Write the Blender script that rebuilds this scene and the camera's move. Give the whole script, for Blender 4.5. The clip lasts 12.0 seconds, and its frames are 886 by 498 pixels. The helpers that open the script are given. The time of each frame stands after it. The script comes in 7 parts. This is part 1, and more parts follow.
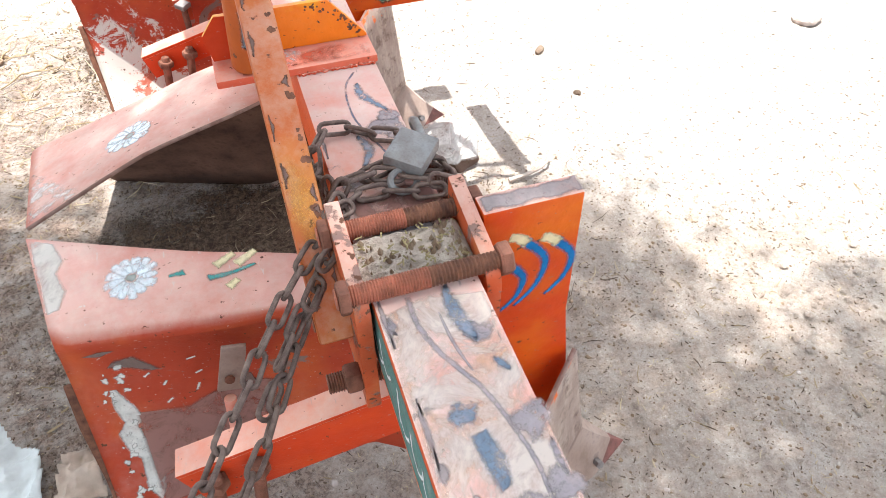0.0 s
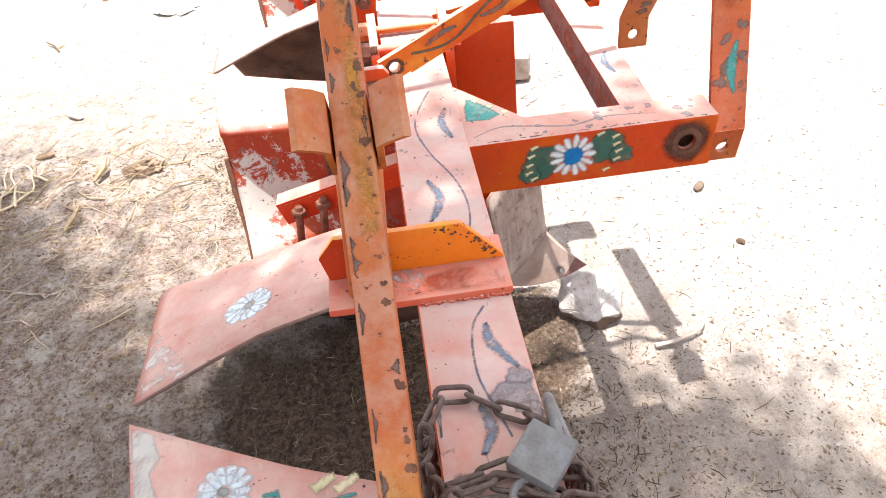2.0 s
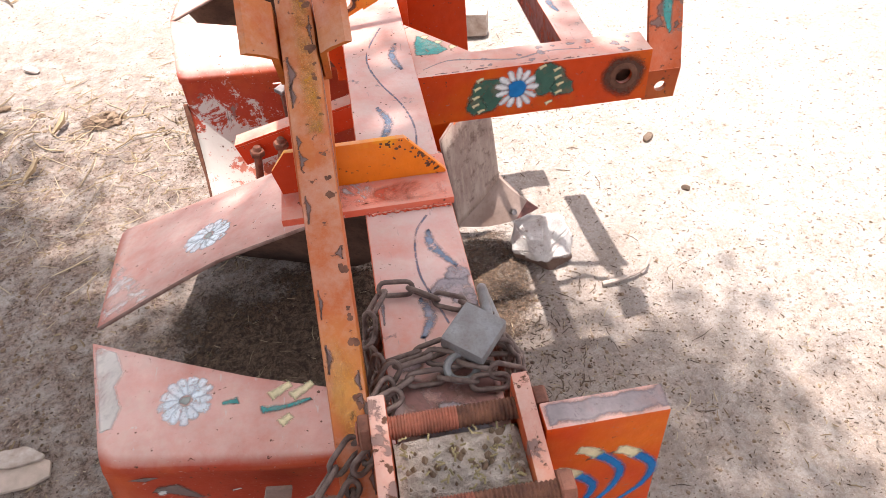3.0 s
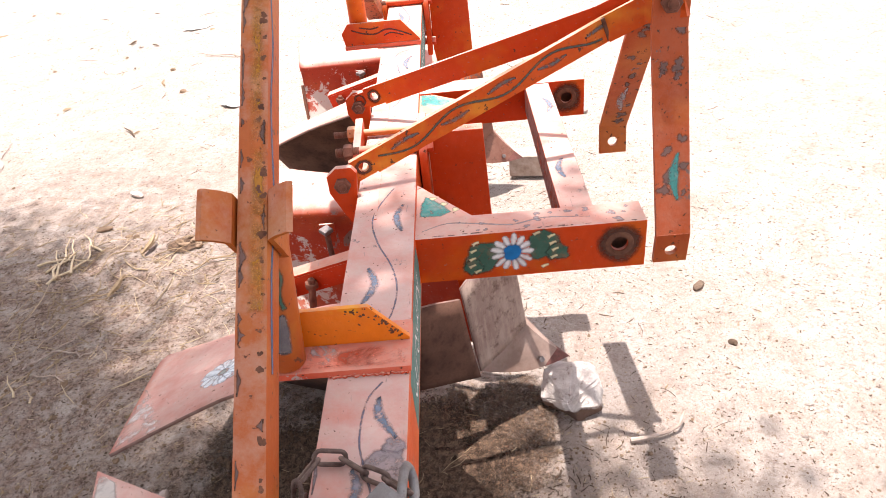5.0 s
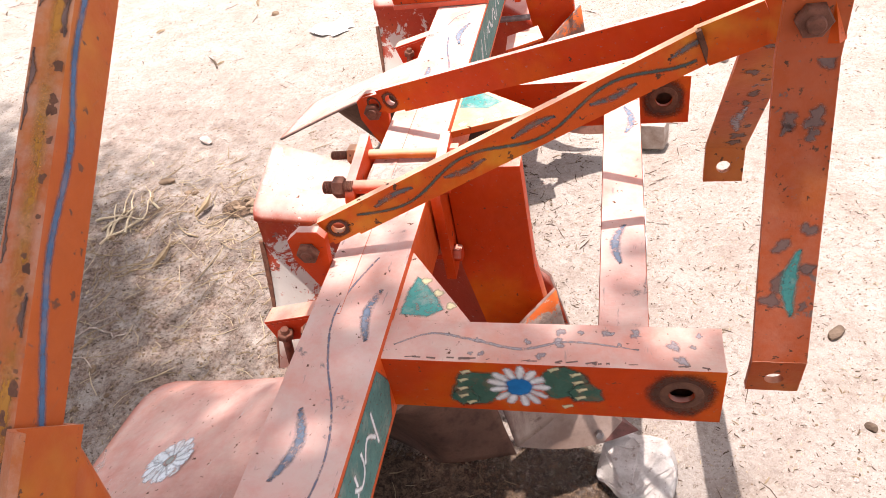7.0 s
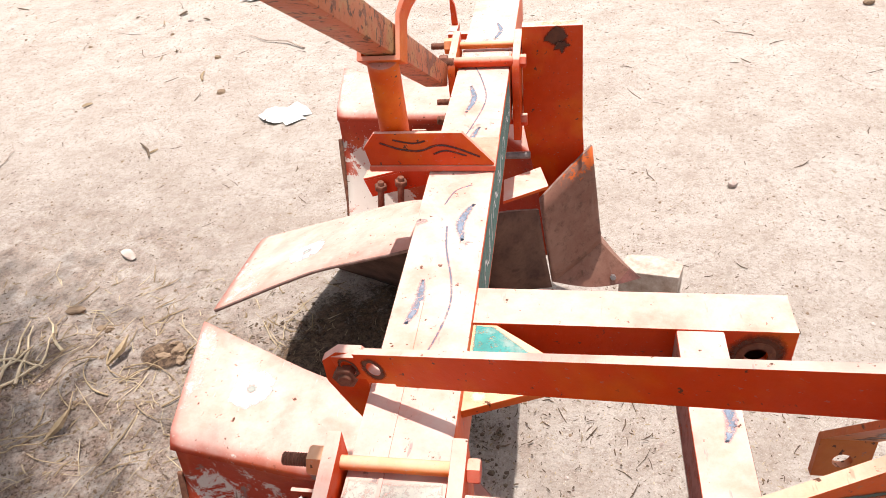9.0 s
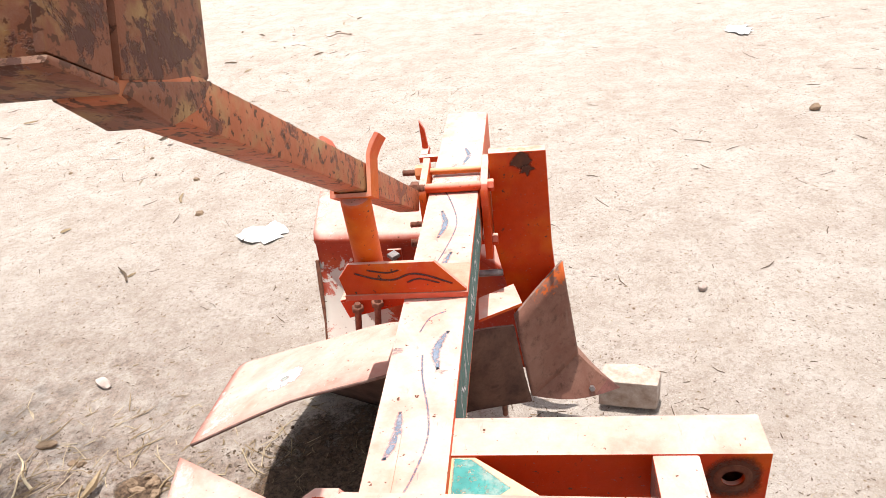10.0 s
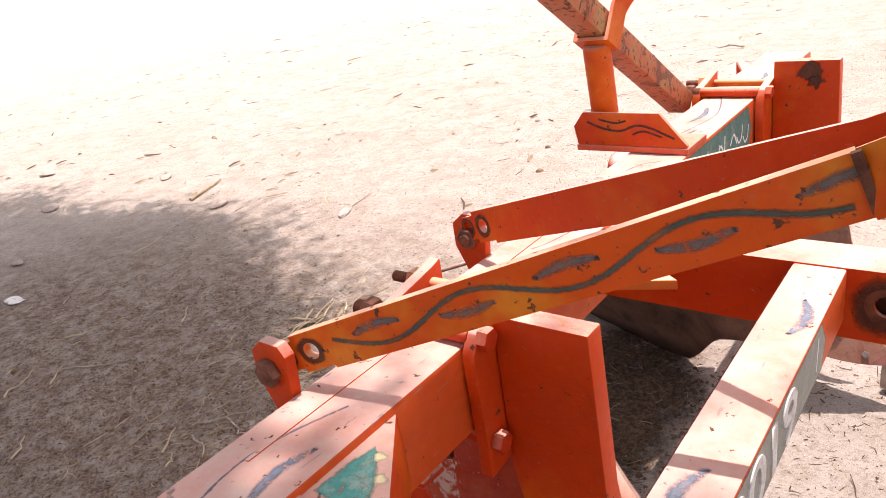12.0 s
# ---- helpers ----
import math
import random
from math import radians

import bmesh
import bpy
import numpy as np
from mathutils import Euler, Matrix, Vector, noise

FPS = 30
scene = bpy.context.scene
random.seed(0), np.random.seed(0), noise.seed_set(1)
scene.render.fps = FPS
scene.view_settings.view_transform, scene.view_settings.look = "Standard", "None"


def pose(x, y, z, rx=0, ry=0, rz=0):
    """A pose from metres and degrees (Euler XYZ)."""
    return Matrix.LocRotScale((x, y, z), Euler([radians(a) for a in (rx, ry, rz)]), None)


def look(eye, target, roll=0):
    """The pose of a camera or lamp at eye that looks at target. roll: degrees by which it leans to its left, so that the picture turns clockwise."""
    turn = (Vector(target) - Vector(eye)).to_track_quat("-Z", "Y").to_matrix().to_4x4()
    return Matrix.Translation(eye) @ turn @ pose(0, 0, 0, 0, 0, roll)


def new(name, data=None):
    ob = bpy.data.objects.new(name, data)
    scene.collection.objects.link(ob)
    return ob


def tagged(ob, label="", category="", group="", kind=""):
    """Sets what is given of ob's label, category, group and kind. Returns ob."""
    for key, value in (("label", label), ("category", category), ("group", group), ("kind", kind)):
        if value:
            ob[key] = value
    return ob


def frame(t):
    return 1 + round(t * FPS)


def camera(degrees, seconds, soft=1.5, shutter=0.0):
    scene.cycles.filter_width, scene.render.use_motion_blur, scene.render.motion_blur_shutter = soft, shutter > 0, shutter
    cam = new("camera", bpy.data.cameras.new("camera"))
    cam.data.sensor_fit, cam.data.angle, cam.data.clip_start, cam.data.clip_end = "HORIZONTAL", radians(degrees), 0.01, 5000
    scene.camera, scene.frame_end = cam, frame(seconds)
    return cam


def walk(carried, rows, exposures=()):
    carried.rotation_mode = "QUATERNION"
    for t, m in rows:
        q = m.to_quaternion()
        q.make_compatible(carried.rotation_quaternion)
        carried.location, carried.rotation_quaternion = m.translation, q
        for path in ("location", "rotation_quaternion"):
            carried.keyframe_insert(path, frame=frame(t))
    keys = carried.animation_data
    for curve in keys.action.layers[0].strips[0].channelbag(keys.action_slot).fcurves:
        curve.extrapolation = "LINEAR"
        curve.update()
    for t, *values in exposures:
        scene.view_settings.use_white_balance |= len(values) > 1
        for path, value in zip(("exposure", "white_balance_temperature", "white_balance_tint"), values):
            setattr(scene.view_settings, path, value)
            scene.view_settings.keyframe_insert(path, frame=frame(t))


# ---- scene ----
cam = camera(63.9, 12.0, soft=0.7)
PATH = [
    (0, (-0.164, 0.562, 1.145), (0.267, 1.849, -0.325), 0.2),
    (0.5, (-0.134, 0.63, 1.152), (0.097, 1.993, -0.294), -2.2),
    (1, (-0.119, 0.709, 1.154), (0.031, 2.043, -0.328), -3.2),
    (1.5, (-0.11, 0.751, 1.164), (-0.014, 2.115, -0.295), -4.2),
    (2, (-0.103, 0.795, 1.198), (-0.003, 2.279, -0.138), -5.3),
    (2.5, (-0.102, 0.786, 1.203), (0.037, 2.269, -0.131), -4.6),
    (2.7, (-0.1, 0.758, 1.184), (0.102, 2.175, -0.213), -3.0),
    (4.3, (0.025, 0.573, 1.245), (-0.074, 2.226, 0.123), -8.0),
    (4.5, (0.048, 0.587, 1.266), (-0.055, 2.296, 0.233), -8.2),
    (5, (0.085, 0.703, 1.249), (0.004, 2.349, 0.115), -6.5),
    (5.5, (0.106, 0.872, 1.245), (0.047, 2.445, 0.011), -7.7),
    (6, (0.176, 0.993, 1.226), (-0.188, 2.523, -0.01), -10.2),
    (6.5, (0.246, 1.04, 1.238), (-0.208, 2.56, 0.021), -10.6),
    (6.7, (0.255, 1.07, 1.235), (-0.246, 2.546, -0.017), -11.9),
    (8.3, (0.132, 1.524, 1.218), (-0.079, 2.928, -0.191), -8.2),
    (8.5, (0.117, 1.54, 1.214), (-0.176, 2.954, -0.169), -8.3),
    (9, (0.101, 1.588, 1.242), (-0.228, 3.113, -0.01), -6.8),
    (9.5, (0.101, 1.599, 1.261), (-0.214, 3.214, 0.124), -7.0),
    (10, (0.114, 1.593, 1.285), (-0.156, 3.289, 0.259), -7.3),
    (10.5, (0.132, 1.571, 1.28), (-0.107, 3.263, 0.241), -8.4),
    (11, (0.188, 1.515, 1.262), (-0.12, 3.119, 0.107), -10.8),
    (11.5, (0.308, 1.463, 1.225), (-0.404, 2.978, 0.13), -11.6),
    (11.8, (0.376, 1.434, 1.133), (-0.662, 2.852, 0.197), -9.3),
    (12, (0.397, 1.422, 1.02), (-0.819, 2.805, 0.239), -9.7),
]
EXPOSURE = [(0.0, 1.95, 6180, 4), (0.5, 1.95, 6240, 5), (1.0, 1.95, 6320, 7), (2.0, 1.77, 6340, 8), (2.5, 1.6, 6420, 11), (4.5, 1.35, 6680, 16), (5.5, 1.3, 6740, 18), (6.5, 1.23, 6700, 17), (8.5, 0.9, 6640, 13), (9.0, 0.86, 6620, 11), (9.5, 0.86, 6580, 10), (10.0, 0.85, 6540, 9), (11.0, 0.86, 6600, 11), (11.5, 0.92, 6680, 14), (12.0, 0.92, 6980, 20)]
walk(cam, [(t, look(eye, target, roll)) for t, eye, target, roll in PATH], EXPOSURE)

from mathutils.geometry import tessellate_polygon

# ---------- world, sun ----------
SUN_DIR = Vector((0.025, -0.128, -1.0)).normalized()
world = bpy.data.worlds.new("sky")
scene.world = world
world.use_nodes = True
wn = world.node_tree.nodes
sky = wn.new("ShaderNodeTexSky")
sky.sky_type = "NISHITA"
sky.sun_disc = False
sky.sun_elevation = radians(83.5)
sky.sun_rotation = radians(-15)
sky.dust_density = 2.5
wn["Background"].inputs["Strength"].default_value = 0.15
haze = wn.new("ShaderNodeHueSaturation")
haze.inputs["Saturation"].default_value = 0.36
world.node_tree.links.new(sky.outputs["Color"], haze.inputs["Color"])
world.node_tree.links.new(haze.outputs["Color"], wn["Background"].inputs["Color"])
sun_data = bpy.data.lights.new("sun", "SUN")
sun_data.energy = 4.15
sun_data.angle = radians(0.53)
sun_data.color = (1.0, 0.97, 0.93)
sun = new("sun", sun_data)
sun.matrix_world = look((0, 0, 12), Vector((0, 0, 12)) + SUN_DIR)


# ---------- materials ----------
def node(nt, kind, **values):
    n = nt.nodes.new(kind)
    for key, value in values.items():
        n.inputs[key.replace("_", " ")].default_value = value
    return n


def noise_of(nt, co, scale, detail=6.0, rough=0.6, distort=0.0):
    n = node(nt, "ShaderNodeTexNoise", Scale=scale, Detail=detail, Roughness=rough, Distortion=distort)
    nt.links.new(co, n.inputs["Vector"])
    return n.outputs["Fac"]


def ramp(nt, fac, lo, hi, a=0.0, b=1.0):
    n = node(nt, "ShaderNodeMapRange")
    n.inputs["From Min"].default_value, n.inputs["From Max"].default_value = lo, hi
    n.inputs["To Min"].default_value, n.inputs["To Max"].default_value = a, b
    nt.links.new(fac, n.inputs["Value"])
    return n.outputs["Result"]


def math_of(nt, op, a, b=None):
    n = nt.nodes.new("ShaderNodeMath")
    n.operation = op
    for slot, v in enumerate((a, b)):
        if v is None:
            continue
        if isinstance(v, (int, float)):
            n.inputs[slot].default_value = v
        else:
            nt.links.new(v, n.inputs[slot])
    return n.outputs[0]


def mix(nt, fac, a, b):
    n = nt.nodes.new("ShaderNodeMix")
    n.data_type = "RGBA"
    for slot, v in ((0, fac), (6, a), (7, b)):
        if isinstance(v, (int, float)):
            n.inputs[slot].default_value = v
        elif isinstance(v, tuple):
            n.inputs[slot].default_value = (*v, 1)
        else:
            nt.links.new(v, n.inputs[slot])
    return n.outputs[2]


def start(name):
    m = bpy.data.materials.new(name)
    m.use_nodes = True
    nt = m.node_tree
    bsdf = nt.nodes["Principled BSDF"]
    bsdf.inputs["Specular IOR Level"].default_value = 0.22
    co = nt.nodes.new("ShaderNodeNewGeometry").outputs["Position"]
    return m, nt, bsdf, co


def finish(nt, bsdf, colour, rough, bump=None, height=0.002, metal=None):
    if isinstance(colour, tuple):
        bsdf.inputs["Base Color"].default_value = (*colour, 1)
    else:
        nt.links.new(colour, bsdf.inputs["Base Color"])
    if isinstance(rough, (int, float)):
        bsdf.inputs["Roughness"].default_value = rough
    else:
        nt.links.new(rough, bsdf.inputs["Roughness"])
    if metal is not None:
        nt.links.new(metal, bsdf.inputs["Metallic"])
    if bump is not None:
        b = node(nt, "ShaderNodeBump", Strength=0.7, Distance=height)
        nt.links.new(bump, b.inputs["Height"])
        nt.links.new(b.outputs["Normal"], bsdf.inputs["Normal"])


def old_paint(name, base, second, faded, chip, fade=0.85, chips=0.62, blotch=5.0, rust=(0.09, 0.035, 0.018), scratch=0.5, rough=0.42, worn_below=None, spot=0.66, worn_from=-0.3, worn_much=0.2):
    """Brush-painted steel: two paint tones, faces that look up bleached and dusted, chips to primer, rust spots, fine scratches."""
    m, nt, bsdf, co = start(name)
    tone = mix(nt, ramp(nt, noise_of(nt, co, blotch, 4.0), 0.5, 0.68), base, second)
    tone = mix(nt, ramp(nt, noise_of(nt, co, 60.0, 5.0), 0.3, 0.7, 0.0, 0.22), tone, (base[0] * 0.55, base[1] * 0.5, base[2] * 0.5))
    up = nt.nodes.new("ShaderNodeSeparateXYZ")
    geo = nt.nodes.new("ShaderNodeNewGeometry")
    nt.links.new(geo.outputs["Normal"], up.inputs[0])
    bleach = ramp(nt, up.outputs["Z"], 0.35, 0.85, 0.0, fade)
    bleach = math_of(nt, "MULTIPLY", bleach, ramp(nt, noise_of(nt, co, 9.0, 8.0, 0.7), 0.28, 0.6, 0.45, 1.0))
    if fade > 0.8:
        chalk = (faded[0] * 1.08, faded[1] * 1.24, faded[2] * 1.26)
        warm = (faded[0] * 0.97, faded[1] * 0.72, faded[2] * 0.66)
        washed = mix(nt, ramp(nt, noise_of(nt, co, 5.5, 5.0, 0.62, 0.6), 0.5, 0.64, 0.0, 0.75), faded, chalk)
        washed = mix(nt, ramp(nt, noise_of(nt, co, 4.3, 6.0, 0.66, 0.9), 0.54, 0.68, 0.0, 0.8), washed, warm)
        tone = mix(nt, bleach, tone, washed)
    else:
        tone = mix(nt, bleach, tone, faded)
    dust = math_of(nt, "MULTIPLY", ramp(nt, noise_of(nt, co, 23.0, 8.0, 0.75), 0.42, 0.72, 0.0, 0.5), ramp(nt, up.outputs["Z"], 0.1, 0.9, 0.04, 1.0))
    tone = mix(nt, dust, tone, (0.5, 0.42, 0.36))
    stretched = node(nt, "ShaderNodeMapping")
    stretched.inputs["Scale"].default_value = (1.0, 0.2, 1.6)
    stretched.inputs["Rotation"].default_value = (0.3, 0.5, 0.7)
    nt.links.new(co, stretched.inputs["Vector"])
    lines = ramp(nt, noise_of(nt, stretched.outputs[0], 140.0, 3.0, 0.6), 0.66, 0.72, 0.0, scratch)
    tone = mix(nt, lines, tone, chip)
    chip_fac = ramp(nt, noise_of(nt, co, 17.0, 9.0, 0.72, 0.3), chips, chips + 0.03)
    tone = mix(nt, chip_fac, tone, chip)
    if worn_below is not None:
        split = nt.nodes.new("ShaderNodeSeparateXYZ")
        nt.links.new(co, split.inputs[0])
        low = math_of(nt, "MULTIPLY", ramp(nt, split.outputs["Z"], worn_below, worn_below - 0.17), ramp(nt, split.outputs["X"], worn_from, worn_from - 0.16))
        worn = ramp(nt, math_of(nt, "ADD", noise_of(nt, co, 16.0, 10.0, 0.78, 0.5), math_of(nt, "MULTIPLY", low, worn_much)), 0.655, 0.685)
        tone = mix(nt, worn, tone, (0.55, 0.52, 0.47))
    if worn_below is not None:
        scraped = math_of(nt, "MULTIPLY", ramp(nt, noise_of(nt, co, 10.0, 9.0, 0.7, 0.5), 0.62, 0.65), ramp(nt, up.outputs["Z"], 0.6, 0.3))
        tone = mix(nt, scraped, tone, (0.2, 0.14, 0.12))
    spots = ramp(nt, noise_of(nt, co, 95.0, 4.0, 0.6), spot, spot + 0.04)
    tone = mix(nt, spots, tone, rust)
    bump = math_of(nt, "SUBTRACT", noise_of(nt, co, 45.0, 6.0), math_of(nt, "MULTIPLY", chip_fac, 0.6))
    r = math_of(nt, "ADD", ramp(nt, bleach, 0.0, 1.0, rough, 0.75), math_of(nt, "MULTIPLY", noise_of(nt, co, 30.0), 0.15))
    finish(nt, bsdf, tone, r, bump, 0.0016)
    return m


def rusty(name, light, dark, rough=0.75, scale=40.0, metallic=0.0):
    m, nt, bsdf, co = start(name)
    tone = mix(nt, ramp(nt, noise_of(nt, co, scale, 8.0, 0.7), 0.35, 0.66), dark, light)
    tone = mix(nt, ramp(nt, noise_of(nt, co, scale * 4, 4.0), 0.55, 0.72, 0.0, 0.6), tone, (dark[0] * 0.6, dark[1] * 0.6, dark[2] * 0.6))
    bsdf.inputs["Metallic"].default_value = metallic
    finish(nt, bsdf, tone, rough, noise_of(nt, co, scale * 3, 6.0, 0.7), 0.0015)
    return m


def plain_rough(name, a, b, scale=20.0, rough=0.7, height=0.001):
    m, nt, bsdf, co = start(name)
    tone = mix(nt, ramp(nt, noise_of(nt, co, scale, 7.0, 0.65), 0.3, 0.7), a, b)
    finish(nt, bsdf, tone, rough, noise_of(nt, co, scale * 3, 6.0), height)
    return m


def worn_motif(name, colour, under, wear=0.5):
    """Brushed-on motif paint, thin at its rim and rubbed through to the coat below."""
    m, nt, bsdf, co = start(name)
    tone = mix(nt, ramp(nt, noise_of(nt, co, 50.0, 7.0, 0.7), 0.35, 0.7), colour, (colour[0] * 0.7, colour[1] * 0.7, colour[2] * 0.7))
    tone = mix(nt, ramp(nt, noise_of(nt, co, 33.0, 6.0, 0.7), 0.5, 0.75, 0.0, 0.5), tone, under)
    coat = nt.nodes.new("ShaderNodeAttribute")
    coat.attribute_name = "coat"
    ragged = math_of(nt, "ADD", coat.outputs["Fac"], math_of(nt, "MULTIPLY", math_of(nt, "SUBTRACT", noise_of(nt, co, 190.0, 6.0, 0.75), 0.5), 1.1))
    cover = ramp(nt, ragged, 0.12, 0.95)
    rubbed = ramp(nt, noise_of(nt, co, 110.0, 9.0, 0.8, 0.3), wear - 0.04, wear + 0.1, 1.0, 0.1)
    nt.links.new(math_of(nt, "MULTIPLY", cover, rubbed), bsdf.inputs["Alpha"])
    finish(nt, bsdf, tone, 0.65, noise_of(nt, co, 80.0), 0.0008)
    return m


def crumbled(name, a, b):
    """Loose earth whose crumbs thin out where its coat runs low."""
    m, nt, bsdf, co = start(name)
    tone = mix(nt, ramp(nt, noise_of(nt, co, 75.0, 9.0, 0.82, 0.4), 0.4, 0.56), a, b)
    coat = nt.nodes.new("ShaderNodeAttribute")
    coat.attribute_name = "coat"
    crumbs = math_of(nt, "ADD", coat.outputs["Fac"], math_of(nt, "MULTIPLY", math_of(nt, "SUBTRACT", noise_of(nt, co, 90.0, 8.0, 0.8), 0.5), 1.8))
    nt.links.new(ramp(nt, crumbs, 0.3, 0.75), bsdf.inputs["Alpha"])
    finish(nt, bsdf, tone, 0.95, noise_of(nt, co, 110.0, 8.0, 0.8), 0.012)
    return m


def scoured(name, pale):
    """Soil-worn steel: brown film, pale rubbed streaks, rust, and flakes of orange paint left along the top."""
    m, nt, bsdf, co = start(name)
    tone = mix(nt, ramp(nt, noise_of(nt, co, 9.0, 8.0, 0.7), 0.35, 0.66), (0.17 + 0.06 * pale, 0.065 + 0.087 * pale, 0.043 + 0.084 * pale), (0.24 + 0.09 * pale, 0.115 + 0.135 * pale, 0.08 + 0.128 * pale))
    long = node(nt, "ShaderNodeMapping")
    long.inputs["Scale"].default_value = (1.0, 1.0, 0.16)
    nt.links.new(co, long.inputs["Vector"])
    tone = mix(nt, ramp(nt, noise_of(nt, long.outputs[0], 48.0, 6.0, 0.7), 0.62 - 0.18 * pale, 0.74 - 0.1 * pale, 0.0, 0.35 + 0.5 * pale), tone, (0.27 + 0.13 * pale, 0.18 + 0.13 * pale, 0.14 + 0.115 * pale))
    tone = mix(nt, ramp(nt, noise_of(nt, co, 38.0, 8.0, 0.75), 0.52, 0.68, 0.0, 0.8), tone, (0.075, 0.036, 0.025))
    split = nt.nodes.new("ShaderNodeSeparateXYZ")
    nt.links.new(co, split.inputs[0])
    left = ramp(nt, math_of(nt, "ADD", noise_of(nt, co, 26.0, 8.0, 0.75), ramp(nt, split.outputs["Z"], 0.34, 0.465, -0.2, 0.25)), 0.6, 0.63)
    tone = mix(nt, left, tone, (0.5, 0.1, 0.02))
    finish(nt, bsdf, tone, 0.55, noise_of(nt, co, 60.0, 8.0, 0.75), 0.002)
    return m


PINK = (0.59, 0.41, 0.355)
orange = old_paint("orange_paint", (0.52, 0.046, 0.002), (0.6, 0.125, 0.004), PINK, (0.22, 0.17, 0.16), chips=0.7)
red_orange = old_paint("red_orange_paint", (0.5, 0.04, 0.006), (0.56, 0.065, 0.008), (0.66, 0.36, 0.27), (0.3, 0.26, 0.24), chips=0.68)
beam_paint = old_paint("beam_paint", (0.56, 0.075, 0.01), (0.6, 0.11, 0.015), (0.575, 0.4, 0.358), (0.27, 0.2, 0.19), fade=0.95, chips=0.63, scratch=0.8)
board_paint = old_paint("mouldboard_paint", (0.37, 0.048, 0.02), (0.45, 0.085, 0.025), (0.62, 0.38, 0.325), (0.5, 0.47, 0.43), fade=0.9, chips=0.68, blotch=7.0, worn_below=0.36, worn_from=-0.36, worn_much=0.05)
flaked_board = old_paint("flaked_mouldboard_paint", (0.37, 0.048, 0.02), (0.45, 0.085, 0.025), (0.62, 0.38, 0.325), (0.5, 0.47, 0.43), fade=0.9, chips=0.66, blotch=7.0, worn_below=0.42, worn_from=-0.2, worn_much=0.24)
yellow_paint = old_paint("yellow_paint", (0.72, 0.17, 0.008), (0.74, 0.34, 0.012), (0.75, 0.42, 0.12), (0.08, 0.05, 0.03), fade=0.3, chips=0.7, blotch=14.0)
bar_paint = old_paint("bar_paint", (0.4, 0.085, 0.016), (0.43, 0.14, 0.02), (0.47, 0.175, 0.08), (0.17, 0.095, 0.08), fade=0.4, chips=0.66, blotch=9.0, scratch=0.2, rust=(0.13, 0.05, 0.03), spot=0.64)
apex_paint = old_paint("rusted_bar_paint", (0.2, 0.07, 0.035), (0.3, 0.18, 0.07), (0.36, 0.16, 0.085), (0.085, 0.032, 0.022), fade=0.4, chips=0.53, blotch=26.0, spot=0.54)
bar_c_paint = old_paint("rust_speckled_paint", (0.4, 0.12, 0.05), (0.36, 0.21, 0.09), (0.46, 0.25, 0.15), (0.17, 0.06, 0.035), fade=0.5, chips=0.56, blotch=22.0, spot=0.57)
peach_paint = old_paint("peach_paint", (0.56, 0.12, 0.02), (0.6, 0.2, 0.03), (0.68, 0.44, 0.27), (0.4, 0.3, 0.25), fade=0.85, chips=0.7)
base_paint = old_paint("base_plate_paint", (0.6, 0.1, 0.05), (0.62, 0.17, 0.1), (0.66, 0.28, 0.2), (0.4, 0.36, 0.33), fade=0.7, chips=0.64)
soil_side = scoured("scoured_steel", 0.1)
pale_side = scoured("rubbed_steel", 1.0)
# Rusty steel for the wing undersides, darkened in colour to imitate their shade.
shaded_underside = rusty("shade_dark_steel", (0.17, 0.088, 0.06), (0.06, 0.03, 0.022), 0.9, 12.0)
stay_paint = old_paint("stay_paint", (0.55, 0.075, 0.004), (0.62, 0.25, 0.02), (0.62, 0.4, 0.28), (0.2, 0.12, 0.08), chips=0.68, blotch=7.0, spot=0.64)
strap_paint = old_paint("strap_paint", (0.38, 0.07, 0.016), (0.44, 0.13, 0.03), (0.5, 0.24, 0.15), (0.16, 0.1, 0.085), chips=0.62, spot=0.62, scratch=0.5)
share_steel = rusty("share_steel", (0.34, 0.25, 0.21), (0.2, 0.13, 0.1), 0.6, 12.0)
rust_dark = rusty("rust_dark", (0.2, 0.085, 0.05), (0.07, 0.03, 0.02), 0.8, 70.0)
rod_rust = rusty("rod_rust", (0.23, 0.09, 0.058), (0.1, 0.04, 0.025), 0.7, 60.0)
chain_metal = rusty("chain_metal", (0.21, 0.15, 0.125), (0.075, 0.045, 0.038), 0.6, 90.0, 0.3)
cream_nut = rusty("pale_nut", (0.6, 0.5, 0.44), (0.4, 0.3, 0.25), 0.6, 50.0)
bare_steel = rusty("bare_steel", (0.3, 0.275, 0.265), (0.15, 0.12, 0.115), 0.45, 50.0, 0.5)
lock_metal = rusty("lock_metal", (0.245, 0.24, 0.24), (0.13, 0.105, 0.095), 0.6, 38.0, 0.2)
blue = worn_motif("blue_motif", (0.16, 0.2, 0.265), PINK, 0.53)
bar_blue = worn_motif("bar_blue_motif", (0.07, 0.14, 0.25), (0.45, 0.2, 0.08), 0.6)
bright_blue = worn_motif("bright_blue_motif", (0.008, 0.17, 0.44), (0.02, 0.2, 0.4), 0.74)
dark_line = worn_motif("dark_line_motif", (0.14, 0.14, 0.2), PINK, 0.52)
wave_line = worn_motif("wave_line_motif", (0.045, 0.035, 0.035), (0.5, 0.08, 0.01), 0.7)
dark_green = worn_motif("dark_green_motif", (0.05, 0.12, 0.085), (0.45, 0.1, 0.03), 0.62)
teal = worn_motif("teal_motif", (0.055, 0.25, 0.23), PINK, 0.57)
white_motif = worn_motif("white_motif", (0.76, 0.77, 0.76), PINK, 0.66)
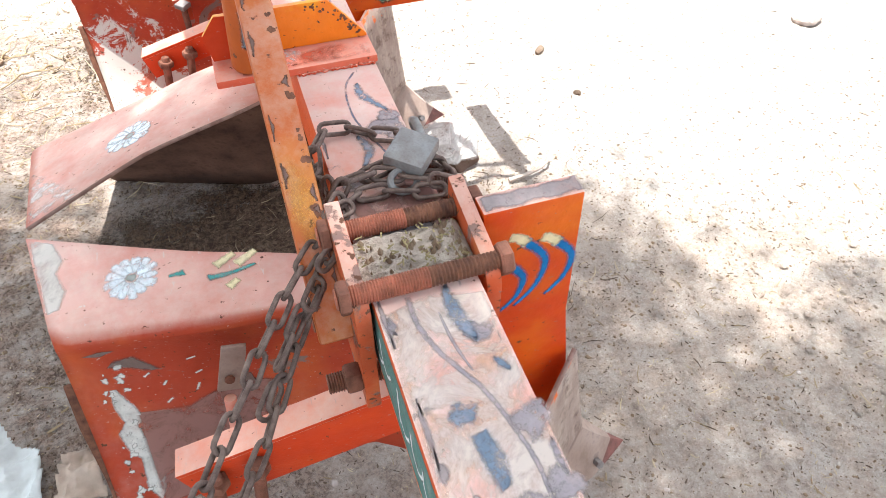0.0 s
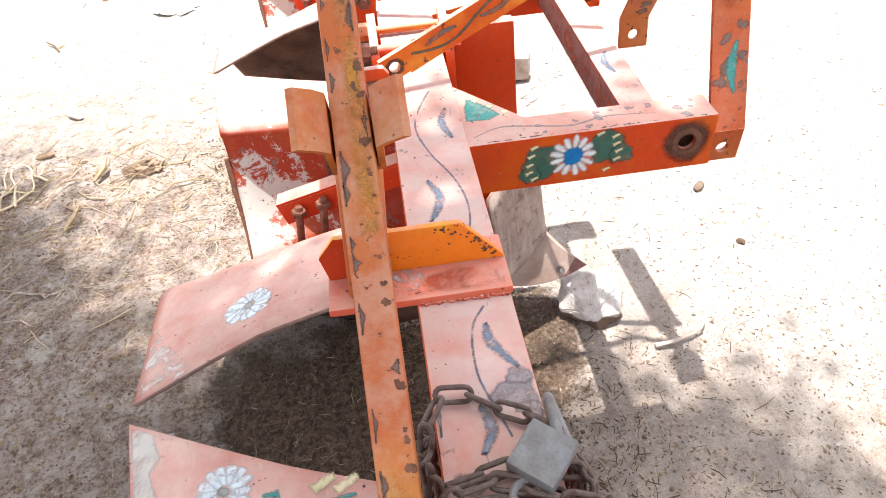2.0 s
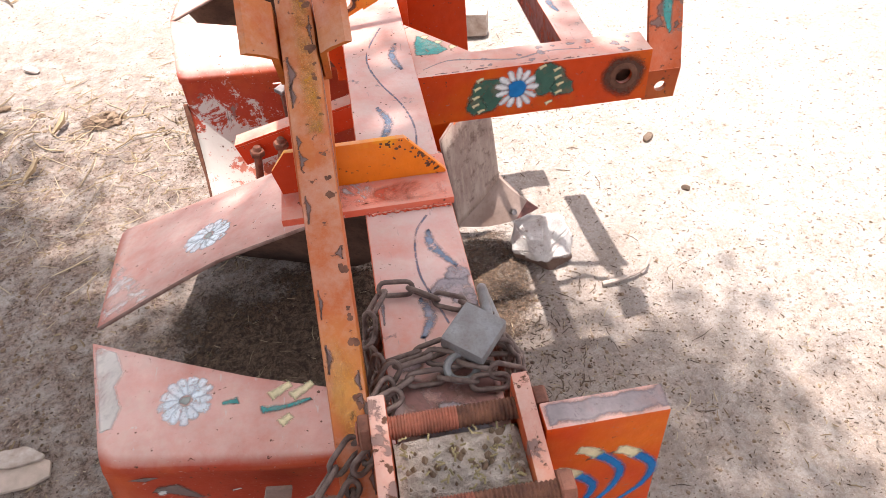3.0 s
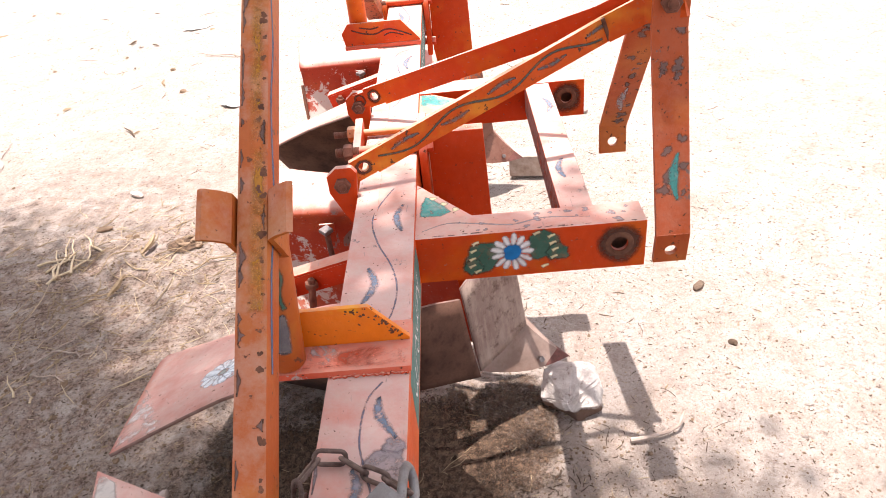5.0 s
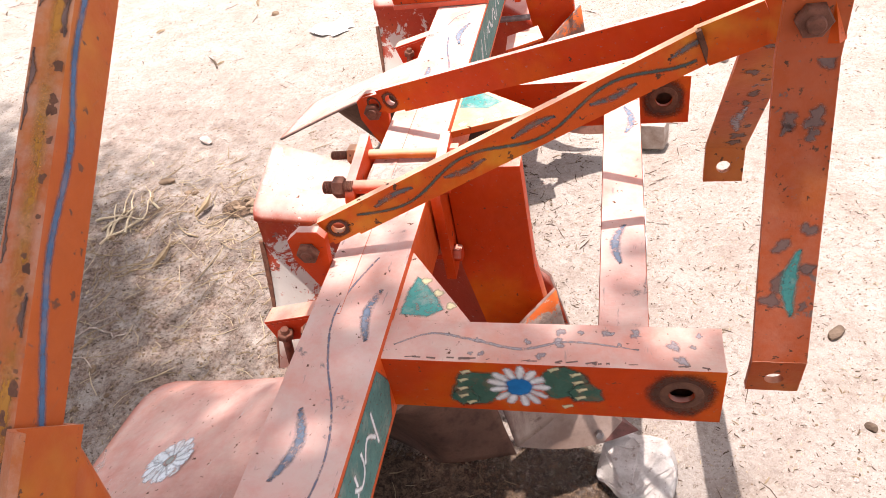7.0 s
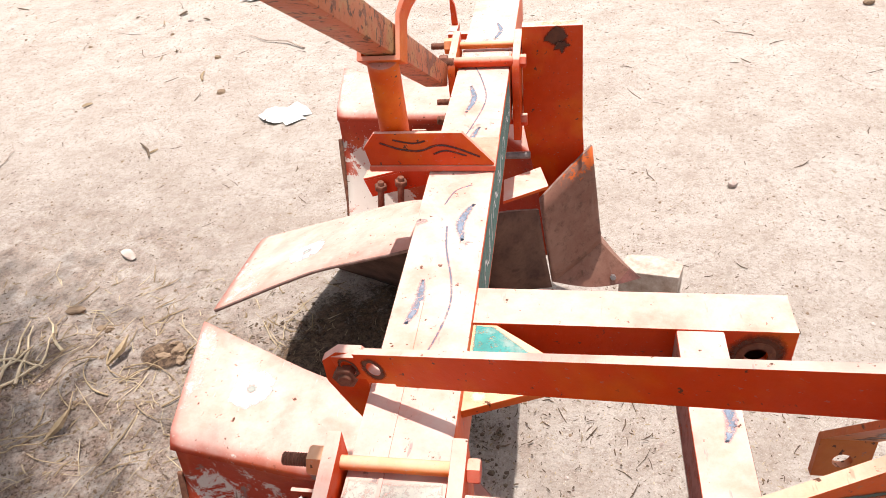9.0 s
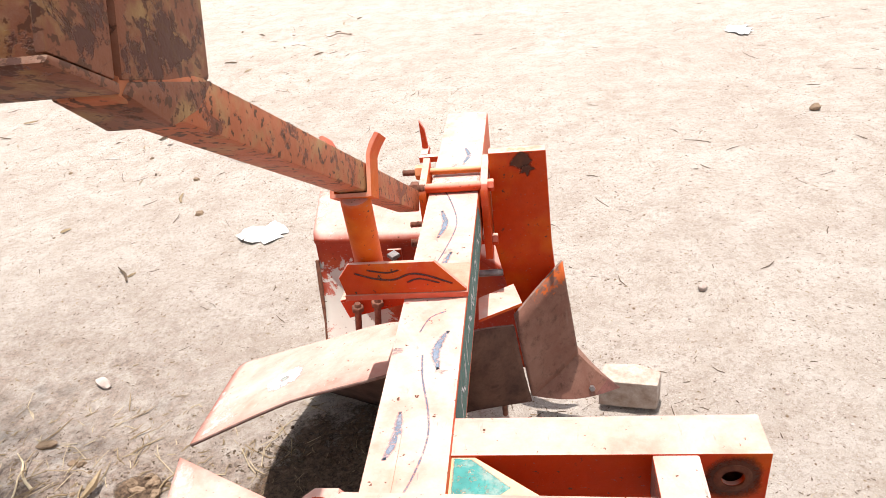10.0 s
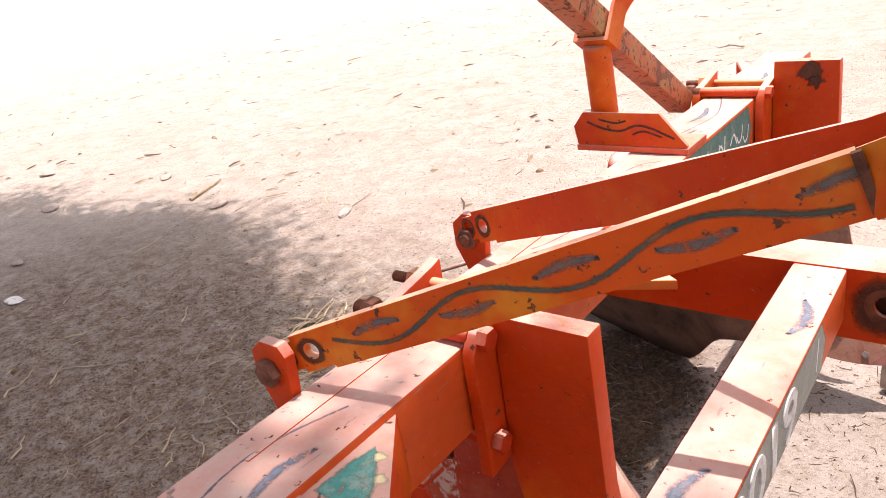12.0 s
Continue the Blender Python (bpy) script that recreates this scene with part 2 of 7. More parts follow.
worn_grey_white = worn_motif("bared_primer", (0.46, 0.44, 0.39), PINK, 0.54)
worn_white = worn_motif("worn_white_motif", (0.64, 0.69, 0.72), PINK, 0.54)
cream = worn_motif("cream_motif", (0.74, 0.66, 0.4), PINK, 0.66)
panel_green = worn_motif("green_panel", (0.09, 0.2, 0.18), (0.4, 0.33, 0.28), 0.6)
panel_grey = worn_motif("grey_panel", (0.3, 0.32, 0.29), (0.45, 0.36, 0.3), 0.66)
grey_scuff = worn_motif("grey_scuff", (0.13, 0.12, 0.13), (0.3, 0.25, 0.2), 0.62)
rust_stain = worn_motif("rust_stain", (0.1, 0.04, 0.025), (0.2, 0.07, 0.03), 0.68)
chip_soft = worn_motif("chipped_to_undercoat", (0.17, 0.1, 0.085), (0.13, 0.06, 0.045), 0.72)
wave_green = worn_motif("wave_green_motif", (0.07, 0.085, 0.07), (0.4, 0.12, 0.02), 0.66)
grey_leaf = worn_motif("grey_leaf_motif", (0.13, 0.115, 0.11), (0.5, 0.13, 0.02), 0.56)
grey_wear = worn_motif("grey_wear", (0.3, 0.26, 0.27), PINK, 0.52)
def thin_film(name, colour, scale, lo, hi, most):
    """A see-through film of dust in soft clouds."""
    m, nt, bsdf, co = start(name)
    coat = nt.nodes.new("ShaderNodeAttribute")
    coat.attribute_name = "coat"
    clouds = ramp(nt, noise_of(nt, co, scale, 9.0, 0.72, 0.5), lo, hi, 0.0, most)
    nt.links.new(math_of(nt, "MULTIPLY", coat.outputs["Fac"], clouds), bsdf.inputs["Alpha"])
    finish(nt, bsdf, colour, 0.9, noise_of(nt, co, 90.0), 0.0006)
    return m


dust_film = thin_film("dust_film", (0.6, 0.5, 0.44), 20.0, 0.38, 0.62, 0.8)
peach_film = thin_film("peach_film", (0.68, 0.36, 0.2), 16.0, 0.48, 0.66, 0.65)
tail_film = thin_film("tail_film", (0.56, 0.52, 0.47), 9.0, 0.3, 0.52, 0.85)
red_wash = thin_film("red_wash", (0.5, 0.1, 0.05), 20.0, 0.42, 0.62, 0.7)
yellow_film = thin_film("yellow_film", (0.66, 0.33, 0.06), 14.0, 0.3, 0.6, 0.6)
ochre_film = thin_film("ochre_film", (0.45, 0.2, 0.035), 19.0, 0.4, 0.62, 0.75)
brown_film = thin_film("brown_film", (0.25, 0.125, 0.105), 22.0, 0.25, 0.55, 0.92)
tip_scuff = thin_film("tip_scuff", (0.6, 0.54, 0.5), 26.0, 0.46, 0.62, 0.75)
mauve_wear = worn_motif("mauve_wear", (0.3, 0.25, 0.26), PINK, 0.55)
cap_wear = worn_motif("cap_wear", (0.29, 0.23, 0.225), (0.38, 0.2, 0.16), 0.62)
clamp_paint = old_paint("worn_clamp_paint", (0.42, 0.07, 0.02), (0.48, 0.13, 0.04), (0.5, 0.31, 0.25), (0.2, 0.115, 0.095), fade=0.8, chips=0.55, blotch=16.0, spot=0.6, scratch=0.6)
chip_grey = rusty("chipped_primer", (0.3, 0.2, 0.17), (0.17, 0.09, 0.07), 0.75, 50.0)
straw_mat = plain_rough("straw", (0.4, 0.3, 0.19), (0.2, 0.135, 0.075), 30.0, 0.8)
pale_straw = plain_rough("pale_straw", (0.62, 0.5, 0.35), (0.4, 0.3, 0.19), 30.0, 0.75)
dark_straw = plain_rough("dark_twigs", (0.16, 0.11, 0.075), (0.07, 0.045, 0.03), 40.0, 0.85)
def dark_footed_rock():
    """Pale broken stone whose foot is dark brown up to a ragged line."""
    m, nt, bsdf, co = start("broken_rock")
    tone = mix(nt, ramp(nt, noise_of(nt, co, 26.0, 8.0, 0.7), 0.35, 0.7), (0.66, 0.61, 0.57), (0.42, 0.35, 0.31))
    tone = mix(nt, ramp(nt, noise_of(nt, co, 60.0, 6.0, 0.75), 0.58, 0.66, 0.0, 0.8), tone, (0.26, 0.19, 0.16))
    split = nt.nodes.new("ShaderNodeSeparateXYZ")
    nt.links.new(co, split.inputs[0])
    line = math_of(nt, "ADD", split.outputs["Z"], math_of(nt, "MULTIPLY", noise_of(nt, co, 14.0, 8.0, 0.7), 0.07))
    tone = mix(nt, ramp(nt, line, 0.066, 0.056), tone, mix(nt, noise_of(nt, co, 90.0, 6.0, 0.8), (0.085, 0.05, 0.038), (0.24, 0.15, 0.11)))
    finish(nt, bsdf, tone, 0.95, noise_of(nt, co, 78.0, 8.0, 0.75), 0.012)
    return m


rock_mat = dark_footed_rock()
red_rust = rusty("red_rust", (0.4, 0.13, 0.08), (0.19, 0.07, 0.045), 0.7, 60.0)
share_tip = rusty("rusty_share_tip", (0.22, 0.085, 0.07), (0.1, 0.045, 0.038), 0.7, 50.0)
scraped_bare = worn_motif("scraped_bare", (0.17, 0.115, 0.1), (0.3, 0.16, 0.13), 0.66)
flaked_white = worn_motif("flaked_white", (0.6, 0.58, 0.54), (0.3, 0.17, 0.14), 0.6)
stone_mat = plain_rough("stone", (0.46, 0.4, 0.36), (0.28, 0.2, 0.17), 25.0, 0.9, 0.004)
wood_mat = plain_rough("old_wood", (0.5, 0.42, 0.36), (0.25, 0.175, 0.135), 30.0, 0.85, 0.003)
paper_mat = plain_rough("paper", (0.74, 0.73, 0.72), (0.6, 0.58, 0.56), 12.0, 0.8)
rag_mat = plain_rough("plastic_film", (0.55, 0.56, 0.55), (0.42, 0.41, 0.39), 15.0, 0.38, 0.004)
cloth_mat = plain_rough("dusty_cloth", (0.48, 0.36, 0.29), (0.34, 0.27, 0.22), 30.0, 0.95, 0.004)
clod_mat = plain_rough("clod", (0.29, 0.2, 0.135), (0.13, 0.085, 0.055), 35.0, 0.95, 0.004)
# Dark soil colour, deepened to stand in for shade under the plough.
shade_dark_soil = crumbled("shade_dark_soil", (0.19, 0.122, 0.08), (0.055, 0.033, 0.022))
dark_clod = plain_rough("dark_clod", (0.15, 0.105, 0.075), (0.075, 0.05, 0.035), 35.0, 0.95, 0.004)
leaf_mat = plain_rough("leaf", (0.06, 0.11, 0.025), (0.09, 0.14, 0.04), 3.0, 0.6)
bark_mat = plain_rough("bark", (0.14, 0.1, 0.07), (0.07, 0.05, 0.035), 12.0, 0.95, 0.01)
chaff_mat = plain_rough("chaff", (0.34, 0.27, 0.14), (0.13, 0.1, 0.05), 60.0, 0.85)
debris_mat = plain_rough("dust_and_chaff", (0.5, 0.42, 0.36), (0.25, 0.19, 0.155), 75.0, 0.95, 0.012)


def soil_material():
    """Pale trampled dust over darker crumbs, with dark specks of dung and straw."""
    m, nt, bsdf, co = start("dry_soil")
    bsdf.inputs["Specular IOR Level"].default_value = 0.06
    tone = mix(nt, ramp(nt, noise_of(nt, co, 1.3, 8.0, 0.65), 0.35, 0.65), (0.5, 0.43, 0.382), (0.59, 0.522, 0.47))
    tone = mix(nt, ramp(nt, noise_of(nt, co, 7.0, 10.0, 0.74), 0.4, 0.66, 0.0, 0.7), tone, (0.37, 0.29, 0.235))
    tone = mix(nt, ramp(nt, noise_of(nt, co, 62.0, 8.0, 0.85, 0.5), 0.505, 0.585, 0.0, 0.56), tone, (0.275, 0.205, 0.16))
    tone = mix(nt, ramp(nt, noise_of(nt, co, 24.0, 10.0, 0.88, 1.0), 0.55, 0.64, 0.0, 0.5), tone, (0.63, 0.557, 0.49))
    tone = mix(nt, ramp(nt, noise_of(nt, co, 36.0, 6.0, 0.7, 1.5), 0.62, 0.66, 0.0, 0.4), tone, (0.24, 0.17, 0.125))
    tone = mix(nt, ramp(nt, noise_of(nt, co, 150.0, 5.0, 0.82), 0.59, 0.64, 0.0, 0.85), tone, (0.14, 0.1, 0.07))
    tone = mix(nt, ramp(nt, noise_of(nt, co, 200.0, 4.0, 0.75), 0.6, 0.65, 0.0, 0.9), tone, (0.7, 0.622, 0.54))
    near = node(nt, "ShaderNodeMapping")
    near.inputs["Location"].default_value = (-0.46, -1.36, 0.0)
    near.inputs["Scale"].default_value = (0.9, 1.25, 0.0)
    nt.links.new(co, near.inputs["Vector"])
    far_off = nt.nodes.new("ShaderNodeVectorMath")
    far_off.operation = "LENGTH"
    nt.links.new(near.outputs[0], far_off.inputs[0])
    stirred = ramp(nt, math_of(nt, "ADD", far_off.outputs["Value"], math_of(nt, "MULTIPLY", noise_of(nt, co, 4.0, 8.0, 0.7), 0.9)), 1.42, 0.8, 0.0, 0.44)
    tone = mix(nt, math_of(nt, "MULTIPLY", stirred, ramp(nt, noise_of(nt, co, 21.0, 9.0, 0.8), 0.4, 0.56, 0.1, 1.0)), tone, mix(nt, ramp(nt, noise_of(nt, co, 80.0, 8.0, 0.82, 0.4), 0.44, 0.58), (0.45, 0.32, 0.245), (0.17, 0.105, 0.075)))
    # Browner trodden earth on the left, its colour darkened further for tree shade.
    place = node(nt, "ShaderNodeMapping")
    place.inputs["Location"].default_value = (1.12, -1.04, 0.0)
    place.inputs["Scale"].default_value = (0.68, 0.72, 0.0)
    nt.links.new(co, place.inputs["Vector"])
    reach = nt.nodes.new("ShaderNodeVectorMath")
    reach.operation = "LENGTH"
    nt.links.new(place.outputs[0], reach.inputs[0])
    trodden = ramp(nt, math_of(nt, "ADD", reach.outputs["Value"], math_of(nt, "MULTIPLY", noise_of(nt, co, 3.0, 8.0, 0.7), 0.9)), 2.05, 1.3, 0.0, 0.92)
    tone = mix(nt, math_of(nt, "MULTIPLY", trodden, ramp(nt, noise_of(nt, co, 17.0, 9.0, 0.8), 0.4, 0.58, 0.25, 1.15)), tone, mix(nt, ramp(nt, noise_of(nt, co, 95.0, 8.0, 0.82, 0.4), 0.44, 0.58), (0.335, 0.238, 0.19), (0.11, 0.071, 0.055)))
    h = math_of(nt, "ADD", math_of(nt, "ADD", noise_of(nt, co, 26.0, 10.0, 0.72), math_of(nt, "MULTIPLY", noise_of(nt, co, 70.0, 8.0, 0.8), 0.7)), math_of(nt, "MULTIPLY", noise_of(nt, co, 150.0, 8.0, 0.85), 0.6))
    finish(nt, bsdf, tone, 0.95, h, 0.042)
    return m


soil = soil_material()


# ---------- mesh helpers ----------
def link_mesh(name, verts, faces, material, parent=None, label="", smooth=True, bevel=0.0):
    me = bpy.data.meshes.new(name)
    me.from_pydata([tuple(v) for v in verts], [], faces)
    for m in material if isinstance(material, (list, tuple)) else (material,):
        me.materials.append(m)
    bm = bmesh.new()
    bm.from_mesh(me)
    bmesh.ops.recalc_face_normals(bm, faces=bm.faces)
    if bevel:
        sharp = [e for e in bm.edges if len(e.link_faces) == 2 and e.calc_face_angle(0) > 0.7]
        bmesh.ops.bevel(bm, geom=sharp, offset=bevel, segments=2, profile=0.6, affect="EDGES", clamp_overlap=True)
    bm.to_mesh(me)
    bm.free()
    if smooth:
        me.shade_smooth()
        me.set_sharp_from_angle(angle=radians(38))
    ob = new(name, me)
    if parent is not None:
        ob.parent = parent
    if label:
        ob["label"] = label
    return ob


class Shape:
    """Collects solids that make up one part."""

    def __init__(self):
        self.v, self.f = [], []

    def add(self, verts, faces, m=None):
        n = len(self.v)
        self.v += [m @ Vector(p) if m else Vector(p) for p in verts]
        self.f += [tuple(i + n for i in f) for f in faces]
        return self

    def box(self, x0, x1, y0, y1, z0, z1, m=None):
        vs = [(x, y, z) for x in (x0, x1) for y in (y0, y1) for z in (z0, z1)]
        return self.add(vs, [(0, 1, 3, 2), (4, 6, 7, 5), (0, 4, 5, 1), (2, 3, 7, 6), (0, 2, 6, 4), (1, 5, 7, 3)], m)

    def prism(self, outline, vec, m=None):
        n, vec = len(outline), Vector(vec)
        vs = [Vector(p) for p in outline] + [Vector(p) + vec for p in outline]
        fs = [tuple(range(n)), tuple(range(2 * n - 1, n - 1, -1))] + [(i, (i + 1) % n, n + (i + 1) % n, n + i) for i in range(n)]
        return self.add(vs, fs, m)

    def lathe(self, a, b, profile, sides=14):
        """Rings of (distance along from a, radius) round the line from a to b."""
        a, b = Vector(a), Vector(b)
        q = (b - a).to_track_quat("Z", "Y").to_matrix().to_4x4()
        m = Matrix.Translation(a) @ q
        vs, fs = [], []
        for d, r in profile:
            vs += [(r * math.cos(2 * math.pi * k / sides), r * math.sin(2 * math.pi * k / sides), d) for k in range(sides)]
        for i in range(len(profile) - 1):
            for k in range(sides):
                fs.append((i * sides + k, i * sides + (k + 1) % sides, (i + 1) * sides + (k + 1) % sides, (i + 1) * sides + k))
        fs += [tuple(range(sides)), tuple(range(len(vs) - 1, len(vs) - sides - 1, -1))]
        return self.add(vs, fs, m)

    def rod(self, a, b, r, sides=14):
        d = (Vector(b) - Vector(a)).length
        return self.lathe(a, b, [(0, r * 0.85), (r * 0.2, r), (d - r * 0.2, r), (d, r * 0.85)], sides)

    def thread(self, a, b, r, pitch=0.0026, sides=12):
        d = (Vector(b) - Vector(a)).length
        n = max(2, int(d / pitch))
        return self.lathe(a, b, [(d * i / (2 * n), r if i % 2 else r * 0.86) for i in range(2 * n + 1)], sides)

    def nut(self, a, way, r, h, sides=6):
        a = Vector(a)
        b = a + Vector(way).normalized() * h
        return self.lathe(a, b, [(0, r * 0.9), (h * 0.15, r), (h * 0.85, r), (h, r * 0.9)], sides)

    def holed(self, x0, x1, z0, z1, cx, cz, r, t, m=None, sides=28):
        """An upright plate in x and z, t thick towards +y, with a round hole right through."""
        vs, fs = [], []
        for y in (0, t):
            for k in range(sides):
                a = 2 * math.pi * (k + 0.5) / sides
                c, s = math.cos(a), math.sin(a)
                reach = min(((x1 if c > 0 else x0) - cx) / c if abs(c) > 1e-6 else 9, ((z1 if s > 0 else z0) - cz) / s if abs(s) > 1e-6 else 9)
                vs += [(cx + c * reach, y, cz + s * reach), (cx + c * r, y, cz + s * r)]
            for x, z in ((x1, z1), (x0, z1), (x0, z0), (x1, z0)):
                vs.append((x, y, z))
        half = 2 * sides + 4
        quad = [0 if (math.cos(2 * math.pi * (k + 0.5) / sides) > 0) else 1 for k in range(sides)]

        def side_of(k):
            p = vs[2 * k]
            return 0 if abs(p[0] - x1) < 1e-7 else 1 if abs(p[2] - z1) < 1e-7 else 2 if abs(p[0] - x0) < 1e-7 else 3
        for k in range(sides):
            j = (k + 1) % sides
            extra = []
            if side_of(k) != side_of(j):
                corner = {(0, 1): 0, (1, 2): 1, (2, 3): 2, (3, 0): 3}[(side_of(k), side_of(j))]
                extra = [2 * sides + corner]
            ring = [2 * k] + extra + [2 * j, 2 * j + 1, 2 * k + 1]
            fs.append(tuple(ring))
            fs.append(tuple(i + half for i in reversed(ring)))
            outer = [2 * k] + extra + [2 * j]
            for p, q in zip(outer, outer[1:]):
                fs.append((q, p, p + half, q + half))
            fs.append((2 * k + 1, 2 * j + 1, 2 * j + 1 + half, 2 * k + 1 + half))
        return self.add(vs, fs, m)

    def part(self, name, material, parent=None, label="", bevel=0.0015, smooth=True):
        return link_mesh(name, self.v, self.f, material, parent, label, smooth, bevel)


def tube(path, r, sides=10, closed=False, taper=None):
    """Verts and faces of a round tube along a list of points."""
    pts = [Vector(p) for p in path]
    n = len(pts)
    vs, fs = [], []
    ref = None
    for i, p in enumerate(pts):
        d = (pts[(i + 1) % n] - pts[i - 1]) if closed or 0 < i < n - 1 else (pts[1] - pts[0] if i == 0 else pts[-1] - pts[-2])
        d.normalize()
        if ref is None:
            ref = d.orthogonal().normalized()
        ref = (ref - d * ref.dot(d)).normalized()
        side = d.cross(ref)
        rr = taper[i] if taper else r
        vs += [p + (ref * math.cos(2 * math.pi * k / sides) + side * math.sin(2 * math.pi * k / sides)) * rr for k in range(sides)]
    for i in range(n if closed else n - 1):
        j = (i + 1) % n
        fs += [(i * sides + k, i * sides + (k + 1) % sides, j * sides + (k + 1) % sides, j * sides + k) for k in range(sides)]
    if not closed:
        fs += [tuple(range(sides)), tuple(range((n - 1) * sides, n * sides))]
    return vs, fs


def patch(name, loops, where, material, parent, thick=0.0006, soft_edge=True):
    """A coat of motif paint: flat outlines in (u, v), laid on a face by where(u, v, lift); it thins out towards its rim."""
    vs, fs, coat = [], [], []
    for i, loop in enumerate(loops):
        n, base = len(loop), len(vs)
        lift = 0.3 * thick + (0.00002 * i if n != 4 else 0)
        if not soft_edge:
            vs += [where(u, v, lift) for u, v in loop]
            fs.append(tuple(range(base, base + n)))
            coat += [1.0] * n
            continue
        pts = [Vector((u, v)) for u, v in loop]
        area = sum(pts[k].x * pts[(k + 1) % n].y - pts[(k + 1) % n].x * pts[k].y for k in range(n)) / 2
        rim = sum((pts[(k + 1) % n] - pts[k]).length for k in range(n))
        feather = min(0.0042, 0.6 * 2 * abs(area) / max(rim, 1e-6))
        turn = 1 if area > 0 else -1
        outer, inner = [], []
        for k in range(n):
            d = pts[(k + 1) % n] - pts[k - 1]
            d = d.normalized() if d.length > 1e-9 else Vector((1, 0))
            inward = Vector((-d.y, d.x)) * turn
            room = min([(pts[k] - pts[q]).length for q in range(n) if min((k - q) % n, (q - k) % n) > 2] or [feather])
            outer.append(pts[k] - inward * feather * 0.6)
            inner.append(pts[k] + inward * min(feather, 0.38 * room))
        vs += [where(p.x, p.y, lift) for p in outer] + [where(p.x, p.y, lift) for p in inner]
        coat += [0.0] * n + [1.0] * n
        fs += [(base + k, base + (k + 1) % n, base + n + (k + 1) % n, base + n + k) for k in range(n)]
        fs += [tuple(base + n + k for k in tri) for tri in tessellate_polygon([[p.to_3d() for p in inner]])]
    ob = link_mesh(name, vs, fs, material, parent, smooth=False)
    layer = ob.data.attributes.new("coat", "FLOAT", "POINT")
    layer.data.foreach_set("value", coat)
    return ob


def patches(name, groups, where, material, parent, thick=0.0006):
    """Each group of loops becomes a motif of its own."""
    for i, loops in enumerate(groups):
        patch(name, loops, where, material, parent, thick + 0.00006 * (i % 9))


def face_map(origin, u_way, v_way):
    o, u, v = Vector(origin), Vector(u_way).normalized(), Vector(v_way).normalized()
    w = u.cross(v)
    return lambda a, b, lift: o + u * a + v * b + w * lift


def petals(cx, cy, r0, r1, count, width, rng):
    loops = []
    for k in range(count):
        a = 2 * math.pi * k / count + rng.uniform(-0.06, 0.06)
        w, ro = width * rng.uniform(0.85, 1.1), r1 * rng.uniform(0.92, 1.06)
        pts = [(r0, -0.3), (r0 + (ro - r0) * 0.55, -0.5), (ro * 0.93, -0.38), (ro, 0.0), (ro * 0.94, 0.36), (r0 + (ro - r0) * 0.55, 0.5), (r0, 0.3)]
        loops.append([(cx + p * math.cos(a) - q * w * math.sin(a), cy + p * math.sin(a) + q * w * math.cos(a)) for p, q in pts])
    return loops


def disc(cx, cy, r, n=18, wob=0.0, rng=None):
    """A round outline, made uneven by a few slow waves."""
    waves = [(q, rng.uniform(0, 6.28), rng.uniform(0.3, 1.0) * wob / q ** 0.6) for q in (2, 3, 4, 5, 7)] if rng else []
    loop = []
    for k in range(n):
        a = 2 * math.pi * k / n
        rr = r * (1 + sum(amp * math.sin(q * a + p) for q, p, amp in waves))
        loop.append((cx + rr * math.cos(a), cy + rr * math.sin(a)))
    return loop


def stroke(points, w0, w1=None, steps=5):
    """A brush stroke through points (u, v), as one outline; swells to w0 in the middle when w1 is 0."""
    pts = [Vector((*p, 0)) for p in points]
    line = []
    for i in range(len(pts) - 1):
        a, b, c, d = pts[max(i - 1, 0)], pts[i], pts[i + 1], pts[min(i + 2, len(pts) - 1)]
        for k in range(steps):
            t = k / steps
            line.append(0.5 * ((2 * b) + (c - a) * t + (2 * a - 5 * b + 4 * c - d) * t * t + (3 * b - a - 3 * c + d) * t ** 3))
    line.append(pts[-1])
    n, edge = len(line), []
    for i, p in enumerate(line):
        d = (line[min(i + 1, n - 1)] - line[max(i - 1, 0)]).normalized()
        nrm = Vector((-d.y, d.x, 0))
        s = i / (n - 1)
        w = w0 * (0.12 + 0.88 * math.sin(math.pi * s)) if w1 == 0 else w0 + ((w1 if w1 is not None else w0) - w0) * s
        edge.append((p + nrm * w / 2, p - nrm * w / 2))
    return [[(a.x, a.y) for a, b in edge] + [(b.x, b.y) for a, b in reversed(edge)]]


def crescent(cx, cy, length, bow, width, angle):
    """A curved blue leaf."""
    c, s = math.cos(angle), math.sin(angle)
    pts = [(-length / 2, 0), (-length / 6, bow), (length / 6, bow), (length / 2, 0)]
    return stroke([(cx + x * c - y * s, cy + x * s + y * c) for x, y in pts], width, 0)


def wave(x0, x1, y, amp, count, phase=0.0):
    return [(x0 + (x1 - x0) * i / (4 * count), y + amp * math.sin(phase + math.pi * i / 2)) for i in range(4 * count + 1)]


